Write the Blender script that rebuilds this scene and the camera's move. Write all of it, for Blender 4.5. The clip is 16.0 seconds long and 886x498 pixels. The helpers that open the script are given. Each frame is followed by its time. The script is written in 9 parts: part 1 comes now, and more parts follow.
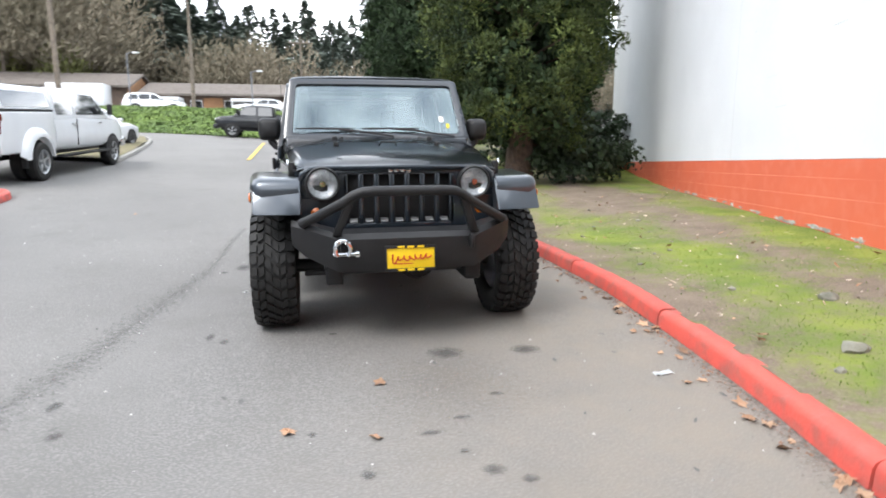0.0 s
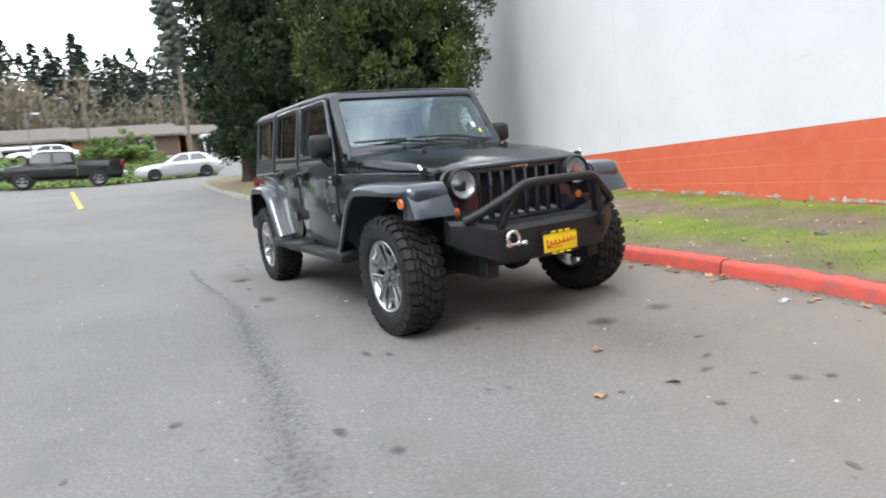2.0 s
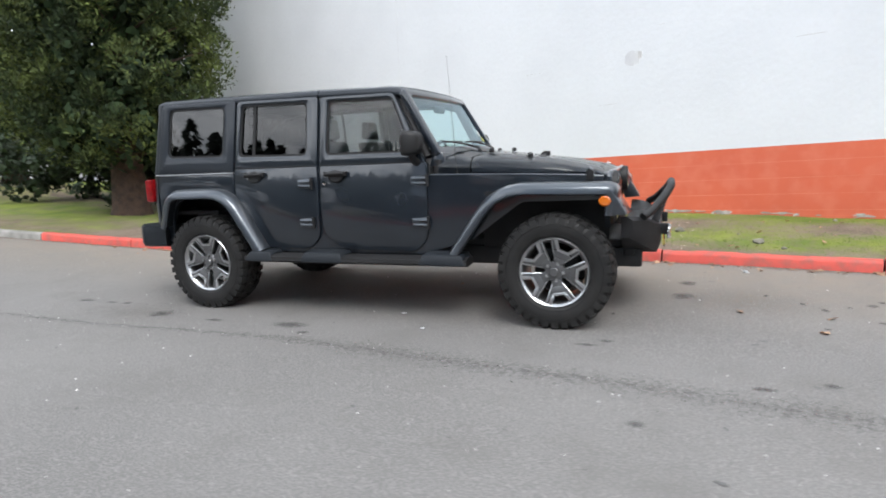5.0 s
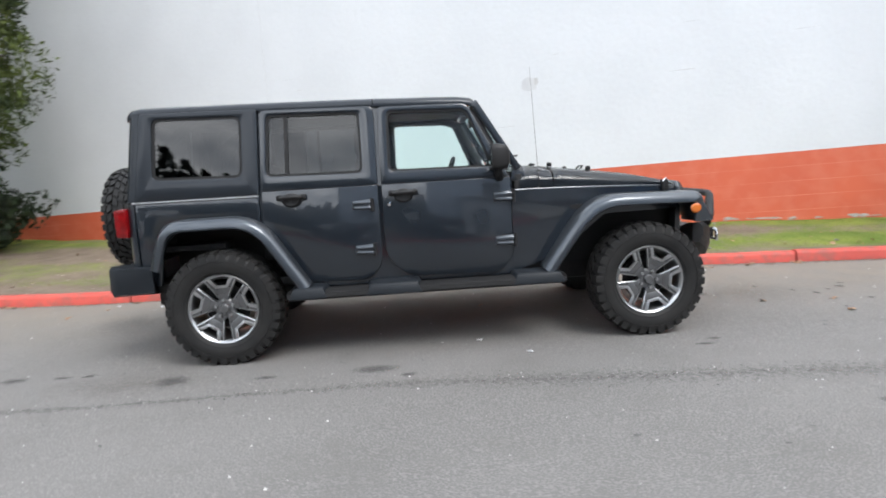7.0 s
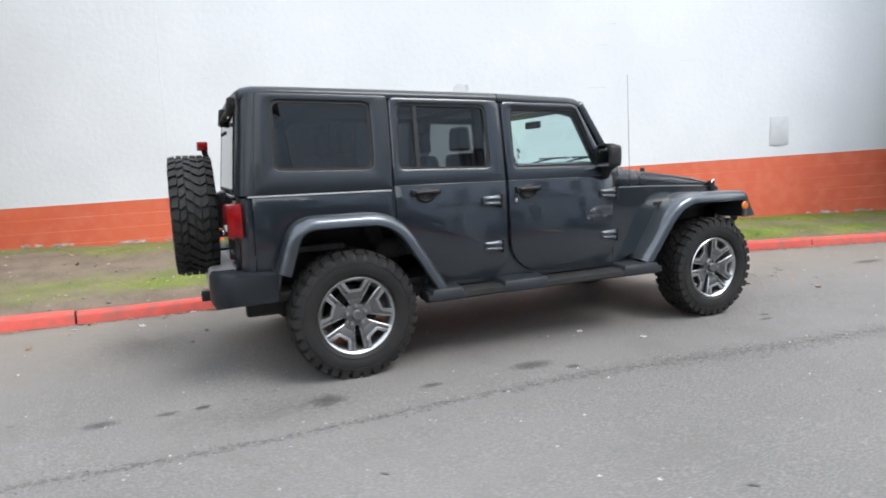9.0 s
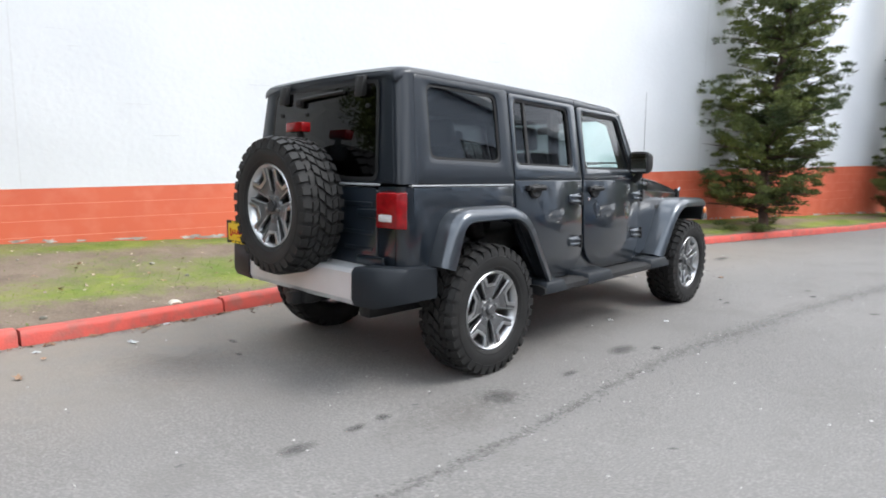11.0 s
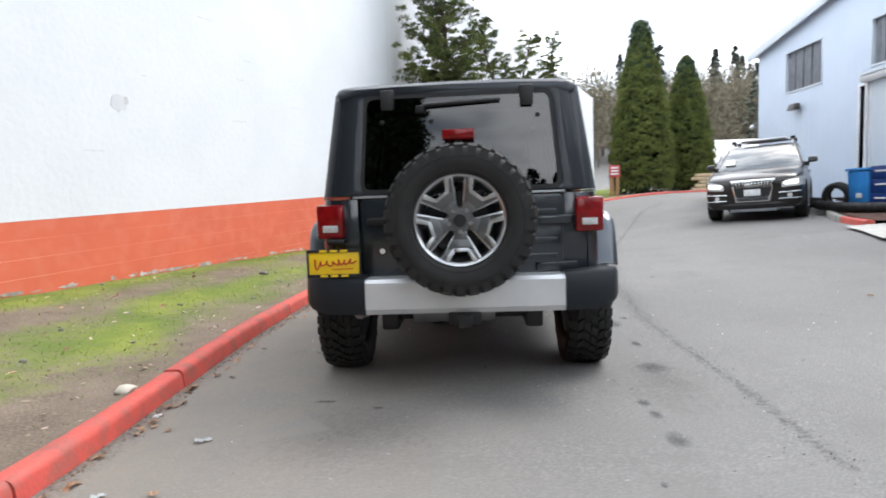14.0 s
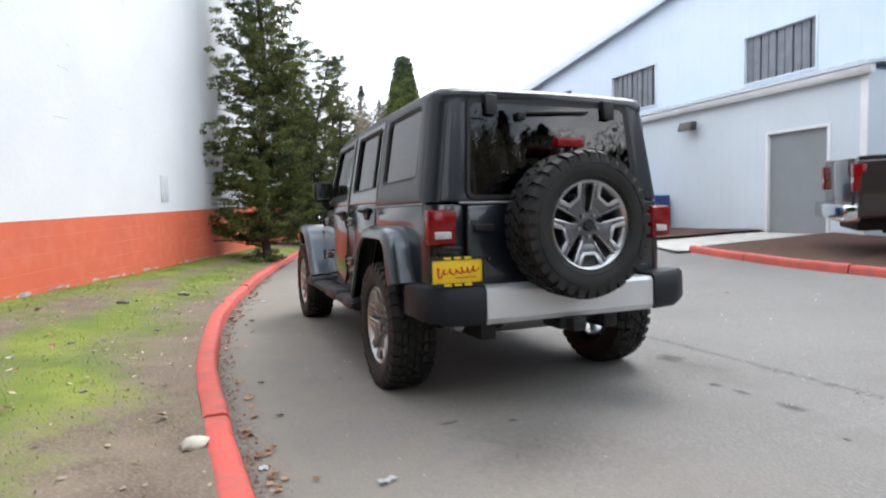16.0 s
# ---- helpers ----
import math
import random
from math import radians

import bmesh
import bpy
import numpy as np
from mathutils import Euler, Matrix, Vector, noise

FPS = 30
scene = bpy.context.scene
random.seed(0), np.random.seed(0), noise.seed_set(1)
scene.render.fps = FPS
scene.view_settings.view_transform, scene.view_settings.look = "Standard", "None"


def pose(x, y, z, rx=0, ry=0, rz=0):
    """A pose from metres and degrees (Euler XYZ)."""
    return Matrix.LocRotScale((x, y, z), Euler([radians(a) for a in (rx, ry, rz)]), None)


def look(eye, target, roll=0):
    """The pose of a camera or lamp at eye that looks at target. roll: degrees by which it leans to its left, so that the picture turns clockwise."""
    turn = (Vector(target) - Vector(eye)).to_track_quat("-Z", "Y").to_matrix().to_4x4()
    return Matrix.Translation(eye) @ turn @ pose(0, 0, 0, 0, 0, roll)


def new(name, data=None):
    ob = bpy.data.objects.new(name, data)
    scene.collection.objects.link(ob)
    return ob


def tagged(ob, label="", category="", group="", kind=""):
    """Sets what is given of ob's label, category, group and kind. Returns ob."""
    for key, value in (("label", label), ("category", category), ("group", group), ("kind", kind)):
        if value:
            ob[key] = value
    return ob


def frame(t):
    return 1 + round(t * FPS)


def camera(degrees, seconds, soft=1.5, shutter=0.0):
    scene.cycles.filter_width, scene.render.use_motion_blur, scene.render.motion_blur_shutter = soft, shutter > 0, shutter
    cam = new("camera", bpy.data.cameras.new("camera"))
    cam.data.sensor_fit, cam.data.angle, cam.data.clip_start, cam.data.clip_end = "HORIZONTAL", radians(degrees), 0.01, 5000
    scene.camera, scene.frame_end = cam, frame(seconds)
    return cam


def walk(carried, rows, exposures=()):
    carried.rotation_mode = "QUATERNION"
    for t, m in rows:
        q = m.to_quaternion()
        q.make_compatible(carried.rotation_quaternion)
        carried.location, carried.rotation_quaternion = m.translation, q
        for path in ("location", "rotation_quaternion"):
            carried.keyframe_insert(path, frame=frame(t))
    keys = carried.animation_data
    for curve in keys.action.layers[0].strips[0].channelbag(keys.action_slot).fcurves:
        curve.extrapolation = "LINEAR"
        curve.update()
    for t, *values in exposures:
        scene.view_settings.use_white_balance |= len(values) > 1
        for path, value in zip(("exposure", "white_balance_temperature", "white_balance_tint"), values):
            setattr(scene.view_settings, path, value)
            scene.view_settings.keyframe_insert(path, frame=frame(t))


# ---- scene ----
cam = camera(73.2, 16.0, soft=1.8, shutter=0.5)
PATH = [
    (0, (-0.502, -4.042, 1.181), (-0.097, -2.114, 0.835), -0.2),
    (0.5, (-0.912, -4.04, 1.152), (-0.39, -2.139, 0.815), -2.3),
    (1, (-1.399, -3.896, 1.158), (-0.805, -2.007, 0.885), -3.9),
    (1.5, (-1.949, -3.803, 1.14), (-1.123, -2.006, 0.84), -4.8),
    (2, (-2.471, -3.531, 1.122), (-1.486, -1.817, 0.821), -5.8),
    (2.5, (-2.985, -3.236, 1.157), (-1.778, -1.662, 0.899), -5.9),
    (3, (-3.481, -2.864, 1.156), (-2.126, -1.425, 0.854), -8.0),
    (3.2, (-3.635, -2.686, 1.163), (-2.243, -1.275, 0.9), -6.6),
    (5.3, (-4.913, -0.367, 1.245), (-3.042, 0.269, 0.939), -1.6),
    (5.5, (-4.92, -0.133, 1.253), (-3.038, 0.488, 0.982), -0.4),
    (6, (-5.0, 0.437, 1.253), (-3.059, 0.835, 0.979), -0.8),
    (6.5, (-4.967, 1.046, 1.249), (-3.007, 1.288, 0.937), -3.1),
    (7, (-4.93, 1.6, 1.258), (-2.95, 1.518, 0.986), -3.5),
    (7.5, (-4.84, 2.2, 1.278), (-2.882, 1.914, 0.987), -5.0),
    (8, (-4.719, 2.762, 1.308), (-2.779, 2.341, 1.059), -3.3),
    (8.5, (-4.596, 3.323, 1.263), (-2.73, 2.651, 1.006), -3.5),
    (9, (-4.364, 3.866, 1.287), (-2.547, 3.079, 1.006), -2.0),
    (9.5, (-4.138, 4.395, 1.269), (-2.434, 3.388, 0.984), -2.7),
    (10, (-3.792, 4.867, 1.222), (-2.159, 3.74, 0.972), -1.6),
    (10.2, (-3.678, 5.039, 1.227), (-2.085, 3.854, 0.982), -0.7),
    (12.3, (-1.867, 6.491, 1.144), (-0.99, 4.706, 0.927), -0.1),
    (12.5, (-1.668, 6.572, 1.127), (-0.881, 4.743, 0.94), -0.3),
    (13, (-1.157, 6.768, 1.121), (-0.644, 4.846, 0.913), -1.0),
    (13.5, (-0.61, 6.853, 1.127), (-0.225, 4.9, 0.93), -0.7),
    (13.8, (-0.323, 6.95, 1.131), (-0.111, 4.969, 0.961), -1.9),
    (14, (-0.087, 6.974, 1.129), (0.02, 4.985, 0.954), -2.0),
    (14.5, (0.445, 6.949, 1.119), (0.433, 4.956, 0.954), -2.1),
    (15, (0.922, 6.933, 1.098), (0.561, 4.971, 0.955), -1.9),
    (15.5, (1.434, 6.793, 1.081), (0.845, 4.893, 0.878), -2.7),
    (16, (1.89, 6.559, 1.08), (1.149, 4.705, 0.963), -1.3),
]
walk(cam, [(t, look(eye, target, roll)) for t, eye, target, roll in PATH],
     [(0, 1.05), (0.5, 0.99), (1.0, 0.85), (2.0, 0.79), (3.2, 0.76), (5.5, 0.66), (7.5, 0.69), (9.0, 0.75), (10.0, 0.90), (12.5, 0.83), (14.5, 0.78), (16, 0.77)])

# ---- world, sun, exposure ----
world = bpy.data.worlds.new("overcast_sky")
world.use_nodes = True
scene.world = world
wn, wl = world.node_tree.nodes, world.node_tree.links
wn.clear()
w_out = wn.new("ShaderNodeOutputWorld")
w_bg = wn.new("ShaderNodeBackground")
w_sky = wn.new("ShaderNodeTexSky")
w_sky.sky_type = "NISHITA"
w_sky.sun_disc = False
w_sky.sun_elevation = radians(48)
w_sky.sun_rotation = radians(215)
w_sky.dust_density = 4.0
w_gain = wn.new("ShaderNodeVectorMath")
w_gain.operation = "SCALE"
w_gain.inputs["Scale"].default_value = 0.15
w_tc = wn.new("ShaderNodeTexCoord")
w_map = wn.new("ShaderNodeMapping")
w_map.inputs["Scale"].default_value = (1.0, 1.0, 2.6)
w_noise = wn.new("ShaderNodeTexNoise")
w_noise.inputs["Scale"].default_value = 3.4
w_noise.inputs["Detail"].default_value = 3.5
w_noise.inputs["Roughness"].default_value = 0.55
w_ramp = wn.new("ShaderNodeValToRGB")
w_ramp.color_ramp.elements[0].position = 0.41
w_ramp.color_ramp.elements[0].color = (0.28, 0.32, 0.38, 1)
w_ramp.color_ramp.elements[1].position = 0.62
w_ramp.color_ramp.elements[1].color = (0.97, 1.0, 1.04, 1)
w_cl = wn.new("ShaderNodeVectorMath")
w_cl.operation = "SCALE"
w_cl.inputs["Scale"].default_value = 2.6
w_mix = wn.new("ShaderNodeMixRGB")
w_mix.inputs["Fac"].default_value = 0.85
wl.new(w_sky.outputs["Color"], w_gain.inputs[0])
wl.new(w_tc.outputs["Generated"], w_map.inputs["Vector"])
wl.new(w_map.outputs["Vector"], w_noise.inputs["Vector"])
wl.new(w_noise.outputs["Fac"], w_ramp.inputs["Fac"])
wl.new(w_ramp.outputs["Color"], w_cl.inputs[0])
wl.new(w_gain.outputs["Vector"], w_mix.inputs["Color1"])
wl.new(w_cl.outputs["Vector"], w_mix.inputs["Color2"])
wl.new(w_mix.outputs["Color"], w_bg.inputs["Color"])
w_bg.inputs["Strength"].default_value = 1.0
scene.view_settings.exposure = 0.55
wl.new(w_bg.outputs["Background"], w_out.inputs["Surface"])

sun_data = bpy.data.lights.new("sun", "SUN")
sun_data.energy = 1.5
sun_data.angle = radians(25)
sun_data.color = (1.0, 0.98, 0.95)
sun = new("sun", sun_data)
sun.matrix_world = look((-20, -12, 30), (0, 0, 0))


# ---- materials ----
def material(name, c1, c2=None, scale=6.0, rough=0.6, rough2=None, metal=0.0, bump=0.0, bscale=60.0, bdist=0.01,
             coat=0.0, spec=0.5, detail=6.0, lo=0.35, hi=0.65, fine=None, finescale=180.0, fine_amt=0.35, vary=0.0, island=0.0):
    """A procedural surface: two colours mixed by a broad noise, a fine grain over it, uneven gloss and a fine relief."""
    m = bpy.data.materials.new(name)
    m.use_nodes = True
    n, l = m.node_tree.nodes, m.node_tree.links
    b = n["Principled BSDF"]
    c2 = c2 or tuple(v * 0.82 for v in c1)
    pos = n.new("ShaderNodeNewGeometry")
    nz = n.new("ShaderNodeTexNoise")
    nz.inputs["Scale"].default_value = scale
    nz.inputs["Detail"].default_value = detail
    l.new(pos.outputs["Position"], nz.inputs["Vector"])
    rp = n.new("ShaderNodeValToRGB")
    rp.color_ramp.elements[0].position, rp.color_ramp.elements[1].position = lo, hi
    rp.color_ramp.elements[0].color, rp.color_ramp.elements[1].color = (*c1, 1), (*c2, 1)
    l.new(nz.outputs["Fac"], rp.inputs["Fac"])
    col = rp.outputs["Color"]
    if fine:
        fz = n.new("ShaderNodeTexNoise")
        fz.inputs["Scale"].default_value = finescale
        fz.inputs["Detail"].default_value = 3.0
        l.new(pos.outputs["Position"], fz.inputs["Vector"])
        fr = n.new("ShaderNodeValToRGB")
        fr.color_ramp.elements[0].position, fr.color_ramp.elements[1].position = 0.45, 0.68
        fr.color_ramp.elements[0].color, fr.color_ramp.elements[1].color = (0, 0, 0, 1), (fine_amt, fine_amt, fine_amt, 1)
        l.new(fz.outputs["Fac"], fr.inputs["Fac"])
        fm = n.new("ShaderNodeMixRGB")
        fm.inputs["Color2"].default_value = (*fine, 1)
        l.new(fr.outputs["Color"], fm.inputs["Fac"])
        l.new(col, fm.inputs["Color1"])
        col = fm.outputs["Color"]
    if vary or island:
        hs = n.new("ShaderNodeHueSaturation")
        mr = n.new("ShaderNodeMapRange")
        v = vary or island
        mr.inputs["To Min"].default_value, mr.inputs["To Max"].default_value = 1 - v, 1 + v
        if vary:
            oi = n.new("ShaderNodeObjectInfo")
            l.new(oi.outputs["Random"], mr.inputs["Value"])
        else:
            l.new(pos.outputs["Random Per Island"], mr.inputs["Value"])
        l.new(mr.outputs["Result"], hs.inputs["Value"])
        l.new(col, hs.inputs["Color"])
        col = hs.outputs["Color"]
    l.new(col, b.inputs["Base Color"])
    rr = n.new("ShaderNodeMapRange")
    rr.inputs["To Min"].default_value, rr.inputs["To Max"].default_value = rough, rough if rough2 is None else rough2
    l.new(nz.outputs["Fac"], rr.inputs["Value"])
    l.new(rr.outputs["Result"], b.inputs["Roughness"])
    b.inputs["Metallic"].default_value = metal
    b.inputs["Coat Weight"].default_value = coat
    b.inputs["Coat Roughness"].default_value = 0.05
    b.inputs["Specular IOR Level"].default_value = spec
    if bump:
        bz = n.new("ShaderNodeTexNoise")
        bz.inputs["Scale"].default_value = bscale
        bz.inputs["Detail"].default_value = 5.0
        l.new(pos.outputs["Position"], bz.inputs["Vector"])
        bp = n.new("ShaderNodeBump")
        bp.inputs["Strength"].default_value = bump
        bp.inputs["Distance"].default_value = bdist
        l.new(bz.outputs["Fac"], bp.inputs["Height"])
        l.new(bp.outputs["Normal"], b.inputs["Normal"])
    return m


def glass(name, tint, rough=0.0, gloss=0.05, sheen=(1, 1, 1)):
    """A thin pane: clear by its tint, with a mirror gloss that grows towards the grazing view."""
    m = bpy.data.materials.new(name)
    m.use_nodes = True
    n, l = m.node_tree.nodes, m.node_tree.links
    n.clear()
    out = n.new("ShaderNodeOutputMaterial")
    tr = n.new("ShaderNodeBsdfTransparent")
    tr.inputs["Color"].default_value = (*tint, 1)
    gl = n.new("ShaderNodeBsdfGlossy")
    gl.inputs["Roughness"].default_value = rough
    gl.inputs["Color"].default_value = (*sheen, 1)
    lw = n.new("ShaderNodeLayerWeight")
    lw.inputs["Blend"].default_value = 0.5
    pw = n.new("ShaderNodeMath")
    pw.operation = "POWER"
    pw.inputs[1].default_value = 4.0
    l.new(lw.outputs["Facing"], pw.inputs[0])
    ad = n.new("ShaderNodeMath")
    ad.operation = "MULTIPLY_ADD"
    ad.inputs[1].default_value = 0.75
    ad.inputs[2].default_value = gloss
    l.new(pw.outputs["Value"], ad.inputs[0])
    mx = n.new("ShaderNodeMixShader")
    l.new(ad.outputs["Value"], mx.inputs["Fac"])
    l.new(tr.outputs["BSDF"], mx.inputs[1])
    l.new(gl.outputs["BSDF"], mx.inputs[2])
    l.new(mx.outputs["Shader"], out.inputs["Surface"])
    return m


def glow(name, colour, strength):
    m = bpy.data.materials.new(name)
    m.use_nodes = True
    b = m.node_tree.nodes["Principled BSDF"]
    b.inputs["Base Color"].default_value = (*colour, 1)
    b.inputs["Emission Color"].default_value = (*colour, 1)
    b.inputs["Emission Strength"].default_value = strength
    return m


M = {}
M["white_wall"] = material("white_masonry_paint", (0.715, 0.735, 0.76), (0.675, 0.695, 0.72), 0.9, 0.75, bump=0.35, bscale=14, bdist=0.01, fine=(0.62, 0.63, 0.64), finescale=22, fine_amt=0.16)
M["red_wall"] = material("orange_red_masonry_paint", (0.67, 0.140, 0.068), (0.61, 0.122, 0.062), 0.9, 0.6, bump=0.22, bscale=30, bdist=0.006, fine=(0.74, 0.24, 0.16), finescale=5, fine_amt=0.30)
M["joint"] = material("painted_mortar_joint", (0.86, 0.40, 0.29), (0.64, 0.15, 0.08), 0.5, 0.7)
M["bare"] = material("bare_concrete_footing", (0.40, 0.39, 0.36), (0.26, 0.25, 0.22), 7, 0.9, bump=0.6, bscale=40, fine=(0.75, 0.74, 0.72), finescale=9, fine_amt=0.7)
M["kerb_red"] = material("red_kerb_paint", (0.56, 0.085, 0.062), (0.47, 0.07, 0.055), 4.5, 0.65, bump=0.5, bscale=50, bdist=0.006, fine=(0.24, 0.10, 0.08), finescale=9, fine_amt=0.6, vary=0.08)
M["kerb_grey"] = material("weathered_concrete", (0.30, 0.29, 0.27), (0.20, 0.195, 0.18), 5, 0.9, bump=0.6, bscale=55, bdist=0.006, vary=0.08)
M["concrete"] = material("pale_concrete", (0.50, 0.48, 0.44), (0.40, 0.385, 0.35), 3, 0.85, bump=0.4, bscale=60, bdist=0.005)
M["siding"] = material("pale_blue_steel_siding", (0.57, 0.655, 0.77), (0.53, 0.615, 0.73), 0.7, 0.45, bump=0.12, bscale=9)
M["annex"] = material("pale_grey_blue_siding", (0.60, 0.655, 0.71), (0.56, 0.61, 0.66), 0.8, 0.5, bump=0.1, bscale=9)
M["white_trim"] = material("white_painted_metal", (0.74, 0.75, 0.76), (0.66, 0.67, 0.68), 3, 0.45)
M["grey_door"] = material("grey_painted_steel_door", (0.24, 0.255, 0.265), (0.22, 0.235, 0.245), 2, 0.5)
M["dark"] = material("dark_interior", (0.012, 0.012, 0.013), (0.02, 0.02, 0.02), 3, 0.9)
M["slat"] = material("weathered_grey_slat", (0.20, 0.21, 0.235), (0.16, 0.17, 0.19), 4, 0.7)
M["yellow_line"] = material("worn_yellow_road_paint", (0.62, 0.42, 0.07), (0.40, 0.30, 0.10), 14, 0.8)
M["brown_roof"] = material("brown_shingle_roof", (0.135, 0.115, 0.10), (0.10, 0.085, 0.075), 2.0, 0.9, fine=(0.2, 0.18, 0.16), finescale=6, fine_amt=0.4)
M["cedar"] = material("stained_cedar_siding", (0.36, 0.19, 0.09), (0.28, 0.15, 0.08), 1.2, 0.8)
M["brick_far"] = material("brown_brick_wall", (0.16, 0.11, 0.085), (0.12, 0.09, 0.07), 3, 0.9)
M["bark"] = material("fir_bark", (0.085, 0.052, 0.037), (0.045, 0.030, 0.024), 9, 0.95, bump=0.9, bscale=18, bdist=0.05)
M["bark_far"] = material("pale_bark", (0.20, 0.165, 0.13), (0.12, 0.10, 0.08), 4, 0.95)
# leaf: dark evergreens' own colour, also painted shade inside the brighter crowns
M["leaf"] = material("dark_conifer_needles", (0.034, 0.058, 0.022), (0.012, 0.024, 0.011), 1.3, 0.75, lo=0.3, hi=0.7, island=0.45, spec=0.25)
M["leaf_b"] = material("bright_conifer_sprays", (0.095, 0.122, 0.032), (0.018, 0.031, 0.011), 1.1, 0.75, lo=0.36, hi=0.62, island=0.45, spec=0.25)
M["leaf_pine"] = material("young_pine_needles", (0.125, 0.148, 0.040), (0.040, 0.058, 0.021), 1.5, 0.75, lo=0.36, hi=0.64, island=0.45, spec=0.25)
M["leaf_cypress"] = material("olive_cypress_sprays", (0.150, 0.175, 0.046), (0.080, 0.100, 0.029), 1.2, 0.8, island=0.35, spec=0.2)
# far firs: needle colour lightened and greyed, distance haze put into it
M["leaf_far"] = material("haze_paled_fir_needles", (0.150, 0.175, 0.148), (0.110, 0.135, 0.115), 0.12, 0.9, island=0.35, spec=0.1)
M["twig_far"] = material("bare_alder_twigs", (0.220, 0.190, 0.142), (0.165, 0.150, 0.106), 0.1, 0.9, island=0.3, spec=0.1)
M["catkin"] = material("spring_green_buds", (0.20, 0.20, 0.07), (0.14, 0.15, 0.06), 0.15, 0.9, island=0.35, spec=0.1)
M["ivy"] = material("ground_ivy_leaves", (0.125, 0.190, 0.036), (0.070, 0.118, 0.026), 0.5, 0.7, island=0.4)
M["hedge"] = material("dark_hedge_leaves", (0.030, 0.050, 0.020), (0.015, 0.030, 0.012), 3, 0.7, island=0.5)
M["blade"] = material("grass_blades", (0.170, 0.220, 0.040), (0.110, 0.165, 0.032), 1.4, 0.9, lo=0.35, hi=0.65, island=0.15, spec=0.2)
M["dry_leaf"] = material("dry_brown_leaf", (0.24, 0.13, 0.075), (0.34, 0.22, 0.14), 14, 0.85, vary=0.45)
M["paper"] = material("white_litter_paper", (0.74, 0.75, 0.75), (0.62, 0.63, 0.64), 9, 0.8)
M["stone"] = material("pale_field_stone", (0.26, 0.245, 0.20), (0.15, 0.145, 0.115), 11, 0.9, bump=0.5, bscale=40, vary=0.2)
M["mulch"] = material("reddish_bark_mulch", (0.105, 0.050, 0.032), (0.060, 0.032, 0.024), 22, 0.95, bump=1.0, bscale=60, bdist=0.03, fine=(0.17, 0.09, 0.06), finescale=70, fine_amt=0.6)


def asphalt_material():
    """Old grey asphalt: aggregate grain, oil spots, worn lighter wheel tracks and a band of loose grit."""
    m = material("old_grey_asphalt", (0.160, 0.155, 0.149), (0.128, 0.124, 0.119), 0.45, 0.85, 0.78, bump=0.7, bscale=130, bdist=0.004,
                 fine=(0.26, 0.25, 0.24), finescale=95, fine_amt=0.7, spec=0.35)
    n, l = m.node_tree.nodes, m.node_tree.links
    b = n["Principled BSDF"]
    col = b.inputs["Base Color"].links[0].from_socket
    geo = n["Geometry"]
    # broad patches of older, browner binder
    pn = n.new("ShaderNodeTexNoise")
    pn.inputs["Scale"].default_value = 1.7
    pn.inputs["Detail"].default_value = 8.0
    pn.inputs["Roughness"].default_value = 0.65
    l.new(geo.outputs["Position"], pn.inputs["Vector"])
    pr = n.new("ShaderNodeValToRGB")
    pr.color_ramp.elements[0].position, pr.color_ramp.elements[1].position = 0.52, 0.74
    pr.color_ramp.elements[0].color, pr.color_ramp.elements[1].color = (0, 0, 0, 1), (0.8, 0.8, 0.8, 1)
    l.new(pn.outputs["Fac"], pr.inputs["Fac"])
    mx = n.new("ShaderNodeMixRGB")
    mx.inputs["Color2"].default_value = (0.135, 0.130, 0.122, 1)
    l.new(pr.outputs["Color"], mx.inputs["Fac"])
    l.new(col, mx.inputs["Color1"])
    # pale chips of stone
    vz = n.new("ShaderNodeTexVoronoi")
    vz.inputs["Scale"].default_value = 55.0
    l.new(geo.outputs["Position"], vz.inputs["Vector"])
    vr = n.new("ShaderNodeValToRGB")
    vr.color_ramp.elements[0].position, vr.color_ramp.elements[1].position = 0.05, 0.13
    vr.color_ramp.elements[0].color, vr.color_ramp.elements[1].color = (0.6, 0.6, 0.6, 1), (0, 0, 0, 1)
    l.new(vz.outputs["Distance"], vr.inputs["Fac"])
    gate = n.new("ShaderNodeMath")
    gate.operation = "MULTIPLY"
    sep = n.new("ShaderNodeSeparateColor")
    l.new(vz.outputs["Color"], sep.inputs["Color"])
    gt = n.new("ShaderNodeMath")
    gt.operation = "GREATER_THAN"
    gt.inputs[1].default_value = 0.82
    l.new(sep.outputs["Red"], gt.inputs[0])
    l.new(gt.outputs["Value"], gate.inputs[0])
    l.new(vr.outputs["Color"], gate.inputs[1])
    mc = n.new("ShaderNodeMixRGB")
    mc.inputs["Color2"].default_value = (0.42, 0.41, 0.40, 1)
    l.new(gate.outputs["Value"], mc.inputs["Fac"])
    l.new(mx.outputs["Color"], mc.inputs["Color1"])
    # sandy dust swept against the kerb
    at = n.new("ShaderNodeAttribute")
    at.attribute_name = "dust"
    dn = n.new("ShaderNodeTexNoise")
    dn.inputs["Scale"].default_value = 3.2
    dn.inputs["Detail"].default_value = 8.0
    dn.inputs["Roughness"].default_value = 0.7
    l.new(geo.outputs["Position"], dn.inputs["Vector"])
    dm = n.new("ShaderNodeMath")
    dm.operation = "MULTIPLY"
    l.new(at.outputs["Fac"], dm.inputs[0])
    l.new(dn.outputs["Fac"], dm.inputs[1])
    md = n.new("ShaderNodeMixRGB")
    md.inputs["Color2"].default_value = (0.235, 0.200, 0.160, 1)
    l.new(dm.outputs["Value"], md.inputs["Fac"])
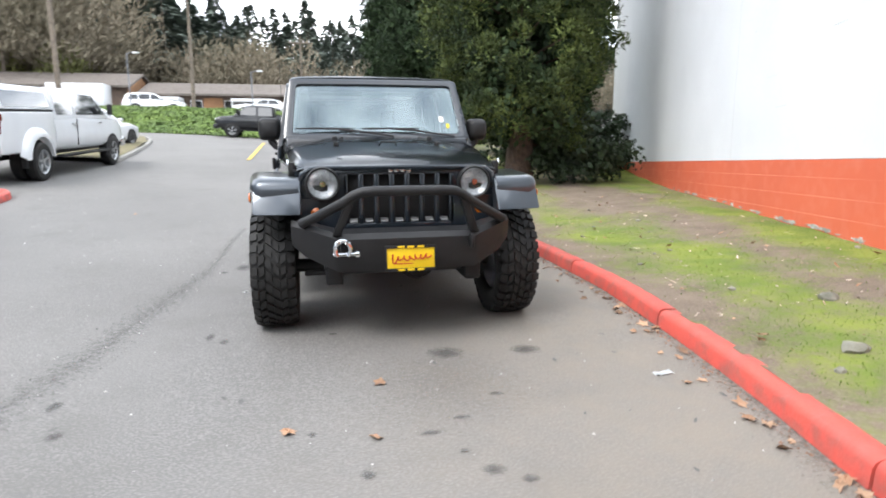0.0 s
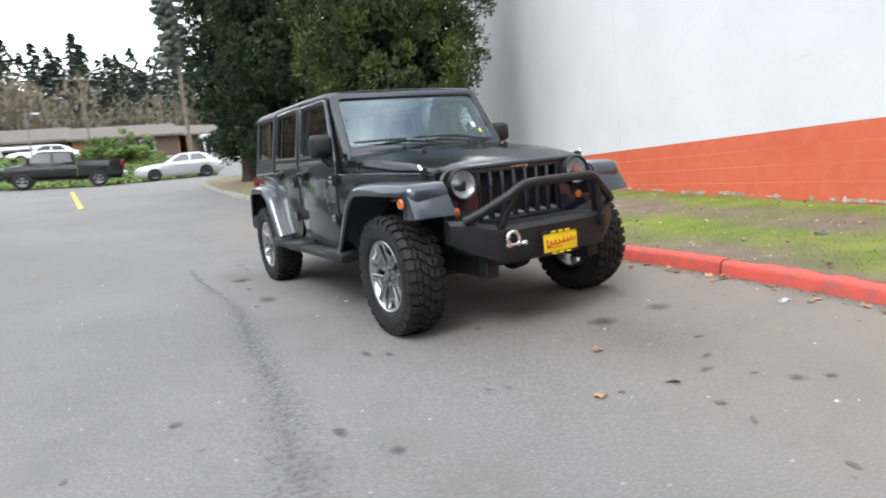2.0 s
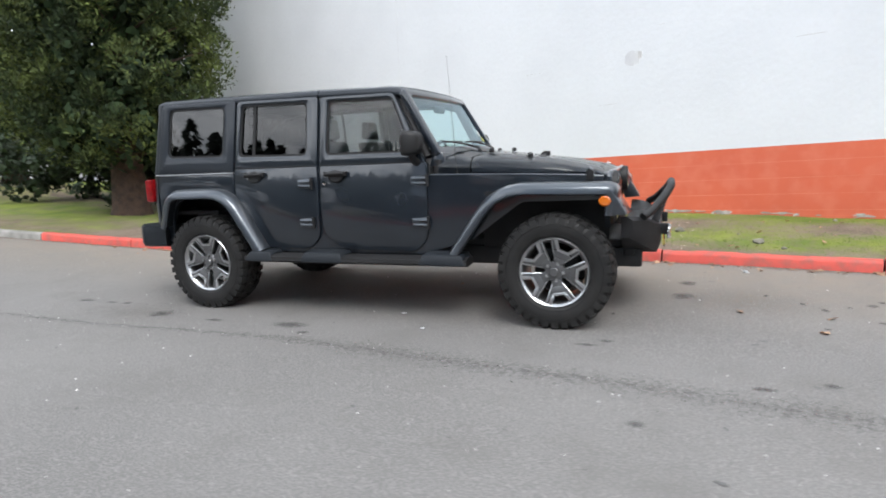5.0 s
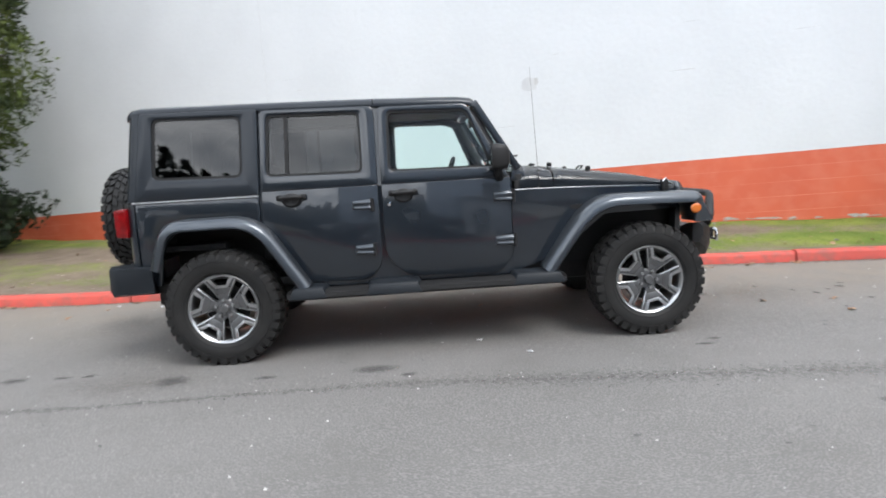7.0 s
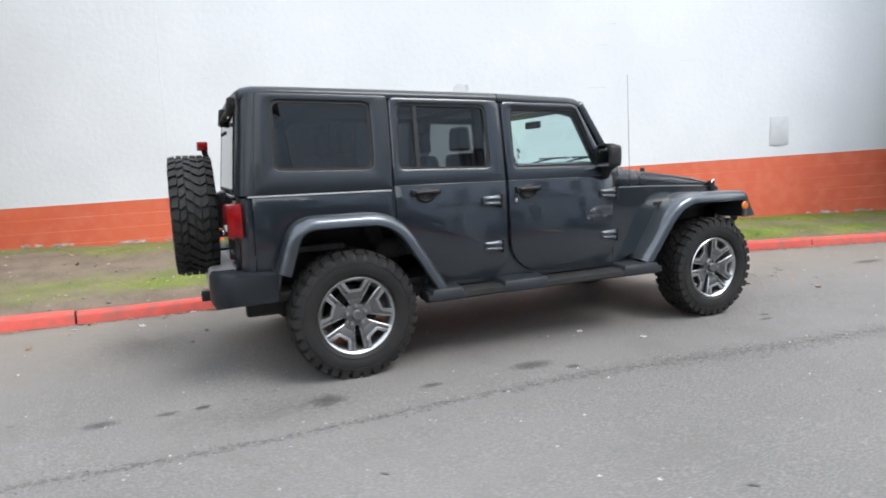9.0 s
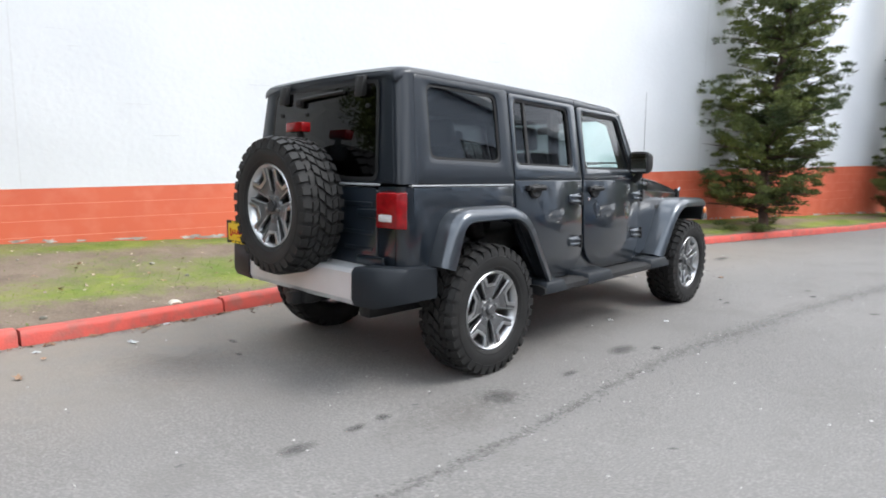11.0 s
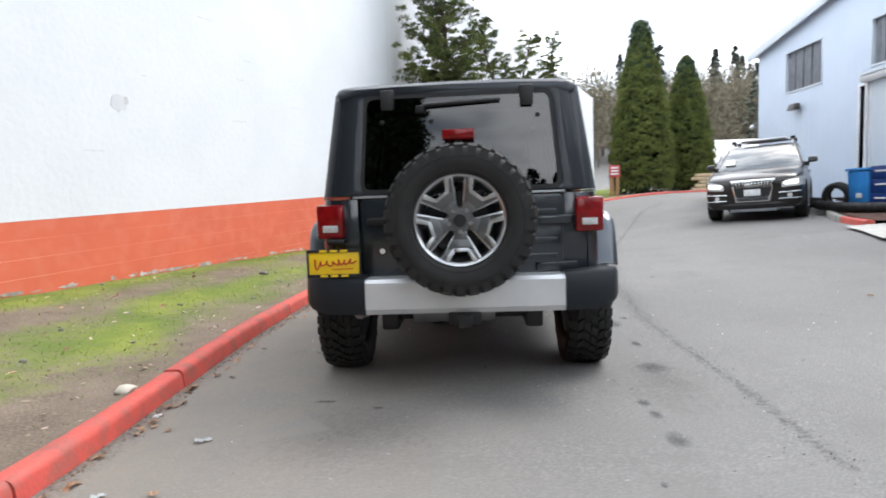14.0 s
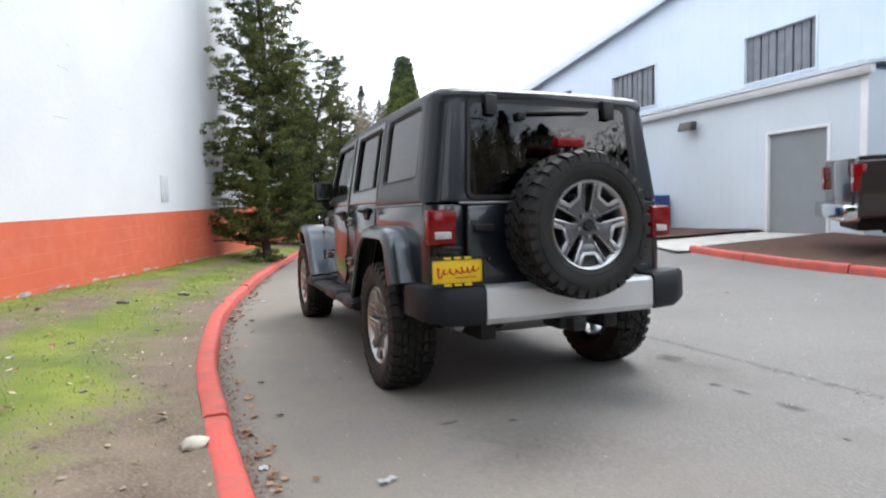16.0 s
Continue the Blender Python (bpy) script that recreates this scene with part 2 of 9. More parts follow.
    l.new(mc.outputs["Color"], md.inputs["Color1"])
    l.new(md.outputs["Color"], b.inputs["Base Color"])
    return m


def lawn_material():
    """Thin lawn: yellow-green moss where the mesh's cover value is high, bare brown earth where it is low."""
    m = material("patchy_lawn_and_earth", (0.185, 0.145, 0.112), (0.125, 0.097, 0.074), 3.0, 0.95, bump=0.6, bscale=55, bdist=0.015,
                 fine=(0.30, 0.25, 0.19), finescale=60, fine_amt=0.45, detail=7.0, spec=0.2)
    n, l = m.node_tree.nodes, m.node_tree.links
    b = n["Principled BSDF"]
    earth = b.inputs["Base Color"].links[0].from_socket
    at = n.new("ShaderNodeAttribute")
    at.attribute_name = "cover"
    nz = n.new("ShaderNodeTexNoise")
    nz.inputs["Scale"].default_value = 9.0
    nz.inputs["Detail"].default_value = 9.0
    nz.inputs["Roughness"].default_value = 0.72
    l.new(n["Geometry"].outputs["Position"], nz.inputs["Vector"])
    ad = n.new("ShaderNodeMath")
    ad.operation = "MULTIPLY_ADD"
    ad.inputs[1].default_value = 2.0
    l.new(nz.outputs["Fac"], ad.inputs[0])
    l.new(at.outputs["Fac"], ad.inputs[2])
    mr = n.new("ShaderNodeMapRange")
    mr.inputs["From Min"].default_value, mr.inputs["From Max"].default_value = 0.82, 1.62
    l.new(ad.outputs["Value"], mr.inputs["Value"])
    gz = n.new("ShaderNodeTexNoise")
    gz.inputs["Scale"].default_value = 2.1
    gz.inputs["Detail"].default_value = 5.0
    l.new(n["Geometry"].outputs["Position"], gz.inputs["Vector"])
    gr = n.new("ShaderNodeValToRGB")
    gr.color_ramp.elements[0].position, gr.color_ramp.elements[1].position = 0.36, 0.64
    gr.color_ramp.elements[0].color, gr.color_ramp.elements[1].color = (0.112, 0.158, 0.032, 1), (0.195, 0.228, 0.048, 1)
    l.new(gz.outputs["Fac"], gr.inputs["Fac"])
    mx = n.new("ShaderNodeMixRGB")
    l.new(mr.outputs["Result"], mx.inputs["Fac"])
    l.new(earth, mx.inputs["Color1"])
    l.new(gr.outputs["Color"], mx.inputs["Color2"])
    l.new(mx.outputs["Color"], b.inputs["Base Color"])
    return m


M["asphalt"] = asphalt_material()
M["lawn"] = lawn_material()


def soft_stain(name, colour, coord, axes, ragged, strength, core=0.22, rim=0.46):
    """A stain soaked into the ground: solid in its middle, breaking up into specks towards its edge."""
    m = material(name, colour, tuple(v * 1.25 for v in colour), 25, 0.8, bump=0.6, bscale=130, bdist=0.004)
    n, l = m.node_tree.nodes, m.node_tree.links
    b, out = n["Principled BSDF"], n["Material Output"]
    tc = n.new("ShaderNodeTexCoord")
    sp = n.new("ShaderNodeVectorMath")
    sp.operation = "SUBTRACT"
    sp.inputs[1].default_value = (0.5, 0.5, 0.5)
    l.new(tc.outputs[coord], sp.inputs[0])
    ml = n.new("ShaderNodeVectorMath")
    ml.operation = "MULTIPLY"
    ml.inputs[1].default_value = axes
    l.new(sp.outputs["Vector"], ml.inputs[0])
    ln = n.new("ShaderNodeVectorMath")
    ln.operation = "LENGTH"
    l.new(ml.outputs["Vector"], ln.inputs[0])
    nz = n.new("ShaderNodeTexNoise")
    nz.inputs["Scale"].default_value = 38.0
    nz.inputs["Detail"].default_value = 6.0
    nz.inputs["Roughness"].default_value = 0.7
    l.new(n["Geometry"].outputs["Position"], nz.inputs["Vector"])
    mu = n.new("ShaderNodeMath")
    mu.operation = "MULTIPLY_ADD"
    mu.inputs[1].default_value = ragged
    l.new(nz.outputs["Fac"], mu.inputs[0])
    l.new(ln.outputs["Value"], mu.inputs[2])
    rp = n.new("ShaderNodeMapRange")
    rp.inputs["From Min"].default_value, rp.inputs["From Max"].default_value = core + ragged * 0.5, rim + ragged * 0.5
    rp.inputs["To Min"].default_value, rp.inputs["To Max"].default_value = strength, 0.0
    l.new(mu.outputs["Value"], rp.inputs["Value"])
    tr = n.new("ShaderNodeBsdfTransparent")
    mx = n.new("ShaderNodeMixShader")
    l.new(rp.outputs["Result"], mx.inputs["Fac"])
    l.new(tr.outputs["BSDF"], mx.inputs[1])
    l.new(b.outputs["BSDF"], mx.inputs[2])
    l.new(mx.outputs["Shader"], out.inputs["Surface"])
    return m


M["spot"] = soft_stain("oil_stain_on_asphalt", (0.068, 0.067, 0.066), "Generated", (1, 1, 0), 0.45, 0.50, 0.10, 0.38)
M["damp"] = soft_stain("damp_dirty_gutter", (0.075, 0.066, 0.056), "UV", (1, 0, 0), 1.5, 0.6, -0.2, 0.18)
M["seam"] = soft_stain("worn_seam_in_asphalt", (0.075, 0.073, 0.070), "UV", (1, 0, 0), 2.4, 0.55, -0.45, 0.26)
M["wide_stain"] = soft_stain("old_brown_stain", (0.090, 0.074, 0.060), "Generated", (1, 1, 0), 0.9, 0.36, -0.25, 0.26)
M["scuff"] = material("dark_asphalt_pit", (0.085, 0.083, 0.081), (0.12, 0.118, 0.115), 30, 0.9)
M["debris"] = material("reddish_gutter_debris", (0.26, 0.15, 0.105), (0.15, 0.10, 0.075), 30, 0.95, island=0.4)
M["crumb"] = material("pale_stone_crumbs", (0.48, 0.47, 0.45), (0.36, 0.35, 0.34), 30, 0.9, island=0.3)
M["grit"] = material("loose_grit", (0.17, 0.165, 0.16), (0.09, 0.088, 0.085), 30, 0.95, island=0.5)
M["patch"] = material("old_repair_plaster", (0.66, 0.67, 0.68), (0.58, 0.59, 0.61), 8, 0.8)
M["vent"] = material("grey_painted_vent", (0.58, 0.60, 0.62), (0.54, 0.56, 0.58), 8, 0.7)
M["patch_dark"] = material("chipped_plaster_edge", (0.50, 0.50, 0.50), (0.60, 0.60, 0.60), 20, 0.9)


# ---- mesh helpers ----
def finish(name, bm, mat, parent=None, smooth_deg=None, recalc=True):
    if recalc:
        bmesh.ops.recalc_face_normals(bm, faces=bm.faces[:])
    me = bpy.data.meshes.new(name)
    bm.to_mesh(me)
    bm.free()
    if mat is not None:
        me.materials.append(mat)
    if smooth_deg:
        me.polygons.foreach_set("use_smooth", [True] * len(me.polygons))
        me.set_sharp_from_angle(angle=radians(smooth_deg))
    ob = new(name, me)
    if parent is not None:
        ob.parent = parent
    return ob


def part(name, bm, mat, parent, label="", smooth_deg=35):
    ob = finish(name, bm, mat, parent, smooth_deg)
    if label:
        ob["label"] = label
    return ob


def raw(name, verts, faces, mat, parent=None, label="", smooth=False):
    me = bpy.data.meshes.new(name)
    me.from_pydata(verts, [], faces)
    if mat is not None:
        me.materials.append(mat)
    if smooth:
        me.polygons.foreach_set("use_smooth", [True] * len(me.polygons))
    me.update()
    ob = new(name, me)
    if parent is not None:
        ob.parent = parent
    if label:
        ob["label"] = label
    return ob


def thing(name, at=(0, 0, 0), label="", category="", group="", kind=""):
    ob = new(name)
    ob.location = at
    return tagged(ob, label, category, group, kind)


def bevel_sharp(bm, width, seg=2, angle=30):
    edges = [e for e in bm.edges if len(e.link_faces) == 2 and e.calc_face_angle(0) > radians(angle)]
    if edges and width > 0:
        bmesh.ops.bevel(bm, geom=edges, offset=width, segments=seg, affect="EDGES", profile=0.5, clamp_overlap=True)


def box(lo, hi, bevel=0.0, seg=2, bm=None):
    own = bmesh.new()
    vs = [own.verts.new((x, y, z)) for x in (lo[0], hi[0]) for y in (lo[1], hi[1]) for z in (lo[2], hi[2])]
    for f in ((0, 1, 3, 2), (4, 6, 7, 5), (0, 4, 5, 1), (2, 3, 7, 6), (0, 2, 6, 4), (1, 5, 7, 3)):
        own.faces.new([vs[i] for i in f])
    bmesh.ops.recalc_face_normals(own, faces=own.faces[:])
    bevel_sharp(own, bevel, seg)
    return join(bm, own)


def join(bm, own):
    if bm is None:
        return own
    me = bpy.data.meshes.new("tmp")
    own.to_mesh(me)
    own.free()
    bm.from_mesh(me)
    bpy.data.meshes.remove(me)
    return bm


def moved(bm, m):
    bmesh.ops.transform(bm, matrix=m, verts=bm.verts[:])
    return bm


def hexa(pts, bevel=0.0, seg=2, bm=None):
    """A six-sided solid from eight corners: four below, then the four above them."""
    own = bmesh.new()
    vs = [own.verts.new(p) for p in pts]
    for f in ((3, 2, 1, 0), (4, 5, 6, 7), (0, 1, 5, 4), (1, 2, 6, 5), (2, 3, 7, 6), (3, 0, 4, 7)):
        own.faces.new([vs[i] for i in f])
    bmesh.ops.recalc_face_normals(own, faces=own.faces[:])
    bevel_sharp(own, bevel, seg)
    return join(bm, own)


def rod(p0, p1, r0, r1=None, n=12, bm=None, caps=True):
    own = bmesh.new()
    p0, p1 = Vector(p0), Vector(p1)
    r1 = r0 if r1 is None else r1
    d = (p1 - p0).normalized()
    a = d.orthogonal().normalized()
    b = d.cross(a)
    rings = []
    for p, r in ((p0, r0), (p1, r1)):
        rings.append([own.verts.new(p + (a * math.cos(2 * math.pi * i / n) + b * math.sin(2 * math.pi * i / n)) * r) for i in range(n)])
    for i in range(n):
        own.faces.new((rings[0][i], rings[0][(i + 1) % n], rings[1][(i + 1) % n], rings[1][i]))
    if caps:
        own.faces.new(rings[0][::-1])
        own.faces.new(rings[1])
    return join(bm, own)


def tube(pts, r, n=10, bm=None, closed=False):
    """A round bar along a line of points."""
    own = bmesh.new()
    pts = [Vector(p) for p in pts]
    rings = []
    up = Vector((0.123, 0.35, 0.93)).normalized()
    for i, p in enumerate(pts):
        d = (pts[min(i + 1, len(pts) - 1)] - pts[max(i - 1, 0)]).normalized()
        if closed:
            d = (pts[(i + 1) % len(pts)] - pts[i - 1]).normalized()
        a = d.cross(up)
        if a.length < 0.05:
            a = d.cross(Vector((1, 0, 0)))
        a.normalize()
        b = d.cross(a)
        rings.append([own.verts.new(p + (a * math.cos(2 * math.pi * k / n) + b * math.sin(2 * math.pi * k / n)) * r) for k in range(n)])
    last = len(rings) if closed else len(rings) - 1
    for i in range(last):
        r0, r1 = rings[i], rings[(i + 1) % len(rings)]
        for k in range(n):
            own.faces.new((r0[k], r0[(k + 1) % n], r1[(k + 1) % n], r1[k]))
    if not closed:
        own.faces.new(rings[0][::-1])
        own.faces.new(rings[-1])
    return join(bm, own)


def lathe(profile, n=32, axis="x", bm=None, close=False, caps=True):
    """profile: rows of (radius, place along the axis)."""
    own = bmesh.new()
    rings = []
    for r, h in profile:
        ring = []
        for i in range(n):
            a = 2 * math.pi * i / n
            c, s = r * math.cos(a), r * math.sin(a)
            ring.append(own.verts.new((h, c, s) if axis == "x" else (c, h, s) if axis == "y" else (c, s, h)))
        rings.append(ring)
    pairs = list(zip(rings, rings[1:])) + ([(rings[-1], rings[0])] if close else [])
    for a, b in pairs:
        for i in range(n):
            own.faces.new((a[i], a[(i + 1) % n], b[(i + 1) % n], b[i]))
    if not close and caps:
        for ring, h in ((rings[0], profile[0]), (rings[-1], profile[-1])):
            if h[0] > 1e-4:
                own.faces.new(ring)
    return join(bm, own)


def loft(sections, bm=None, cap=True, closed=True):
    """A skin over rows of points, all with the same count."""
    own = bmesh.new()
    rings = [[own.verts.new(p) for p in s] for s in sections]
    n = len(rings[0])
    for a, b in zip(rings, rings[1:]):
        for i in range(n if closed else n - 1):
            own.faces.new((a[i], a[(i + 1) % n], b[(i + 1) % n], b[i]))
    if cap and closed:
        own.faces.new(rings[0][::-1])
        own.faces.new(rings[-1])
    return join(bm, own)


def rounded(pts, r, seg=4):
    """The corners of a 2D outline rounded by r (one number, or one for each corner)."""
    out = []
    n = len(pts)
    for i, p in enumerate(pts):
        rad = r[i] if isinstance(r, (list, tuple)) else r
        p, a, b = Vector(p), Vector(pts[i - 1]), Vector(pts[(i + 1) % n])
        da, db = (a - p), (b - p)
        k = min(rad, da.length * 0.45, db.length * 0.45)
        if k < 1e-5:
            out.append(tuple(p))
            continue
        s, e = p + da.normalized() * k, p + db.normalized() * k
        for j in range(seg + 1):
            t = j / seg
            q = s * (1 - t) ** 2 + p * 2 * t * (1 - t) + e * t * t
            out.append(tuple(q))
    return out


def slab(outline, place, thick, bevel=0.0, seg=2, bm=None):
    """A plate with the given 2D outline; place(u, v, d) gives the point at depth d."""
    own = bmesh.new()
    a = [own.verts.new(place(u, v, 0.0)) for u, v in outline]
    b = [own.verts.new(place(u, v, thick)) for u, v in outline]
    n = len(a)
    own.faces.new(a)
    own.faces.new(b[::-1])
    for i in range(n):
        own.faces.new((a[i], b[i], b[(i + 1) % n], a[(i + 1) % n]))
    bmesh.ops.recalc_face_normals(own, faces=own.faces[:])
    bevel_sharp(own, bevel, seg, 40)
    return join(bm, own)


def ring_slab(outer, inner, place, thick, bm=None, bevel=0.0):
    """A plate with a hole: outer and inner outlines with the same count of points."""
    own = bmesh.new()
    oa = [own.verts.new(place(u, v, 0.0)) for u, v in outer]
    ob = [own.verts.new(place(u, v, thick)) for u, v in outer]
    ia = [own.verts.new(place(u, v, 0.0)) for u, v in inner]
    ib = [own.verts.new(place(u, v, thick)) for u, v in inner]
    n = len(oa)
    for i in range(n):
        j = (i + 1) % n
        own.faces.new((oa[i], oa[j], ia[j], ia[i]))
        own.faces.new((ob[j], ob[i], ib[i], ib[j]))
        own.faces.new((oa[j], oa[i], ob[i], ob[j]))
        own.faces.new((ia[i], ia[j], ib[j], ib[i]))
    bmesh.ops.recalc_face_normals(own, faces=own.faces[:])
    bevel_sharp(own, bevel, 2, 50)
    return join(bm, own)


def smooth(a, b, v):
    """0 at a, 1 at b, with soft ends; a may lie above b."""
    v = min(1.0, max(0.0, (v - a) / (b - a)))
    return v * v * (3 - 2 * v)


def ramp(a, soft, v):
    """0 below a, then rising one for one, with a soft start."""
    d = v - a
    if d <= 0:
        return 0.0
    return d * d / (2 * soft) if d < soft else d - soft / 2


def ground_z(x, y):
    """The height of the paved ground: flat under the car, rising to the shed, to the street and down the lane."""
    z = 0.05 * (ramp(0.8, 2.0, -x) - ramp(9.5, 2.0, -x))
    z += 0.050 * (ramp(3.5, 3.0, y) - ramp(34.0, 2.0, y))
    z += 0.02 * (ramp(8.0, 6.0, -y) - ramp(45.0, 10.0, -y))
    z -= 0.06 * ramp(0.8, 0.6, min(x, 2.2)) * smooth(-0.5, 3.5, y) * (1 - smooth(7.0, 12.0, y))
    z += 0.13 * smooth(-3.4, -6.0, x) * (1 - smooth(-2.6, 1.2, y))
    return z


# ---- ground ----
def spread(fine_lo, fine_hi, step, far, grow=1.25):
    vals = list(np.arange(fine_lo, fine_hi + 1e-6, step))
    s = step
    while vals[-1] < far:
        s *= grow
        vals.append(vals[-1] + s)
    s = step
    while vals[0] > -far:
        s *= grow
        vals.insert(0, vals[0] - s)
    return [float(v) for v in vals]


def hill_z(x, y):
    """The land past the street: an ivy bank, then a rising shelf."""
    z = 2.0 * smooth(41.0, 49.0, y) + 0.03 * ramp(52.0, 5.0, y) - 0.03 * ramp(140.0, 10.0, y)
    z += 0.16 * ramp(56.0, 10.0, -y) - 0.16 * ramp(160.0, 10.0, -y)
    return z


gx, gy = spread(-12, 8, 0.5, 420), spread(-24, 40, 0.5, 420)
verts = [(x, y, ground_z(x, y) + hill_z(x, y) + 0.012 * noise.noise((x * 0.35, y * 0.35, 0))) for y in gy for x in gx]
nx = len(gx)
faces = [(j * nx + i, j * nx + i + 1, (j + 1) * nx + i + 1, (j + 1) * nx + i) for j in range(len(gy) - 1) for i in range(nx - 1)]
ground = tagged(raw("ground", verts, faces, M["asphalt"], smooth=True), "worn grey asphalt drive with oil spots and loose grit", "asphalt", kind="structure")


def land(x, y):
    return ground_z(x, y) + hill_z(x, y) + 0.012 * noise.noise((x * 0.35, y * 0.35, 0))


# ---- kerb lines ----
def curve_through(pts, step):
    """Evenly spaced points along a smooth line through the given ones."""
    pts = [Vector((*p, 0)) for p in pts]
    dense = []
    for i in range(len(pts) - 1):
        p0, p1, p2, p3 = pts[max(i - 1, 0)], pts[i], pts[i + 1], pts[min(i + 2, len(pts) - 1)]
        for k in range(24):
            t = k / 24
            dense.append(0.5 * (2 * p1 + (p2 - p0) * t + (2 * p0 - 5 * p1 + 4 * p2 - p3) * t * t + (3 * p1 - p0 - 3 * p2 + p3) * t ** 3))
    dense.append(pts[-1])
    out, left = [dense[0]], step
    for a, b in zip(dense, dense[1:]):
        seg = (b - a).length
        while seg >= left:
            a = a + (b - a).normalized() * left
            out.append(a.copy())
            seg -= left
            left = step
        left -= seg
    return out


MAIN_KERB = [(3.4, 28.5), (2.0, 25.2), (1.55, 20.5), (1.45, 15.0), (1.50, 10.0), (1.64, 7.0), (1.75, 4.2), (1.82, 2.8), (1.83, 1.8), (1.77, 0.6), (1.70, -0.1), (1.60, -0.9), (1.46, -1.8), (1.32, -2.45), (0.81, -5.0),
             (-0.1, -8.6), (-1.15, -12.4), (-3.0, -17.0), (-5.4, -21.3), (-7.6, -24.2), (-10.2, -26.2), (-13.5, -27.2), (-24.0, -28.4)]


def kerb_piece(name, pts, mat, parent, width=0.145, height=0.135, side=1):
    """One cast length of kerb along a few points, its road face battered, its top edge rounded. side: where the verge lies."""
    sections = []
    for i, p in enumerate(pts):
        d = (pts[min(i + 1, len(pts) - 1)] - pts[max(i - 1, 0)]).normalized()
        nrm = Vector((-d.y, d.x, 0)) * side
        z = land(p.x, p.y)
        prof = [(0.0, -0.08), (0.012, height - 0.035), (0.024, height - 0.010), (0.045, height), (width - 0.02, height), (width, height - 0.015), (width, -0.08)]
        wob = 0.010 * noise.noise((p.x * 2.1, p.y * 2.1, 9.0))
        chip = 0.008 * noise.noise((p.x * 5.3, p.y * 5.3, 4.0))
        sections.append([(p.x + nrm.x * (u + wob), p.y + nrm.y * (u + wob), z + v + (chip if v > 0 else 0)) for u, v in prof])
    return finish(name, loft(sections), mat, parent, 40)


def kerb_run(name, line, lengths, mats, label, side=1, gap=0.018, height=0.116):
    """A kerb laid in lengths with open joints between them."""
    top = thing(name, (0, 0, 0), label, "kerb", kind="structure")
    step = 0.125
    pts = curve_through(line, step)
    i, k = 0, 0
    while i < len(pts) - 2:
        n = max(2, round(lengths[k % len(lengths)] / step))
        some = [p.copy() for p in pts[i:i + n + 1]]
        if len(some) < 2:
            break
        d0, d1 = (some[1] - some[0]).normalized(), (some[-1] - some[-2]).normalized()
        some[0] += d0 * gap / 2
        some[-1] -= d1 * gap / 2
        mid = some[len(some) // 2]
        kerb_piece("kerb_stone", some, mats(mid), top, side=side, height=height + 0.006 * math.sin(k * 2.3))
        i += n
        k += 1
    return top


# ---- the white and orange building ----
WX, WM = 4.27, 0.34            # the wall's foot: x = WX + WM * y
WN = math.sqrt(1 + WM * WM)
TILT = 0.033                   # the courses run level, the drive falls away


def on_wall(u, z, d=0.0):
    """u: metres along the wall towards the lane; d: metres out from its face."""
    y = -u / WN
    return (WX + WM * y - d / WN, y + d * WM / WN, z + TILT * -y)


def wall_box(u0, u1, z0, z1, d0, d1, bevel=0.0):
    return hexa([on_wall(u0, z0, d0), on_wall(u1, z0, d0), on_wall(u1, z0, d1), on_wall(u0, z0, d1),
                 on_wall(u0, z1, d0), on_wall(u1, z1, d0), on_wall(u1, z1, d1), on_wall(u0, z1, d1)], bevel)


RED_TOP = 1.06
COURSES = [RED_TOP - 0.2 * i for i in range(5)]
building = thing("warehouse", (0, 0, 0), "long windowless masonry building, white above an orange-red painted base", "building", kind="structure")
part("wall", wall_box(-15.8, 43.0, RED_TOP, 6.9, -0.3, 0.0), M["white_wall"], building, "white painted masonry wall with small chips and cracks")
part("footing_wall", wall_box(-15.8, 36.0, -1.6, RED_TOP - 0.003, -0.3, 0.001), M["joint"], building, "pale painted mortar joints")
for i, zt in enumerate(COURSES):
    low = zt - 0.2 + 0.005 if i < 4 else -1.6
    part("block_course", wall_box(-15.8, 36.0, low, zt - (0.004 if i == 0 else 0.0), -0.1, 0.003), M["red_wall"], building, "orange-red painted block course", None)
part("end_wall", wall_box(36.0, 43.0, -1.6, RED_TOP - 0.003, -0.3, 0.0), M["white_wall"], building)
part("parapet_cap", wall_box(-15.9, 43.1, 6.9, 6.98, -0.4, 0.004, 0.01), M["white_wall"], building)
# the rest of the block: far end wall, rear and roof
a, b = on_wall(43.0, -1.6, -0.3), on_wall(-15.8, -1.6, -0.3)
dx, dy = 18.0, -18.0 * WM
for p, q in ((a, (a[0] + dx, a[1] + dy)), (b, (b[0] + dx, b[1] + dy))):
    d = (Vector((q[0], q[1], 0)) - Vector((p[0], p[1], 0))).normalized()
    s = Vector((-d.y, d.x, 0)) * 0.15
    zt = 6.9 + TILT * -p[1]
    part("return_wall", hexa([(p[0] - s.x, p[1] - s.y, -1.6), (q[0] - s.x, q[1] - s.y, -1.6), (q[0] + s.x, q[1] + s.y, -1.6), (p[0] + s.x, p[1] + s.y, -1.6),
                              (p[0] - s.x, p[1] - s.y, zt), (q[0] - s.x, q[1] - s.y, zt), (q[0] + s.x, q[1] + s.y, zt), (p[0] + s.x, p[1] + s.y, zt)]), M["white_wall"], building)
roof_z = lambda p: 6.7 + TILT * -p[1]
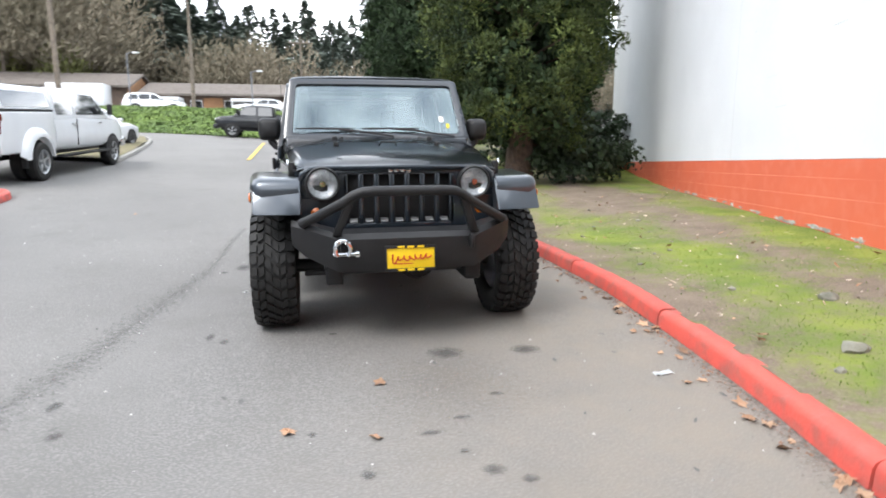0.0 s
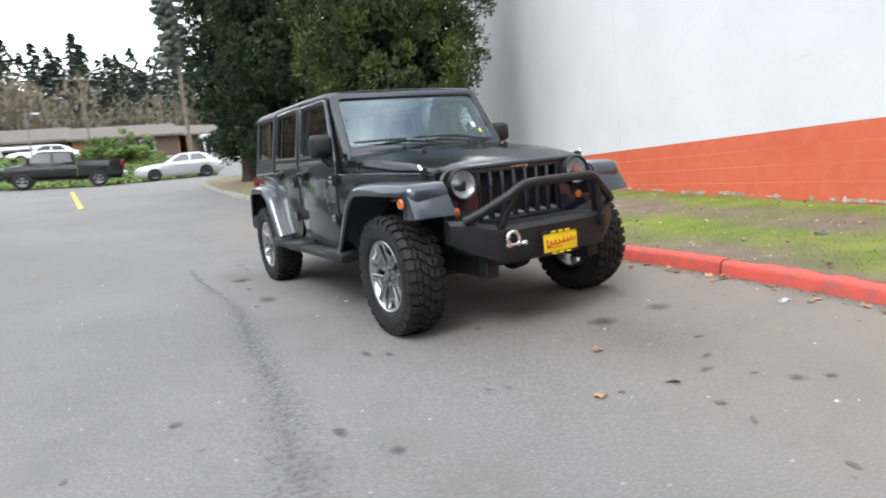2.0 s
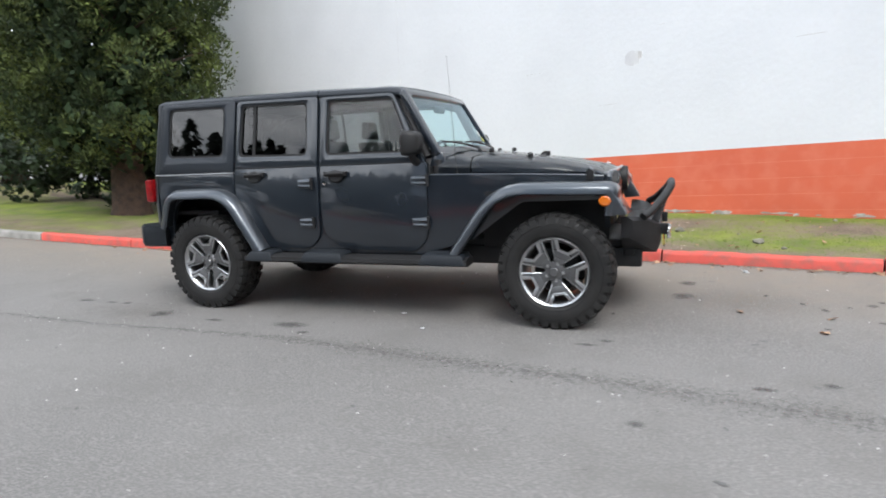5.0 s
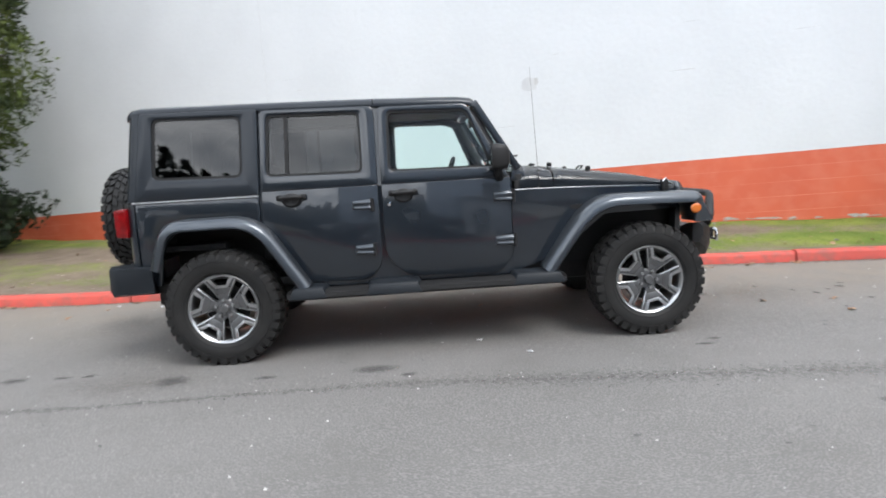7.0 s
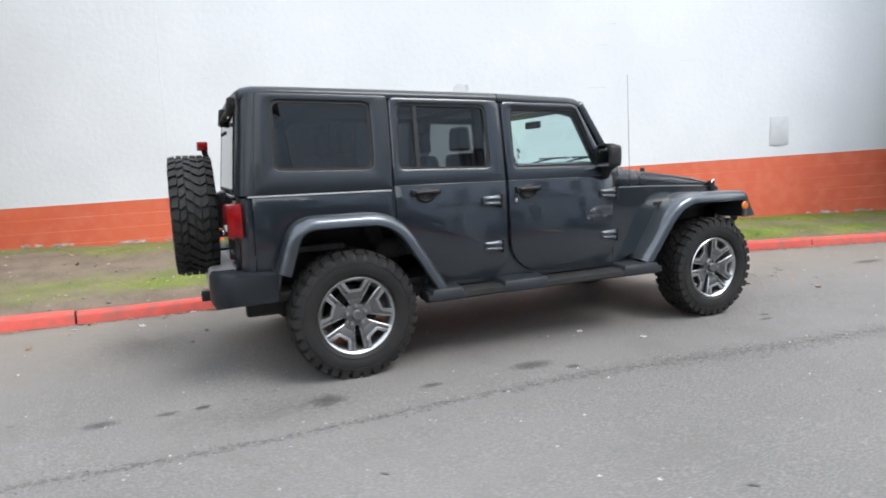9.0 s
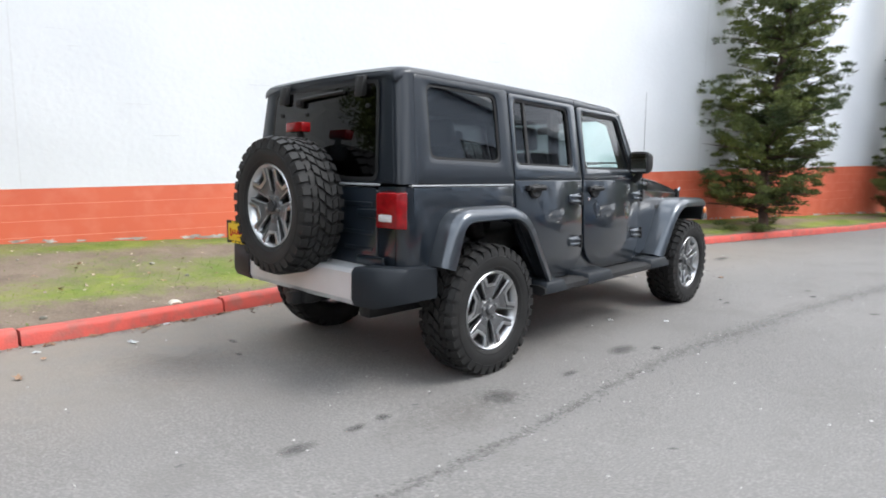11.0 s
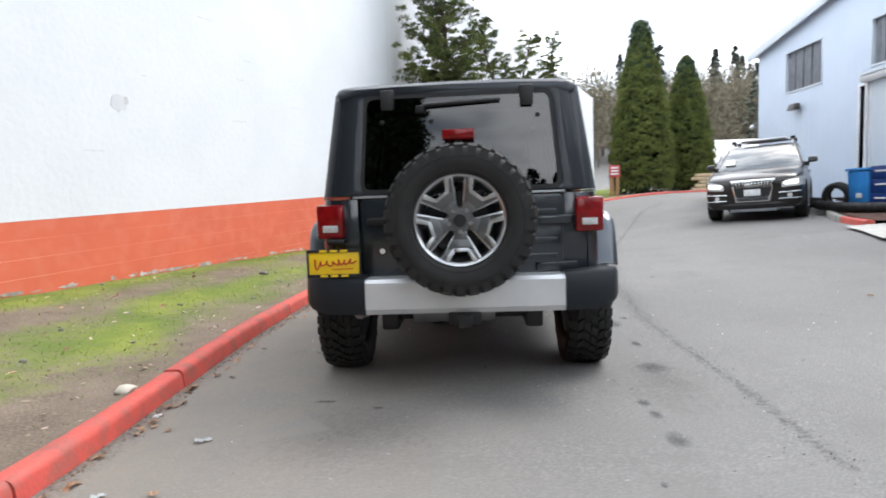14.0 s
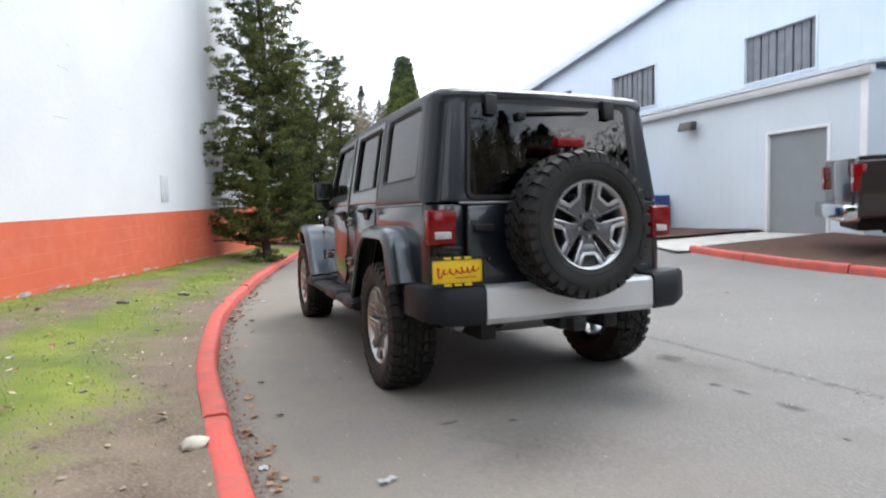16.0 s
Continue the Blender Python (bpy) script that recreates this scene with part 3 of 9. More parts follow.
part("roof", hexa([(a[0], a[1], roof_z(a)), (b[0], b[1], roof_z(b)), (b[0] + dx, b[1] + dy, roof_z(b)), (a[0] + dx, a[1] + dy, roof_z(a)),
                   (a[0], a[1], roof_z(a) + 0.1), (b[0], b[1], roof_z(b) + 0.1), (b[0] + dx, b[1] + dy, roof_z(b) + 0.1), (a[0] + dx, a[1] + dy, roof_z(a) + 0.1)]), M["concrete"], building)


# ---- lawn between kerb and wall ----
def lawn_height(x, y):
    """From the kerb's top up to the wall's foot, a little uneven."""
    xw = WX + WM * y
    pts = MAIN_LINE
    xk = np.interp(y, MAIN_LINE_Y, MAIN_LINE_X)
    t = min(1.0, max(0.0, (x - xk) / max(0.4, xw - xk)))
    base = 0.25 + 0.02 * ramp(12.0, 6.0, -y) + 0.045 * ramp(7.0, 3.0, y)
    z = (land(x, y) + 0.108) * (1 - smooth(0, 1, t)) + base * smooth(0, 1, t)
    return max(z, land(x, y) + 0.06) + 0.03 * t * noise.noise((x * 0.9, y * 0.9, 3.0)) + 0.012 * noise.noise((x * 3.1, y * 3.1, 5.0))


def lawn_cover(x, y):
    """How thick the moss grows (about -0.5 to 0.5): thin behind the kerb and in the middle, thick along the wall."""
    xk, xw = np.interp(y, MAIN_LINE_Y, MAIN_LINE_X), WX + WM * y
    t = (x - xk) / max(0.4, xw - xk)
    band = 0.26 * math.exp(-((t - 0.36) / 0.15) ** 2) + 0.55 * math.exp(-((t - 0.92) / 0.12) ** 2) - 0.42 * math.exp(-((t - 0.08) / 0.10) ** 2) - 0.34 * math.exp(-((t - 0.64) / 0.14) ** 2)
    return band + 0.29 - 0.36 * smooth(0.5, 3.6, y) * (1 - smooth(7.0, 9.0, y)) + 0.46 * noise.noise((x * 0.95, y * 0.42, 7.7)) + 0.55 * noise.noise((x * 2.1, y * 1.3, 1.7))


MAIN_LINE = curve_through(MAIN_KERB, 0.25)
order = sorted(((p.y, p.x) for p in MAIN_LINE))
MAIN_LINE_Y, MAIN_LINE_X = [p[0] for p in order], [p[1] for p in order]
verts, faces = [], []
rows_y = list(np.arange(-42.0, -12.0, 0.4)) + list(np.arange(-12.0, 9.0, 0.12)) + list(np.arange(9.0, 28.4, 0.4))
cols = 26
for y in rows_y:
    x0 = float(np.interp(y, MAIN_LINE_Y, MAIN_LINE_X)) + 0.095
    if y < -27:
        x0 = WX + WM * y - 3.0
    x1 = WX + WM * y + 0.05 if y < 15.0 else max(x0 + 0.5, WX + WM * 15.0 + 0.05 + (y - 15) * 0.05)
    for c in range(cols):
        x = x0 + (x1 - x0) * c / (cols - 1)
        verts.append((x, float(y), lawn_height(x, y) if y < 15 else land(x, y) + 0.125 + 0.1 * (c / cols)))
for j in range(len(rows_y) - 1):
    for c in range(cols - 1):
        i = j * cols + c
        faces.append((i, i + 1, i + cols + 1, i + cols))
lawn = tagged(raw("lawn", verts, faces, M["lawn"], smooth=True), "thin mossy lawn with bare brown earth patches", "lawn", kind="structure")
ground.data.attributes.new("dust", "FLOAT", "POINT").data.foreach_set("value", [float(1.15 * (1 - smooth(0.2, 2.6, abs(np.interp(v.co.y, MAIN_LINE_Y, MAIN_LINE_X) - v.co.x))) * smooth(-9.0, -3.0, v.co.y) * (1 - smooth(8.0, 12.0, v.co.y))) for v in ground.data.vertices])
lawn.data.attributes.new("cover", "FLOAT", "POINT").data.foreach_set("value", [float(lawn_cover(v[0], v[1])) for v in verts])


# ---- the pale blue shed across the drive ----
SX, AX = -10.7, -9.2           # faces of the main shed and of its low annex
shed = thing("workshop", (0, 0, 0.09), "pale blue corrugated steel workshop with high slatted windows", "building", kind="structure")


def gable_z(y):
    return 5.78 + 0.135 * (y + 16.0)


def ribs(name, y0, y1, z0, ztop, x, mat, parent, pitch=0.30, holes=()):
    """Standing ribs of steel siding, each a folded strip, left out over openings."""
    bm = bmesh.new()
    y = y0 + pitch / 2
    while y < y1:
        spans = [(z0, ztop(y))]
        for hy0, hy1, hz0, hz1 in holes:
            if hy0 - 0.05 < y < hy1 + 0.05:
                spans = [s for a0, a1 in spans for s in ((a0, min(a1, hz0)), (max(a0, hz1), a1)) if s[1] - s[0] > 0.02]
        for a0, a1 in spans:
            hexa([(x, y - 0.03, a0), (x, y + 0.03, a0), (x + 0.003, y + 0.018, a0), (x + 0.003, y - 0.018, a0),
                  (x, y - 0.03, a1), (x, y + 0.03, a1), (x + 0.003, y + 0.018, a1), (x + 0.003, y - 0.018, a1)], bm=bm)
        y += pitch
    return finish(name, bm, mat, parent)


def pierced(name, y0, y1, z0, ztop, x, thick, holes, mat, parent):
    """A wall in the plane x with rectangular holes (y0, y1, z0, z1) through it."""
    ys = sorted({y0, y1, *(h[0] for h in holes), *(h[1] for h in holes)})
    bm = bmesh.new()
    for a0, a1 in zip(ys, ys[1:]):
        mid = (a0 + a1) / 2
        cut = sorted((h[2], h[3]) for h in holes if h[0] <= mid <= h[1])
        zs, z = [], z0
        for c0, c1 in cut:
            if c0 > z:
                zs.append((z, c0, False))
            z = c1
        zs.append((z, None, True))
        for s0, s1, top in zs:
            t0, t1 = (ztop(a0), ztop(a1)) if top else (s1, s1)
            hexa([(x - thick, a0, s0), (x, a0, s0), (x, a1, s0), (x - thick, a1, s0), (x - thick, a0, t0), (x, a0, t0), (x, a1, t1), (x - thick, a1, t1)], bm=bm)
    return finish(name, bm, mat, parent)


SHED_WIN = [(-14.1, -11.95, 4.05, 5.42), (-9.75, -7.65, 4.05, 5.32), (-4.6, -2.65, 3.98, 5.18)]
SHED_DOOR = (-10.15, -9.0, -0.5, 3.62)
holes = SHED_WIN + [SHED_DOOR]
pierced("wall", -16.0, 2.0, -0.6, gable_z, SX, 0.2, holes, M["siding"], shed)
ribs("siding_ribs", -16.0, 2.0, 0.3, gable_z, SX, M["siding"], shed, 0.3, holes)
part("end_wall", box((SX - 24, -16.2, -0.6), (SX - 0.2, -16.0, 5.7)), M["siding"], shed)
part("end_wall", box((SX - 24, 2.0, -0.6), (SX - 0.2, 2.2, 5.7)), M["siding"], shed)
part("rear_wall", box((SX - 24.2, -16.2, -0.6), (SX - 24.0, 2.2, 5.7)), M["siding"], shed)
for ya, yb in ((-16.4, 2.4),):
    za, zb = gable_z(ya) + 0.03, gable_z(yb) + 0.03
    part("roof", hexa([(SX - 24.4, ya, za), (SX + 0.22, ya, za), (SX + 0.22, yb, zb), (SX - 24.4, yb, zb),
                       (SX - 24.4, ya, za + 0.10), (SX + 0.22, ya, za + 0.10), (SX + 0.22, yb, zb + 0.10), (SX - 24.4, yb, zb + 0.10)]), M["white_trim"], shed)
    part("barge_board", hexa([(SX + 0.2, ya, za - 0.16), (SX + 0.25, ya, za - 0.16), (SX + 0.25, yb, zb - 0.16), (SX + 0.2, yb, zb - 0.16),
                              (SX + 0.2, ya, za + 0.13), (SX + 0.25, ya, za + 0.13), (SX + 0.25, yb, zb + 0.13), (SX + 0.2, yb, zb + 0.13)], 0.005), M["annex"], shed)
for y0, y1, z0, z1 in SHED_WIN:
    win = finish("window", box((SX - 0.19, y0 + 0.01, z0 + 0.01), (SX - 0.13, y1 - 0.01, z1 - 0.01)), M["dark"], shed)
    n = 9
    for k in range(n):
        yc = y0 + 0.12 + (y1 - y0 - 0.24) * k / (n - 1)
        part("slat", box((SX - 0.12, yc - 0.09, z0 + 0.03), (SX - 0.085 + 0.02 * (k % 2), yc + 0.09, z1 - 0.03), 0.004), M["slat"], win)
    for s in ((y0, y0 + 0.05, z0, z1), (y1 - 0.05, y1, z0, z1), (y0 + 0.05, y1 - 0.05, z0, z0 + 0.05), (y0 + 0.05, y1 - 0.05, z1 - 0.05, z1)):
        part("window_frame", box((SX - 0.09, s[0], s[2]), (SX + 0.025, s[1], s[3]), 0.004), M["annex"], win)
y0, y1, z0, z1 = SHED_DOOR
part("door_recess", box((SX - 3.0, y0 - 0.6, z0), (SX - 2.9, y1 + 0.6, z1 + 0.2)), M["dark"], shed, "dark open doorway")
for s in ((y0 - 0.07, y0), (y1, y1 + 0.04)):
    part("door_jamb", box((SX - 0.2, s[0], z0), (SX + 0.03, s[1], z1 + 0.06), 0.004), M["white_trim"], shed)
part("door_head", box((SX - 0.2, y0, z1), (SX + 0.03, y1, z1 + 0.06), 0.004), M["white_trim"], shed)

annex = thing("annex", (0, -0.12, 0.09), "low grey-blue steel annex with a grey door and white gutter", "building", kind="structure")
A0, A1 = -7.3, -0.5
A_DOOR = (-2.55, -1.15, 0.40, 2.55)
pierced("wall", A0, A1, -0.4, lambda y: 3.42, AX, 0.15, [A_DOOR], M["annex"], annex)
ribs("siding_ribs", A0, A1, 0.45, lambda y: 3.40, AX, M["annex"], annex, 0.23, [A_DOOR])
part("side_wall", box((SX + 0.02, A0, -0.4), (AX - 0.15, A0 + 0.15, 3.42)), M["annex"], annex)
part("side_wall", box((SX + 0.02, A1 - 0.15, -0.4), (AX - 0.15, A1, 3.42)), M["annex"], annex)
part("corner_trim", box((AX - 0.02, A1 - 0.1, 0.3), (AX + 0.025, A1 + 0.025, 3.42), 0.004), M["white_trim"], annex)
part("corner_trim", box((AX - 0.02, A0 - 0.025, 0.3), (AX + 0.025, A0 + 0.1, 3.42), 0.004), M["white_trim"], annex)
part("roof", hexa([(SX + 0.02, A0 - 0.1, 3.72), (AX + 0.18, A0 - 0.1, 3.46), (AX + 0.18, A1 + 0.12, 3.46), (SX + 0.02, A1 + 0.12, 3.72),
                   (SX + 0.02, A0 - 0.1, 3.78), (AX + 0.18, A0 - 0.1, 3.52), (AX + 0.18, A1 + 0.12, 3.52), (SX + 0.02, A1 + 0.12, 3.78)]), M["annex"], annex, "ribbed steel roof")
bm = bmesh.new()
y = A0
while y < A1:
    hexa([(SX + 0.05, y, 3.77), (AX + 0.19, y, 3.515), (AX + 0.19, y + 0.05, 3.515), (SX + 0.05, y + 0.05, 3.77),
          (SX + 0.05, y, 3.80), (AX + 0.19, y, 3.548), (AX + 0.19, y + 0.05, 3.548), (SX + 0.05, y + 0.05, 3.80)], bm=bm)
    y += 0.28
finish("roof_ribs", bm, M["annex"], annex)
part("gutter", loft([[(AX + 0.02 + u, y, 3.30 + v) for u, v in ((0, 0.02), (0.10, 0), (0.14, 0.05), (0.15, 0.14), (0.13, 0.15), (0, 0.15))] for y in (A0 - 0.1, A1 + 0.15)]), M["white_trim"], annex, "white steel gutter")
y0, y1, z0, z1 = A_DOOR
door = finish("door", box((AX - 0.10, y0 + 0.06, z0), (AX - 0.05, y1 - 0.06, z1 - 0.06), 0.004), M["grey_door"], annex)
for s in ((y0, y0 + 0.06, z0, z1), (y1 - 0.06, y1, z0, z1), (y0 + 0.06, y1 - 0.06, z1 - 0.06, z1)):
    part("door_frame", box((AX - 0.12, s[0], s[2]), (AX + 0.03, s[1], s[3]), 0.004), M["white_trim"], annex)
part("downpipe", rod((AX + 0.07, A0 + 0.02, 3.32), (AX + 0.07, A0 + 0.02, 0.4), 0.035), M["white_trim"], annex)


def wall_lamp(x, y, z):
    ob = thing("wall_lamp", (x, y, z), "dark bronze box floodlight on the siding", "lamp", "wall lamps")
    part("bracket", box((0.0, -0.06, -0.06), (0.08, 0.06, 0.06), 0.01), M["slat"], ob)
    part("housing", hexa([(0.07, -0.2, -0.10), (0.30, -0.2, -0.10), (0.30, 0.2, -0.10), (0.07, 0.2, -0.10), (0.07, -0.2, 0.10), (0.22, -0.2, 0.10), (0.22, 0.2, 0.10), (0.07, 0.2, 0.10)], 0.012), M["dark_steel"], ob)
    part("lens", box((0.10, -0.17, -0.115), (0.28, 0.17, -0.10), 0.004), M["lens"], ob)
    return ob


M["dark_steel"] = material("dark_bronze_steel", (0.06, 0.055, 0.05), (0.045, 0.04, 0.036), 6, 0.5)
M["lens"] = material("clouded_lamp_lens", (0.45, 0.45, 0.43), (0.35, 0.35, 0.33), 9, 0.3)
wall_lamp(AX + 0.02, -4.7, 3.05)
wall_lamp(SX + 0.02, -13.2, 3.62)


# ---- the parked off-road car: front axle at y = 0, rear axle at y = 2.947, nose towards -y ----
M["paint"] = material("dark_blue_grey_metallic_paint", (0.0095, 0.014, 0.0205), (0.0115, 0.0165, 0.0235), 2.5, 0.30, 0.26, metal=0.25, coat=1.0, spec=0.35, fine=(0.035, 0.042, 0.050), finescale=900, fine_amt=0.22)
M["hardtop"] = material("satin_dark_grey_hardtop", (0.0125, 0.017, 0.0235), (0.011, 0.015, 0.021), 3, 0.46, 0.40, coat=0.3, metal=0.35, spec=0.4, bump=0.12, bscale=500, bdist=0.001)
M["flare"] = material("dark_grey_painted_flare", (0.062, 0.072, 0.084), (0.070, 0.080, 0.093), 4, 0.32, 0.28, metal=0.7, coat=0.6, spec=0.3)
M["black_steel"] = material("textured_black_steel", (0.010, 0.010, 0.011), (0.014, 0.014, 0.015), 9, 0.52, 0.45, spec=0.35, bump=0.35, bscale=260, bdist=0.002)
M["black_plastic"] = material("black_moulded_plastic", (0.010, 0.010, 0.0105), (0.014, 0.014, 0.0145), 6, 0.55, spec=0.35, bump=0.15, bscale=300, bdist=0.001)
M["bumper_grey"] = material("charcoal_bumper_plastic", (0.012, 0.015, 0.019), (0.015, 0.018, 0.022), 3, 0.5, 0.45, spec=0.22, bump=0.2, bscale=280, bdist=0.001)
M["rubber"] = material("black_tyre_rubber", (0.012, 0.012, 0.0123), (0.019, 0.0185, 0.018), 7, 0.64, 0.58, spec=0.3, bump=0.25, bscale=140, bdist=0.002)
M["alloy"] = material("machined_alloy", (0.50, 0.51, 0.52), (0.42, 0.43, 0.44), 12, 0.28, 0.36, metal=1.0)
M["alloy_dark"] = material("graphite_painted_alloy", (0.27, 0.275, 0.28), (0.23, 0.235, 0.24), 12, 0.42, metal=0.6)
M["spoke_grey"] = material("graphite_spoke_paint", (0.125, 0.128, 0.132), (0.10, 0.102, 0.106), 14, 0.40, 0.34, metal=0.55, coat=0.3)
M["chrome"] = material("chrome", (0.75, 0.76, 0.77), (0.68, 0.69, 0.70), 10, 0.08, metal=1.0)
M["silver"] = material("silver_painted_bumper", (0.62, 0.63, 0.64), (0.56, 0.57, 0.58), 4, 0.4, 0.36, metal=0.45)
M["seam_grey"] = material("satin_grey_seam", (0.34, 0.355, 0.375), (0.29, 0.30, 0.315), 6, 0.5, metal=0.3)
M["lamp_silver"] = material("faceted_lamp_reflector", (0.46, 0.47, 0.49), (0.26, 0.27, 0.28), 45, 0.32, metal=0.75, bump=0.5, bscale=55, bdist=0.006)
M["red_lens"] = material("red_lamp_lens", (0.22, 0.005, 0.007), (0.13, 0.004, 0.005), 30, 0.16, coat=0.25, spec=0.25, bump=0.3, bscale=90, bdist=0.002)
M["clear_lens"] = material("clear_ribbed_lens", (0.55, 0.55, 0.54), (0.42, 0.42, 0.42), 40, 0.12, coat=1.0)
M["amber"] = material("amber_lamp_lens", (0.62, 0.16, 0.01), (0.5, 0.11, 0.008), 9, 0.15, coat=1.0)
M["plate_yellow"] = material("yellow_dealer_plate", (0.80, 0.55, 0.01), (0.76, 0.50, 0.01), 12, 0.45)
M["plate_red"] = material("red_plate_ink", (0.48, 0.02, 0.015), (0.42, 0.02, 0.015), 20, 0.5)
M["seat_cloth"] = material("dark_seat_cloth", (0.030, 0.030, 0.032), (0.045, 0.044, 0.045), 25, 0.9)
M["trim_grey"] = material("grey_dashboard_trim", (0.055, 0.056, 0.058), (0.07, 0.07, 0.072), 9, 0.7)
M["sticker_white"] = material("white_sticker", (0.75, 0.78, 0.76), (0.7, 0.73, 0.72), 12, 0.4)
M["sticker_yellow"] = material("yellow_sticker", (0.75, 0.65, 0.05), (0.7, 0.6, 0.05), 12, 0.4)
M["ws_glass"] = glass("windscreen_glass", (0.74, 0.89, 0.88), gloss=0.165, sheen=(0.74, 0.90, 0.97))
M["front_glass"] = glass("green_tinted_door_glass", (0.88, 0.98, 0.96), gloss=0.040)
M["dark_glass"] = glass("privacy_glass", (0.045, 0.049, 0.054), gloss=0.055)
M["smoke_glass"] = glass("smoked_door_glass", (0.15, 0.16, 0.165), gloss=0.045)
M["mirror"] = material("mirror_glass", (0.8, 0.82, 0.84), (0.8, 0.82, 0.84), 1, 0.03, metal=1.0)

R_TYRE, HALF_W = 0.395, 0.145

car = thing("off_road_car", (0, 0, 0), "dark grey four-door off-road car with hard top beside red kerb", "car")


def half_width(z, y=3.6):
    """Half the body's width at height z: nearly upright below the belt, leaning in above it, fullest at the middle doors."""
    full = 0.032 * max(0.0, 1 - ((y - 1.95) / 1.6) ** 2)
    if z < 1.13:
        return 0.782 + 0.016 * math.sin(max(0.0, min(1.0, (z - 0.45) / 0.68)) * math.pi) + full
    return 0.780 - (z - 1.13) * 0.145 + full * (1 - 0.9 * (z - 1.13))


def side(s, out=0.0):
    return lambda y, z, d: (s * (half_width(z, y) + out - d), y, z)


def pane(outline, place):
    """A single sheet of glass inside an outline."""
    bm = bmesh.new()
    bm.faces.new([bm.verts.new(place(u, v, 0.0)) for u, v in outline])
    bmesh.ops.triangulate(bm, faces=bm.faces[:])
    return bm


def side_mesh(outline, s, thick=0.03, bevel=0.008, out=0.0):
    """A body panel: its outline filled with rows so that it follows the side's curve."""
    return slab(outline, side(s, out), thick, bevel)


# lower body and frame
part("underbody", box((-0.44, -0.45, 0.40), (0.44, 3.45, 0.56), 0.02), M["black_plastic"], car)
for s in (-1, 1):
    part("frame_rail", box((s * 0.42 - 0.05, -0.55, 0.36), (s * 0.42 + 0.05, 3.55, 0.50), 0.015), M["black_steel"], car)
part("floor", box((-0.74, 0.90, 0.50), (0.74, 3.52, 0.56), 0.01), M["black_plastic"], car)
part("firewall", box((-0.74, 0.84, 0.50), (0.74, 0.90, 1.18), 0.01), M["black_plastic"], car)
for y in (0.0, 2.947):
    part("axle", rod((-0.66, y, R_TYRE - 0.01), (0.66, y, R_TYRE - 0.01), 0.045, n=14), M["black_steel"], car)
    bm = lathe([(0.02, -0.13), (0.10, -0.10), (0.135, 0.0), (0.10, 0.10), (0.02, 0.13)], 16, "y")
    part("differential", moved(bm, Matrix.Translation((0.16, y, R_TYRE - 0.01))), M["black_steel"], car)
    for s in (-1, 1):
        part("shock", rod((s * 0.52, y + 0.12, 0.36), (s * 0.46, y + 0.10, 0.80), 0.032, n=10), M["black_steel"], car)
        pts = [(s * 0.5 + 0.06 * math.cos(a), y + 0.06 * math.sin(a), 0.45 + 0.3 * a / 37.7) for a in np.linspace(0, 37.7, 72)]
        part("coil_spring", tube(pts, 0.010, 5), M["black_steel"], car)
part("steering_rod", rod((-0.6, -0.16, 0.36), (0.6, -0.16, 0.40), 0.018, n=10), M["black_steel"], car)
part("exhaust", tube([(0.45, 1.4, 0.42), (0.45, 2.6, 0.42), (0.55, 3.1, 0.43), (0.60, 3.55, 0.46)], 0.032, 10), M["alloy_dark"], car, "dull steel exhaust pipe")
part("silencer", moved(lathe([(0.05, -0.26), (0.10, -0.24), (0.10, 0.24), (0.05, 0.26)], 18, "x"), Matrix.Translation((0.05, 3.38, 0.47))), M["alloy_dark"], car)
part("hitch", box((-0.11, 3.55, 0.42), (0.07, 3.74, 0.50), 0.012), M["black_steel"], car)
part("hitch_tube", box((-0.06, 3.70, 0.415), (0.02, 3.80, 0.485), 0.01), M["black_steel"], car)

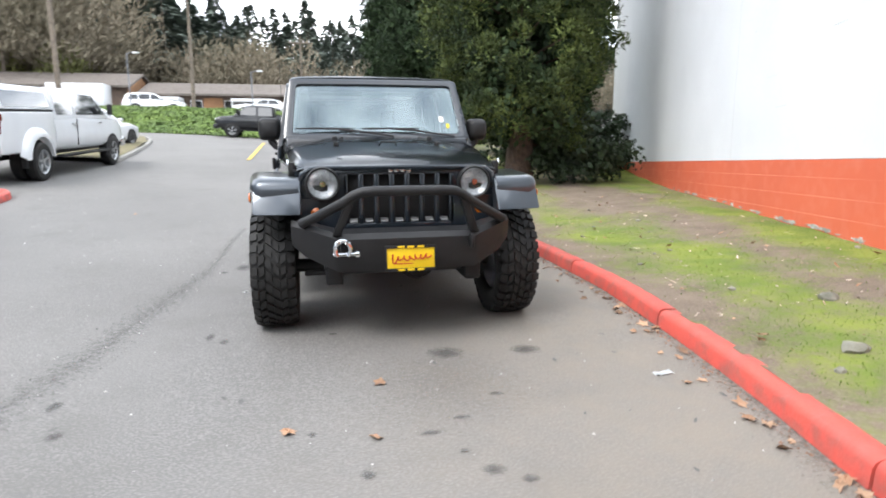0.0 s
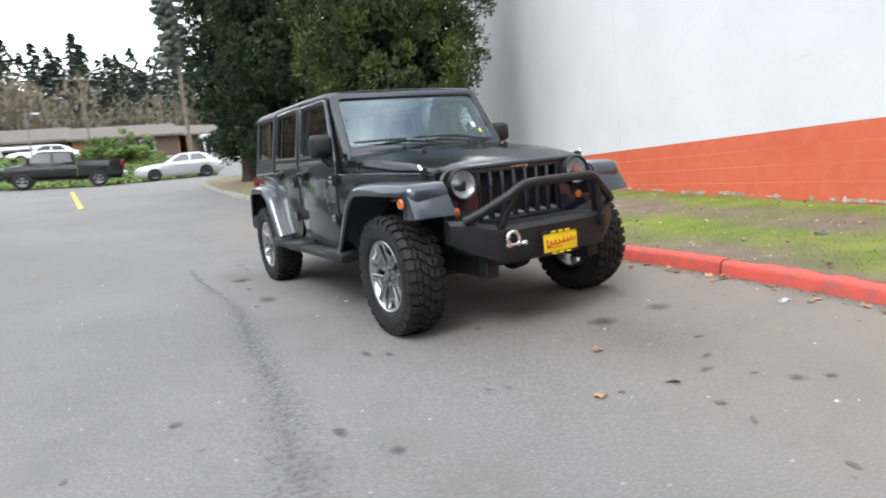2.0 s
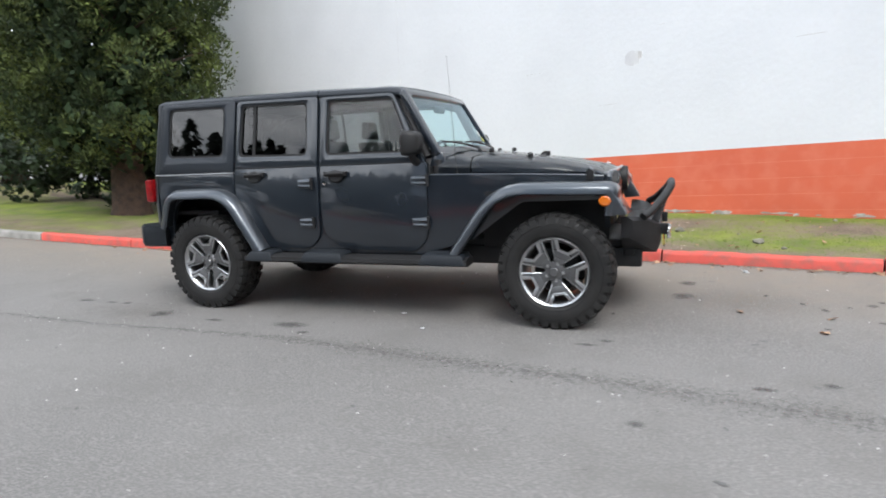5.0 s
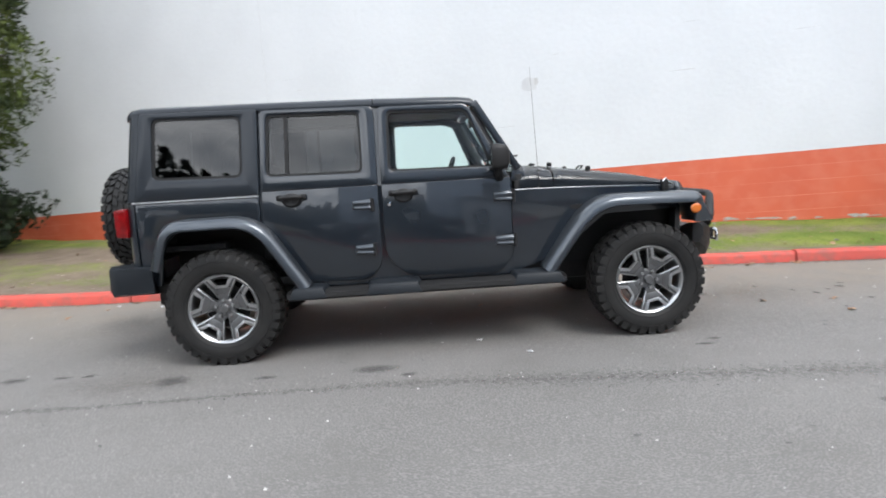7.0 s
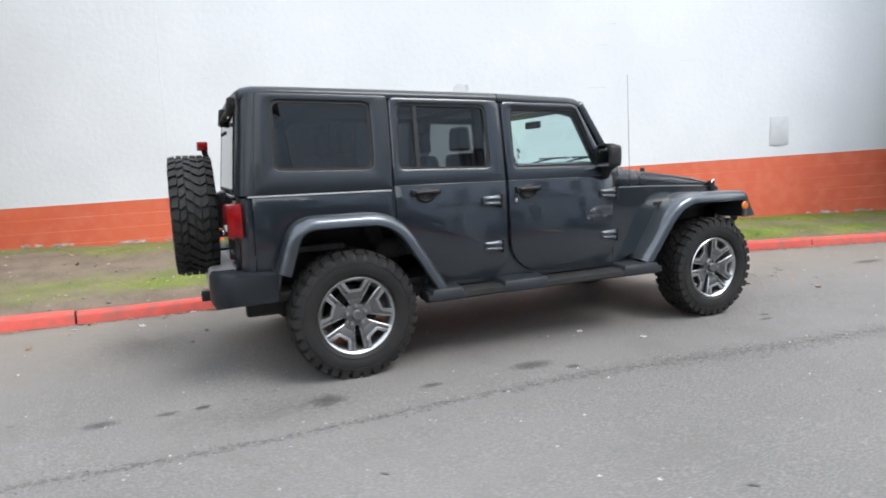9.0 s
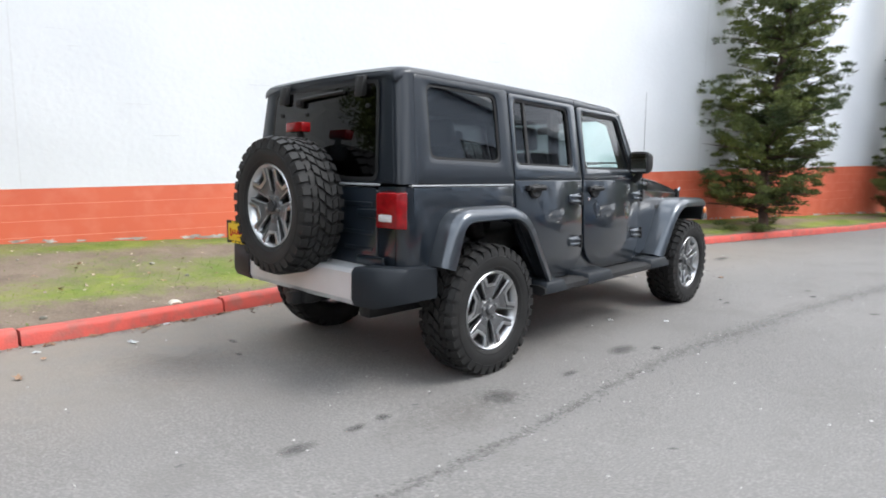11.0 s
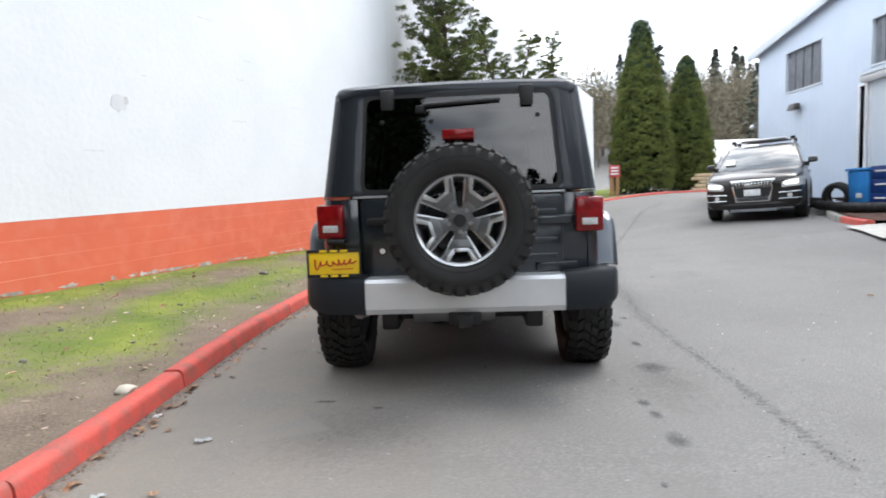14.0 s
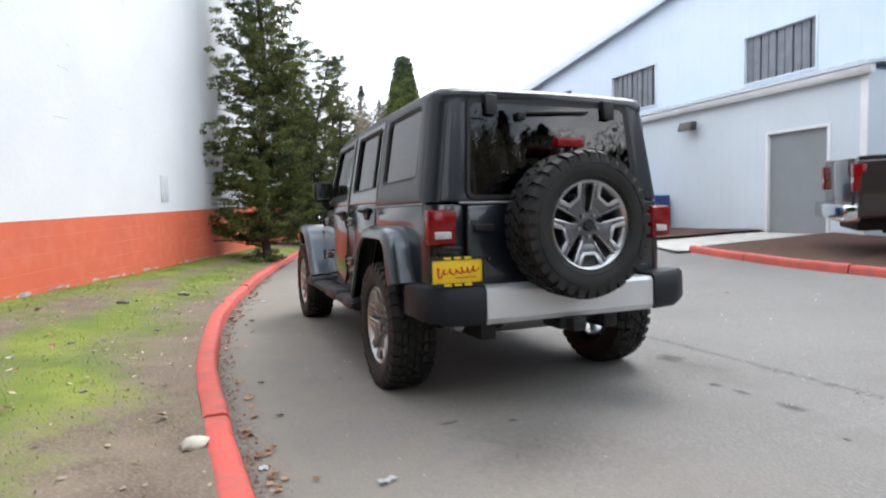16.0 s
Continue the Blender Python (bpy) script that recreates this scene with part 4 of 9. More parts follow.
for s in (-1, 1):
    # wheel wells
    for y0, y1, zt in ((-0.36, 0.60, 0.94), (2.50, 3.36, 0.97)):
        part("wheel_well", hexa([(s * 0.44, y0 + 0.04, 0.50), (s * 0.50, y0 + 0.04, 0.50), (s * 0.50, y1, 0.50), (s * 0.44, y1, 0.50),
                                 (s * 0.44, y0, zt), (s * 0.50, y0, zt), (s * 0.50, y1, zt), (s * 0.44, y1, zt)]), M["black_plastic"], car)
        part("wheel_well", box((min(s * 0.50, s * 0.76), y0, zt - 0.03), (max(s * 0.50, s * 0.76), y1, zt)), M["black_plastic"], car)
    # engine bay sides
    secs = []
    for y, hw, zt in ((0.93, 0.800, 1.065), (0.60, 0.772, 1.060), (0.25, 0.715, 1.048), (-0.10, 0.665, 1.032), (-0.31, 0.628, 1.018)):
        zb = 0.50 if y > 0.8 else 0.60 if y > 0.5 else 0.86
        secs.append([(s * (hw - 0.03), y, zb), (s * hw, y, zb), (s * (hw + 0.004), y, (zb + zt) / 2), (s * hw, y, zt), (s * (hw - 0.03), y, zt)])
    part("front_fender", loft(secs), M["paint"], car)
    # sill and quarter panel
    part("sill", box((min(s * 0.70, s * 0.79), 0.90, 0.47), (max(s * 0.70, s * 0.79), 2.45, 0.56), 0.012), M["paint"], car)
    quarter = rounded([(2.660, 1.13), (3.50, 1.13), (3.50, 0.56), (3.38, 0.56), (3.33, 0.84), (3.20, 0.95), (2.78, 0.95), (2.660, 0.88)], [0, 0, 0, 0, 0.05, 0.08, 0.08, 0.02])
    part("quarter_panel", side_mesh(quarter, s), M["paint"], car)
    bm = loft([[(s * (half_width(z) - 0.07 + r * math.cos(a)), 3.505 + r * math.sin(a), z) for a in np.linspace(0, math.pi / 2, 7)] + [(s * (half_width(z) - 0.10), 3.505, z)]
               for z, r in ((0.56, 0.07), (0.75, 0.07), (0.95, 0.07), (1.13, 0.07))])
    part("rear_corner", bm, M["paint"], car)

    # doors
    lower_f = rounded([(0.935, 1.165), (0.935, 0.62), (1.03, 0.50), (1.68, 0.52), (1.825, 0.66), (1.825, 1.165)], [0, 0.06, 0.09, 0.09, 0.09, 0])
    bm = side_mesh(lower_f, s, 0.035, 0.007, 0.006)
    outer = rounded([(0.945, 1.165), (1.825, 1.165), (1.825, 1.695), (1.205, 1.685)], [0.01, 0.01, 0.04, 0.05], 5)
    inner = rounded([(1.045, 1.242), (1.772, 1.248), (1.764, 1.664), (1.215, 1.650)], [0.03, 0.045, 0.045, 0.045], 5)
    ring_slab(outer, inner, side(s, 0.006), 0.045, bm, 0.005)
    front_door = part("front_door", bm, M["paint"], car)
    part("window", pane(inner, side(s, -0.018)), M["front_glass"], front_door, "clear green-tinted door window")
    part("window_seal", ring_slab(inner, rounded([(1.062, 1.256), (1.758, 1.262), (1.750, 1.650), (1.223, 1.637)], [0.03, 0.04, 0.04, 0.04], 5), side(s, -0.004), 0.012), M["black_plastic"], front_door)
    lower_r = rounded([(1.850, 1.165), (1.850, 0.62), (1.95, 0.51), (2.37, 0.525), (2.640, 0.89), (2.640, 1.165)], [0, 0.06, 0.08, 0.06, 0.08, 0])
    bm = side_mesh(lower_r, s, 0.035, 0.007, 0.006)
    outer = rounded([(1.850, 1.165), (2.640, 1.165), (2.626, 1.715), (1.850, 1.703)], [0.01, 0.01, 0.04, 0.04], 5)
    inner = rounded([(1.946, 1.252), (2.604, 1.264), (2.582, 1.682), (1.950, 1.670)], 0.045, 5)
    ring_slab(outer, inner, side(s, 0.006), 0.045, bm, 0.005)
    rear_door = part("rear_door", bm, M["paint"], car)
    part("window", pane(inner, side(s, -0.018)), M["smoke_glass"], rear_door, "dark privacy glass window")
    part("window_seal", ring_slab(inner, rounded([(1.960, 1.266), (2.589, 1.278), (2.568, 1.668), (1.964, 1.656)], 0.04, 5), side(s, -0.004), 0.012), M["black_plastic"], rear_door)
    part("window_bar", slab([(2.448, 1.258), (2.474, 1.258), (2.466, 1.680), (2.440, 1.680)], side(s, -0.008), 0.012), M["black_plastic"], rear_door)

    def handle(owner, y, z):
        hw = half_width(z, y)
        bm = lathe([(0.0, 0.0), (0.058, 0.0), (0.066, 0.006), (0.052, 0.013), (0.0, 0.004)], 20, "x")
        bm = moved(bm, Matrix.Translation((s * (hw + 0.006), y, z - 0.012)) @ Matrix.Diagonal((s, 1.0, 0.72, 1)))
        part("handle_cup", bm, M["black_plastic"], owner)
        bm = tube([(s * (hw + 0.004), y - 0.085, z + 0.006), (s * (hw + 0.036), y - 0.07, z + 0.008), (s * (hw + 0.042), y, z + 0.010),
                   (s * (hw + 0.036), y + 0.07, z + 0.008), (s * (hw + 0.004), y + 0.085, z + 0.006)], 0.013, 8)
        part("handle", bm, M["black_plastic"], owner)
        for e in (-0.08, 0.08):
            part("handle_foot", box((min(s * hw, s * (hw + 0.030)), y + e - 0.020, z - 0.010), (max(s * hw, s * (hw + 0.030)), y + e + 0.020, z + 0.026), 0.007), M["black_plastic"], owner)

    handle(front_door, 1.680, 1.095)
    handle(rear_door, 2.438, 1.108)
    part("lock", moved(lathe([(0.0, 0.0), (0.014, 0.0), (0.014, 0.008), (0.0, 0.010)], 14, "x"), Matrix.Translation((s * (half_width(1.03, 1.778) + 0.006), 1.778, 1.03)) @ Matrix.Diagonal((s, 1, 1, 1))), M["chrome"], front_door)

    def hinge(owner, y, z):
        hw = half_width(z, y)
        bm = hexa([(s * hw, y - 0.070, z - 0.040), (s * (hw + 0.020), y - 0.064, z - 0.034), (s * (hw + 0.016), y + 0.066, z - 0.026), (s * hw, y + 0.072, z - 0.030),
                   (s * hw, y - 0.070, z + 0.040), (s * (hw + 0.014), y - 0.064, z + 0.032), (s * (hw + 0.010), y + 0.066, z + 0.024), (s * hw, y + 0.072, z + 0.030)], 0.005)
        for k in (-1, 1):
            hexa([(s * (hw + 0.010), y - 0.060, z + k * 0.018 - 0.010), (s * (hw + 0.030), y - 0.056, z + k * 0.018 - 0.009), (s * (hw + 0.022), y + 0.056, z + k * 0.016 - 0.008), (s * (hw + 0.008), y + 0.060, z + k * 0.016 - 0.008),
                  (s * (hw + 0.010), y - 0.060, z + k * 0.018 + 0.010), (s * (hw + 0.024), y - 0.056, z + k * 0.018 + 0.008), (s * (hw + 0.018), y + 0.056, z + k * 0.016 + 0.007), (s * (hw + 0.008), y + 0.060, z + k * 0.016 + 0.008)], 0.004, bm=bm)
        leaf = part("hinge", bm, M["flare"], owner)
        part("hinge_pin", rod((s * (hw + 0.020), y - 0.066, z - 0.046), (s * (hw + 0.020), y - 0.066, z + 0.044), 0.013, n=10), M["black_steel"], leaf)

    for z in (1.035, 0.728):
        hinge(front_door, 0.987, z)
        hinge(rear_door, 1.960, z)
    # door pillar behind the gap
    part("door_pillar", slab([(1.78, 1.16), (1.90, 1.16), (1.90, 1.70), (1.78, 1.70)], side(s, -0.022), 0.05), M["paint"], car)
    part("body_side", side_mesh([(0.925, 1.155), (0.925, 0.49), (2.36, 0.49), (2.655, 0.86), (2.655, 1.155)], s, 0.02, 0.0, -0.004), M["paint"], car)
    part("door_pillar", slab([(2.58, 1.16), (2.70, 1.16), (2.68, 1.70), (2.56, 1.70)], side(s, -0.022), 0.05), M["paint"], car)

    # flares: a band swept round the wheel opening
    def flare(path, name):
        secs = []
        for i, (y, z, hw) in enumerate(path):
            y0, z0, _ = path[max(i - 1, 0)]
            y1, z1, _ = path[min(i + 1, len(path) - 1)]
            d = Vector((y1 - y0, z1 - z0)).normalized()
            nrm = Vector((-d.y, d.x))
            if nrm.y < -0.2 or (abs(nrm.y) <= 0.2 and nrm.x * (y - path[len(path) // 2][0]) < 0):
                nrm = -nrm
            prof = [(hw, 0.0), (0.885, 0.004), (0.922, -0.010), (0.941, -0.034), (0.945, -0.070), (0.930, -0.078), (0.915, -0.045), (0.885, -0.028), (hw, -0.030)]
            tuck = 0.062 * smooth(0.05, 0.44, -y)
            secs.append([(s * (x - (tuck if x > 0.8 else 0.0)), y + nrm.x * k, z + nrm.y * k) for x, k in prof])
        return part(name, loft(secs), M["flare"], car, "dark grey painted wheel arch flare", smooth_deg=50)

    def arc_path(corners, widths, rad):
        pts = []
        n = len(corners)
        for i, c in enumerate(corners):
            p = Vector(c)
            if i in (0, n - 1):
                pts.append((p.x, p.y, widths[i]))
                continue
            a, b = Vector(corners[i - 1]), Vector(corners[i + 1])
            k = min(rad[i], (a - p).length * 0.48, (b - p).length * 0.48)
            st, en = p + (a - p).normalized() * k, p + (b - p).normalized() * k
            for j in range(7):
                t = j / 6
                q = st * (1 - t) ** 2 + p * 2 * t * (1 - t) + en * t * t
                pts.append((q.x, q.y, widths[i]))
        return pts

    flare(arc_path([(-0.405, 0.77), (-0.425, 0.985), (0.40, 1.005), (0.745, 0.525)], [0.60, 0.61, 0.66, 0.76], [0, 0.10, 0.22, 0]), "front_flare")
    flare(arc_path([(3.40, 0.70), (3.30, 1.01), (2.66, 1.015), (2.345, 0.52)], [0.76, 0.76, 0.76, 0.76], [0, 0.14, 0.20, 0]), "rear_flare")
    part("flare_face", hexa([(s * 0.60, -0.490, 0.775), (s * 0.878, -0.475, 0.780), (s * 0.878, -0.36, 0.775), (s * 0.60, -0.36, 0.765),
                             (s * 0.60, -0.375, 0.970), (s * 0.874, -0.365, 0.966), (s * 0.874, -0.31, 0.963), (s * 0.60, -0.31, 0.965)], 0.010), M["flare"], car)
    # marker lamp on the flare
    part("marker_lamp", moved(lathe([(0.0, 0.012), (0.026, 0.010), (0.034, 0.0)], 18, "x"), Matrix.Translation((s * 0.892, -0.335, 0.872)) @ Matrix.Diagonal((s, 1.15, 1, 1))), M["amber"], car, "amber side marker lamp")

    # running board with raised pads
    board = [(0.60, 0.0), (0.68, 0.0), (2.42, 0.0), (2.50, 0.0)]
    bm = loft([[(s * (0.80 + u), y, 0.42 + v) for u, v in ((0.0, 0.01), (0.13, 0.0), (0.165, 0.02), (0.16, 0.05), (0.11, 0.065), (0.0, 0.06))] for y, _ in board])
    bevel_sharp(bm, 0.006)
    step = part("running_board", bm, M["black_plastic"], car)
    for y0, y1 in ((0.60, 0.98), (1.58, 1.98), (2.22, 2.50)):
        bm = hexa([(s * 0.79, y0, 0.46), (s * 0.975, y0 + 0.01, 0.43), (s * 0.975, y1 - 0.01, 0.43), (s * 0.79, y1, 0.46),
                   (s * 0.79, y0 + 0.03, 0.515), (s * 0.955, y0 + 0.04, 0.505), (s * 0.955, y1 - 0.04, 0.505), (s * 0.79, y1 - 0.03, 0.515)], 0.012)
        part("step_pad", bm, M["bumper_grey"], step)
    for y in (0.8, 1.5, 2.3):
        part("step_bracket", tube([(s * 0.45, y, 0.44), (s * 0.70, y, 0.40), (s * 0.84, y, 0.43)], 0.02, 8), M["black_steel"], step)

    # mirrors
    bm = loft([[(s * (0.858 + 0.086 * math.copysign(abs(math.cos(a)) ** 0.45, math.cos(a)) * k), 1.02 + d, 1.305 + 0.090 * math.copysign(abs(math.sin(a)) ** 0.45, math.sin(a)) * k) for a in np.linspace(0, 2 * math.pi, 20, endpoint=False)]
               for d, k in ((-0.075, 0.55), (-0.055, 0.86), (0.0, 1.0), (0.045, 1.0), (0.05, 0.95))])
    mir = part("door_mirror", bm, M["black_plastic"], car, smooth_deg=50)
    part("mirror_glass", hexa([(s * 0.796, 1.069, 1.235), (s * 0.924, 1.069, 1.235), (s * 0.924, 1.073, 1.235), (s * 0.796, 1.073, 1.235),
                               (s * 0.796, 1.069, 1.378), (s * 0.924, 1.069, 1.378), (s * 0.924, 1.073, 1.378), (s * 0.796, 1.073, 1.378)]), M["mirror"], mir)
    part("mirror_arm", tube([(s * 0.77, 1.0, 1.16), (s * 0.81, 1.01, 1.17), (s * 0.84, 1.02, 1.20), (s * 0.855, 1.02, 1.25)], 0.030, 10), M["black_plastic"], mir)

    # hard top side with its window
    outer = rounded([(2.656, 1.145), (3.490, 1.145), (3.435, 1.735), (2.640, 1.725)], [0.005, 0.005, 0.03, 0.02], 5)
    inner = rounded([(2.762, 1.270), (3.368, 1.282), (3.352, 1.696), (2.752, 1.686)], 0.055, 5)
    bm = ring_slab(outer, inner, side(s, 0.010), 0.05, None, 0.005)
    topside = part("hardtop_side", bm, M["hardtop"], car)
    part("quarter_window", pane(inner, side(s, -0.006)), M["dark_glass"], topside, "dark privacy glass quarter window")
    part("window_seal", ring_slab(inner, rounded([(2.778, 1.286), (3.352, 1.298), (3.336, 1.680), (2.768, 1.670)], 0.045, 5), side(s, 0.0), 0.012), M["black_plastic"], topside)
    bm = loft([[(s * (half_width(z) + 0.01 - 0.085 + 0.085 * math.cos(a)), (3.49 - (z - 1.145) * 0.092) + 0.085 * math.sin(a), z) for a in np.linspace(0, math.pi / 2, 8)]
               + [(s * (half_width(z) - 0.13), 3.49 - (z - 1.145) * 0.092, z)] for z in (1.145, 1.35, 1.55, 1.70, 1.735)])
    part("hardtop_corner", bm, M["hardtop"], car)
    # silver belt seam
    part("belt_seam", slab([(2.660, 1.132), (3.52, 1.132), (3.52, 1.142), (2.660, 1.142)], side(s, 0.009), 0.026, 0.003), M["seam_grey"], car, "thin grey belt seam")
    # tail lamps
    lamp = part("tail_lamp", hexa([(s * 0.650, 3.56, 0.905), (s * 0.803, 3.56, 0.905), (s * 0.803, 3.64, 0.912), (s * 0.650, 3.655, 0.912),
                                   (s * 0.650, 3.56, 1.106), (s * 0.803, 3.56, 1.106), (s * 0.803, 3.64, 1.100), (s * 0.650, 3.655, 1.100)], 0.012), M["red_lens"], car, "red tail lamp with a clear reversing lens")
    part("reversing_lens", hexa([(s * 0.680, 3.640, 0.945), (s * 0.768, 3.632, 0.945), (s * 0.768, 3.650, 0.948), (s * 0.680, 3.660, 0.948),
                                 (s * 0.680, 3.640, 0.988), (s * 0.768, 3.632, 0.988), (s * 0.768, 3.650, 0.985), (s * 0.680, 3.660, 0.985)], 0.004), M["clear_lens"], lamp)
    # head lamps and turn lamps
    base = Matrix.Translation((s * 0.470, -0.384, 0.948)) @ Matrix.Rotation(radians(90), 4, "Z")
    bm = moved(lathe([(0.106, 0.045), (0.102, -0.002), (0.096, -0.010), (0.088, -0.002)], 36, "x", caps=False), base)
    head = part("head_lamp", bm, M["black_plastic"], car, "round clear headlamp in a dark ring")
    bm = moved(lathe([(0.088, 0.001), (0.082, 0.012), (0.055, 0.026), (0.02, 0.033), (0.0, 0.034)], 32, "x", caps=False), base)
    part("reflector", bm, M["lamp_silver"], head)
    bm = moved(lathe([(0.0, -0.024), (0.04, -0.022), (0.07, -0.014), (0.089, -0.002)], 32, "x", caps=False), base)
    lens = part("lamp_glass", bm, M["lamp_glass"] if "lamp_glass" in M else M.setdefault("lamp_glass", glass("lamp_glass", (0.93, 0.94, 0.94), gloss=0.03)), head)
    part("bulb_shield", moved(lathe([(0.0, -0.005), (0.018, -0.005), (0.02, 0.03), (0.0, 0.035)], 16, "x"), base), M["chrome"], head)
    bm = moved(lathe([(0.0, -0.016), (0.025, -0.012), (0.042, 0.0), (0.042, 0.02)], 22, "x"), Matrix.Translation((s * 0.515, -0.335, 0.775)) @ Matrix.Rotation(radians(90), 4, "Z"))
    part("turn_lamp", bm, M["amber"], car, "round amber turn lamp")

# ---- hood and the cowl panel behind it ----
def hood_sheet(name, rows):
    secs = []
    for y, hw, zs, zt in rows:
        k = zt - zs
        half = [(hw + 0.006, zs), (hw + 0.006, zs + k * 0.35), (hw - 0.012, zs + k * 0.62), (hw - 0.055, zs + k * 0.80), (hw * 0.62, zs + k * 0.90), (hw * 0.56, zs + k * 0.985), (hw * 0.3, zs + k * 1.03)]
        secs.append([(-x, y, z) for x, z in half] + [(0, y, zt + 0.006)] + [(x, y, z) for x, z in half[::-1]])
    bm = loft(secs, closed=False)
    bmesh.ops.solidify(bm, geom=bm.faces[:], thickness=0.02)
    return part(name, bm, M["paint"], car, smooth_deg=40)


hood = hood_sheet("hood", ((0.612, 0.7226, 1.068, 1.215), (0.55, 0.719, 1.066, 1.208), (0.30, 0.700, 1.056, 1.175), (0.0, 0.660, 1.042, 1.132), (-0.18, 0.634, 1.032, 1.092), (-0.27, 0.620, 1.026, 1.066), (-0.315, 0.610, 1.022, 1.040)))
hood_sheet("cowl_panel", ((0.86, 0.738, 1.072, 1.236), (0.74, 0.731, 1.070, 1.227), (0.622, 0.7235, 1.0685, 1.216)))
# added bead in the lighter flare colour imitates the highlight along the hood seam
for s in (-1, 1):
    bead = [(s * (hw + 0.010), y, z) for y, hw, z in ((0.92, 0.775, 1.070), (0.60, 0.744, 1.064), (0.25, 0.702, 1.052), (-0.10, 0.652, 1.036), (-0.30, 0.618, 1.022))]
    part("fender_bead", tube(bead, 0.007, 8), M["flare"], car, "rolled fender edge in lighter paint, standing in for a highlight")
for s in (-1, 1):
    for y, x, z in ((0.56, 0.36, 1.222), (0.26, 0.36, 1.178)):
        part("bump_stop", moved(lathe([(0.020, -0.01), (0.020, 0.012), (0.012, 0.022), (0.0, 0.022)], 12, "z"), Matrix.Translation((s * x, y, z))), M["black_plastic"], hood)
    latch = part("hood_latch", box((s * 0.652 - 0.02, -0.24, 0.99), (s * 0.652 + 0.02, -0.19, 1.075), 0.008), M["black_plastic"], car)
    part("latch_loop", tube([(s * 0.672, -0.235, 1.06), (s * 0.676, -0.215, 1.085), (s * 0.672, -0.195, 1.06)], 0.006, 6), M["chrome"], latch)
    part("washer_nozzle", box((s * 0.30 - 0.012, 0.66, 1.226), (s * 0.30 + 0.012, 0.69, 1.242), 0.004), M["black_plastic"], hood)
part("hood_loop", tube([(-0.06, 0.24, 1.175), (-0.05, 0.215, 1.198), (0.05, 0.215, 1.198), (0.06, 0.24, 1.175)], 0.007, 8), M["black_plastic"], hood)

# ---- grille with seven slots ----
bm = bmesh.new()


def face_plate(outline, thick=0.035, bevel=0.006, y=-0.345):
    slab(outline, lambda u, v, d: (u, y + d, v), thick, bevel, bm=bm)


pitch, slot = 0.0955, 0.064
face_plate(rounded([(-0.625, 0.86), (-0.585, 1.025), (-0.50, 1.046), (0.50, 1.046), (0.585, 1.025), (0.625, 0.86), (0.44, 0.86), (0.33, 1.0), (-0.33, 1.0), (-0.44, 0.86)], [0, 0.05, 0.05, 0.05, 0.05, 0, 0.02, 0.01, 0.01, 0.02]))
for s in (-1, 1):
    face_plate([(s * 0.33, 0.66), (s * 0.60, 0.66), (s * 0.625, 0.86), (s * 0.44, 0.86), (s * 0.33, 1.0)] if s > 0 else [(-0.33, 1.0), (-0.44, 0.86), (-0.625, 0.86), (-0.60, 0.66), (-0.33, 0.66)], bevel=0.0)
face_plate([(-0.33, 0.655), (0.33, 0.655), (0.33, 0.70), (-0.33, 0.70)])
for i in range(8):
    x = (i - 3.5) * pitch
    w = (pitch - slot) / 2
    face_plate([(x - w, 0.69), (x + w, 0.69), (x + w, 1.005), (x - w, 1.005)], bevel=0.008)
grille = part("grille", bm, M["paint"], car, smooth_deg=30)
for i in range(7):
    x = (i - 3) * pitch
    k = slot * 0.36
    part("slot_sill", hexa([(x - k, -0.342, 0.704), (x + k, -0.342, 0.704), (x + k * 0.8, -0.30, 0.708), (x - k * 0.8, -0.30, 0.708),
                            (x - k * 1.1, -0.342, 0.710), (x + k * 1.1, -0.342, 0.710), (x + k, -0.30, 0.728), (x - k, -0.30, 0.728)], 0.002), M["alloy_dark"], grille, "pale lower lip of a grille slot")
part("grille_lip", tube([(-0.622, -0.335, 0.86), (-0.612, -0.338, 0.93), (-0.588, -0.340, 1.005), (-0.545, -0.341, 1.034), (-0.49, -0.342, 1.040), (-0.25, -0.344, 1.041), (0, -0.345, 1.041), (0.25, -0.344, 1.041), (0.49, -0.342, 1.040),
                         (0.545, -0.341, 1.034), (0.588, -0.340, 1.005), (0.612, -0.338, 0.93), (0.622, -0.335, 0.86)], 0.017, 10), M["paint"], grille, "rounded painted lip over the grille")
part("radiator", box((-0.40, -0.27, 0.62), (0.40, -0.20, 1.02), 0.01), M["black_plastic"], car)
for x0, x1, z0, z1 in ((-0.070, -0.044, 1.012, 1.046), (-0.034, -0.004, 1.014, 1.036), (0.004, 0.034, 1.014, 1.036), (0.042, 0.070, 1.008, 1.036)):
    part("emblem", box((x0, -0.354, z0), (x1, -0.343, z1), 0.004), M["chrome"], grille, "small chrome badge on the grille")

# ---- front bumper with hoop ----
def bumper_section(x, y0, y1, z0, z1):
    return [(x, y1, z0), (x, y0 + 0.03, z0), (x, y0, (z0 * 2 + z1) / 3), (x, y0 + 0.004, z1 - 0.03), (x, y0 + 0.04, z1), (x, y1, z1)]


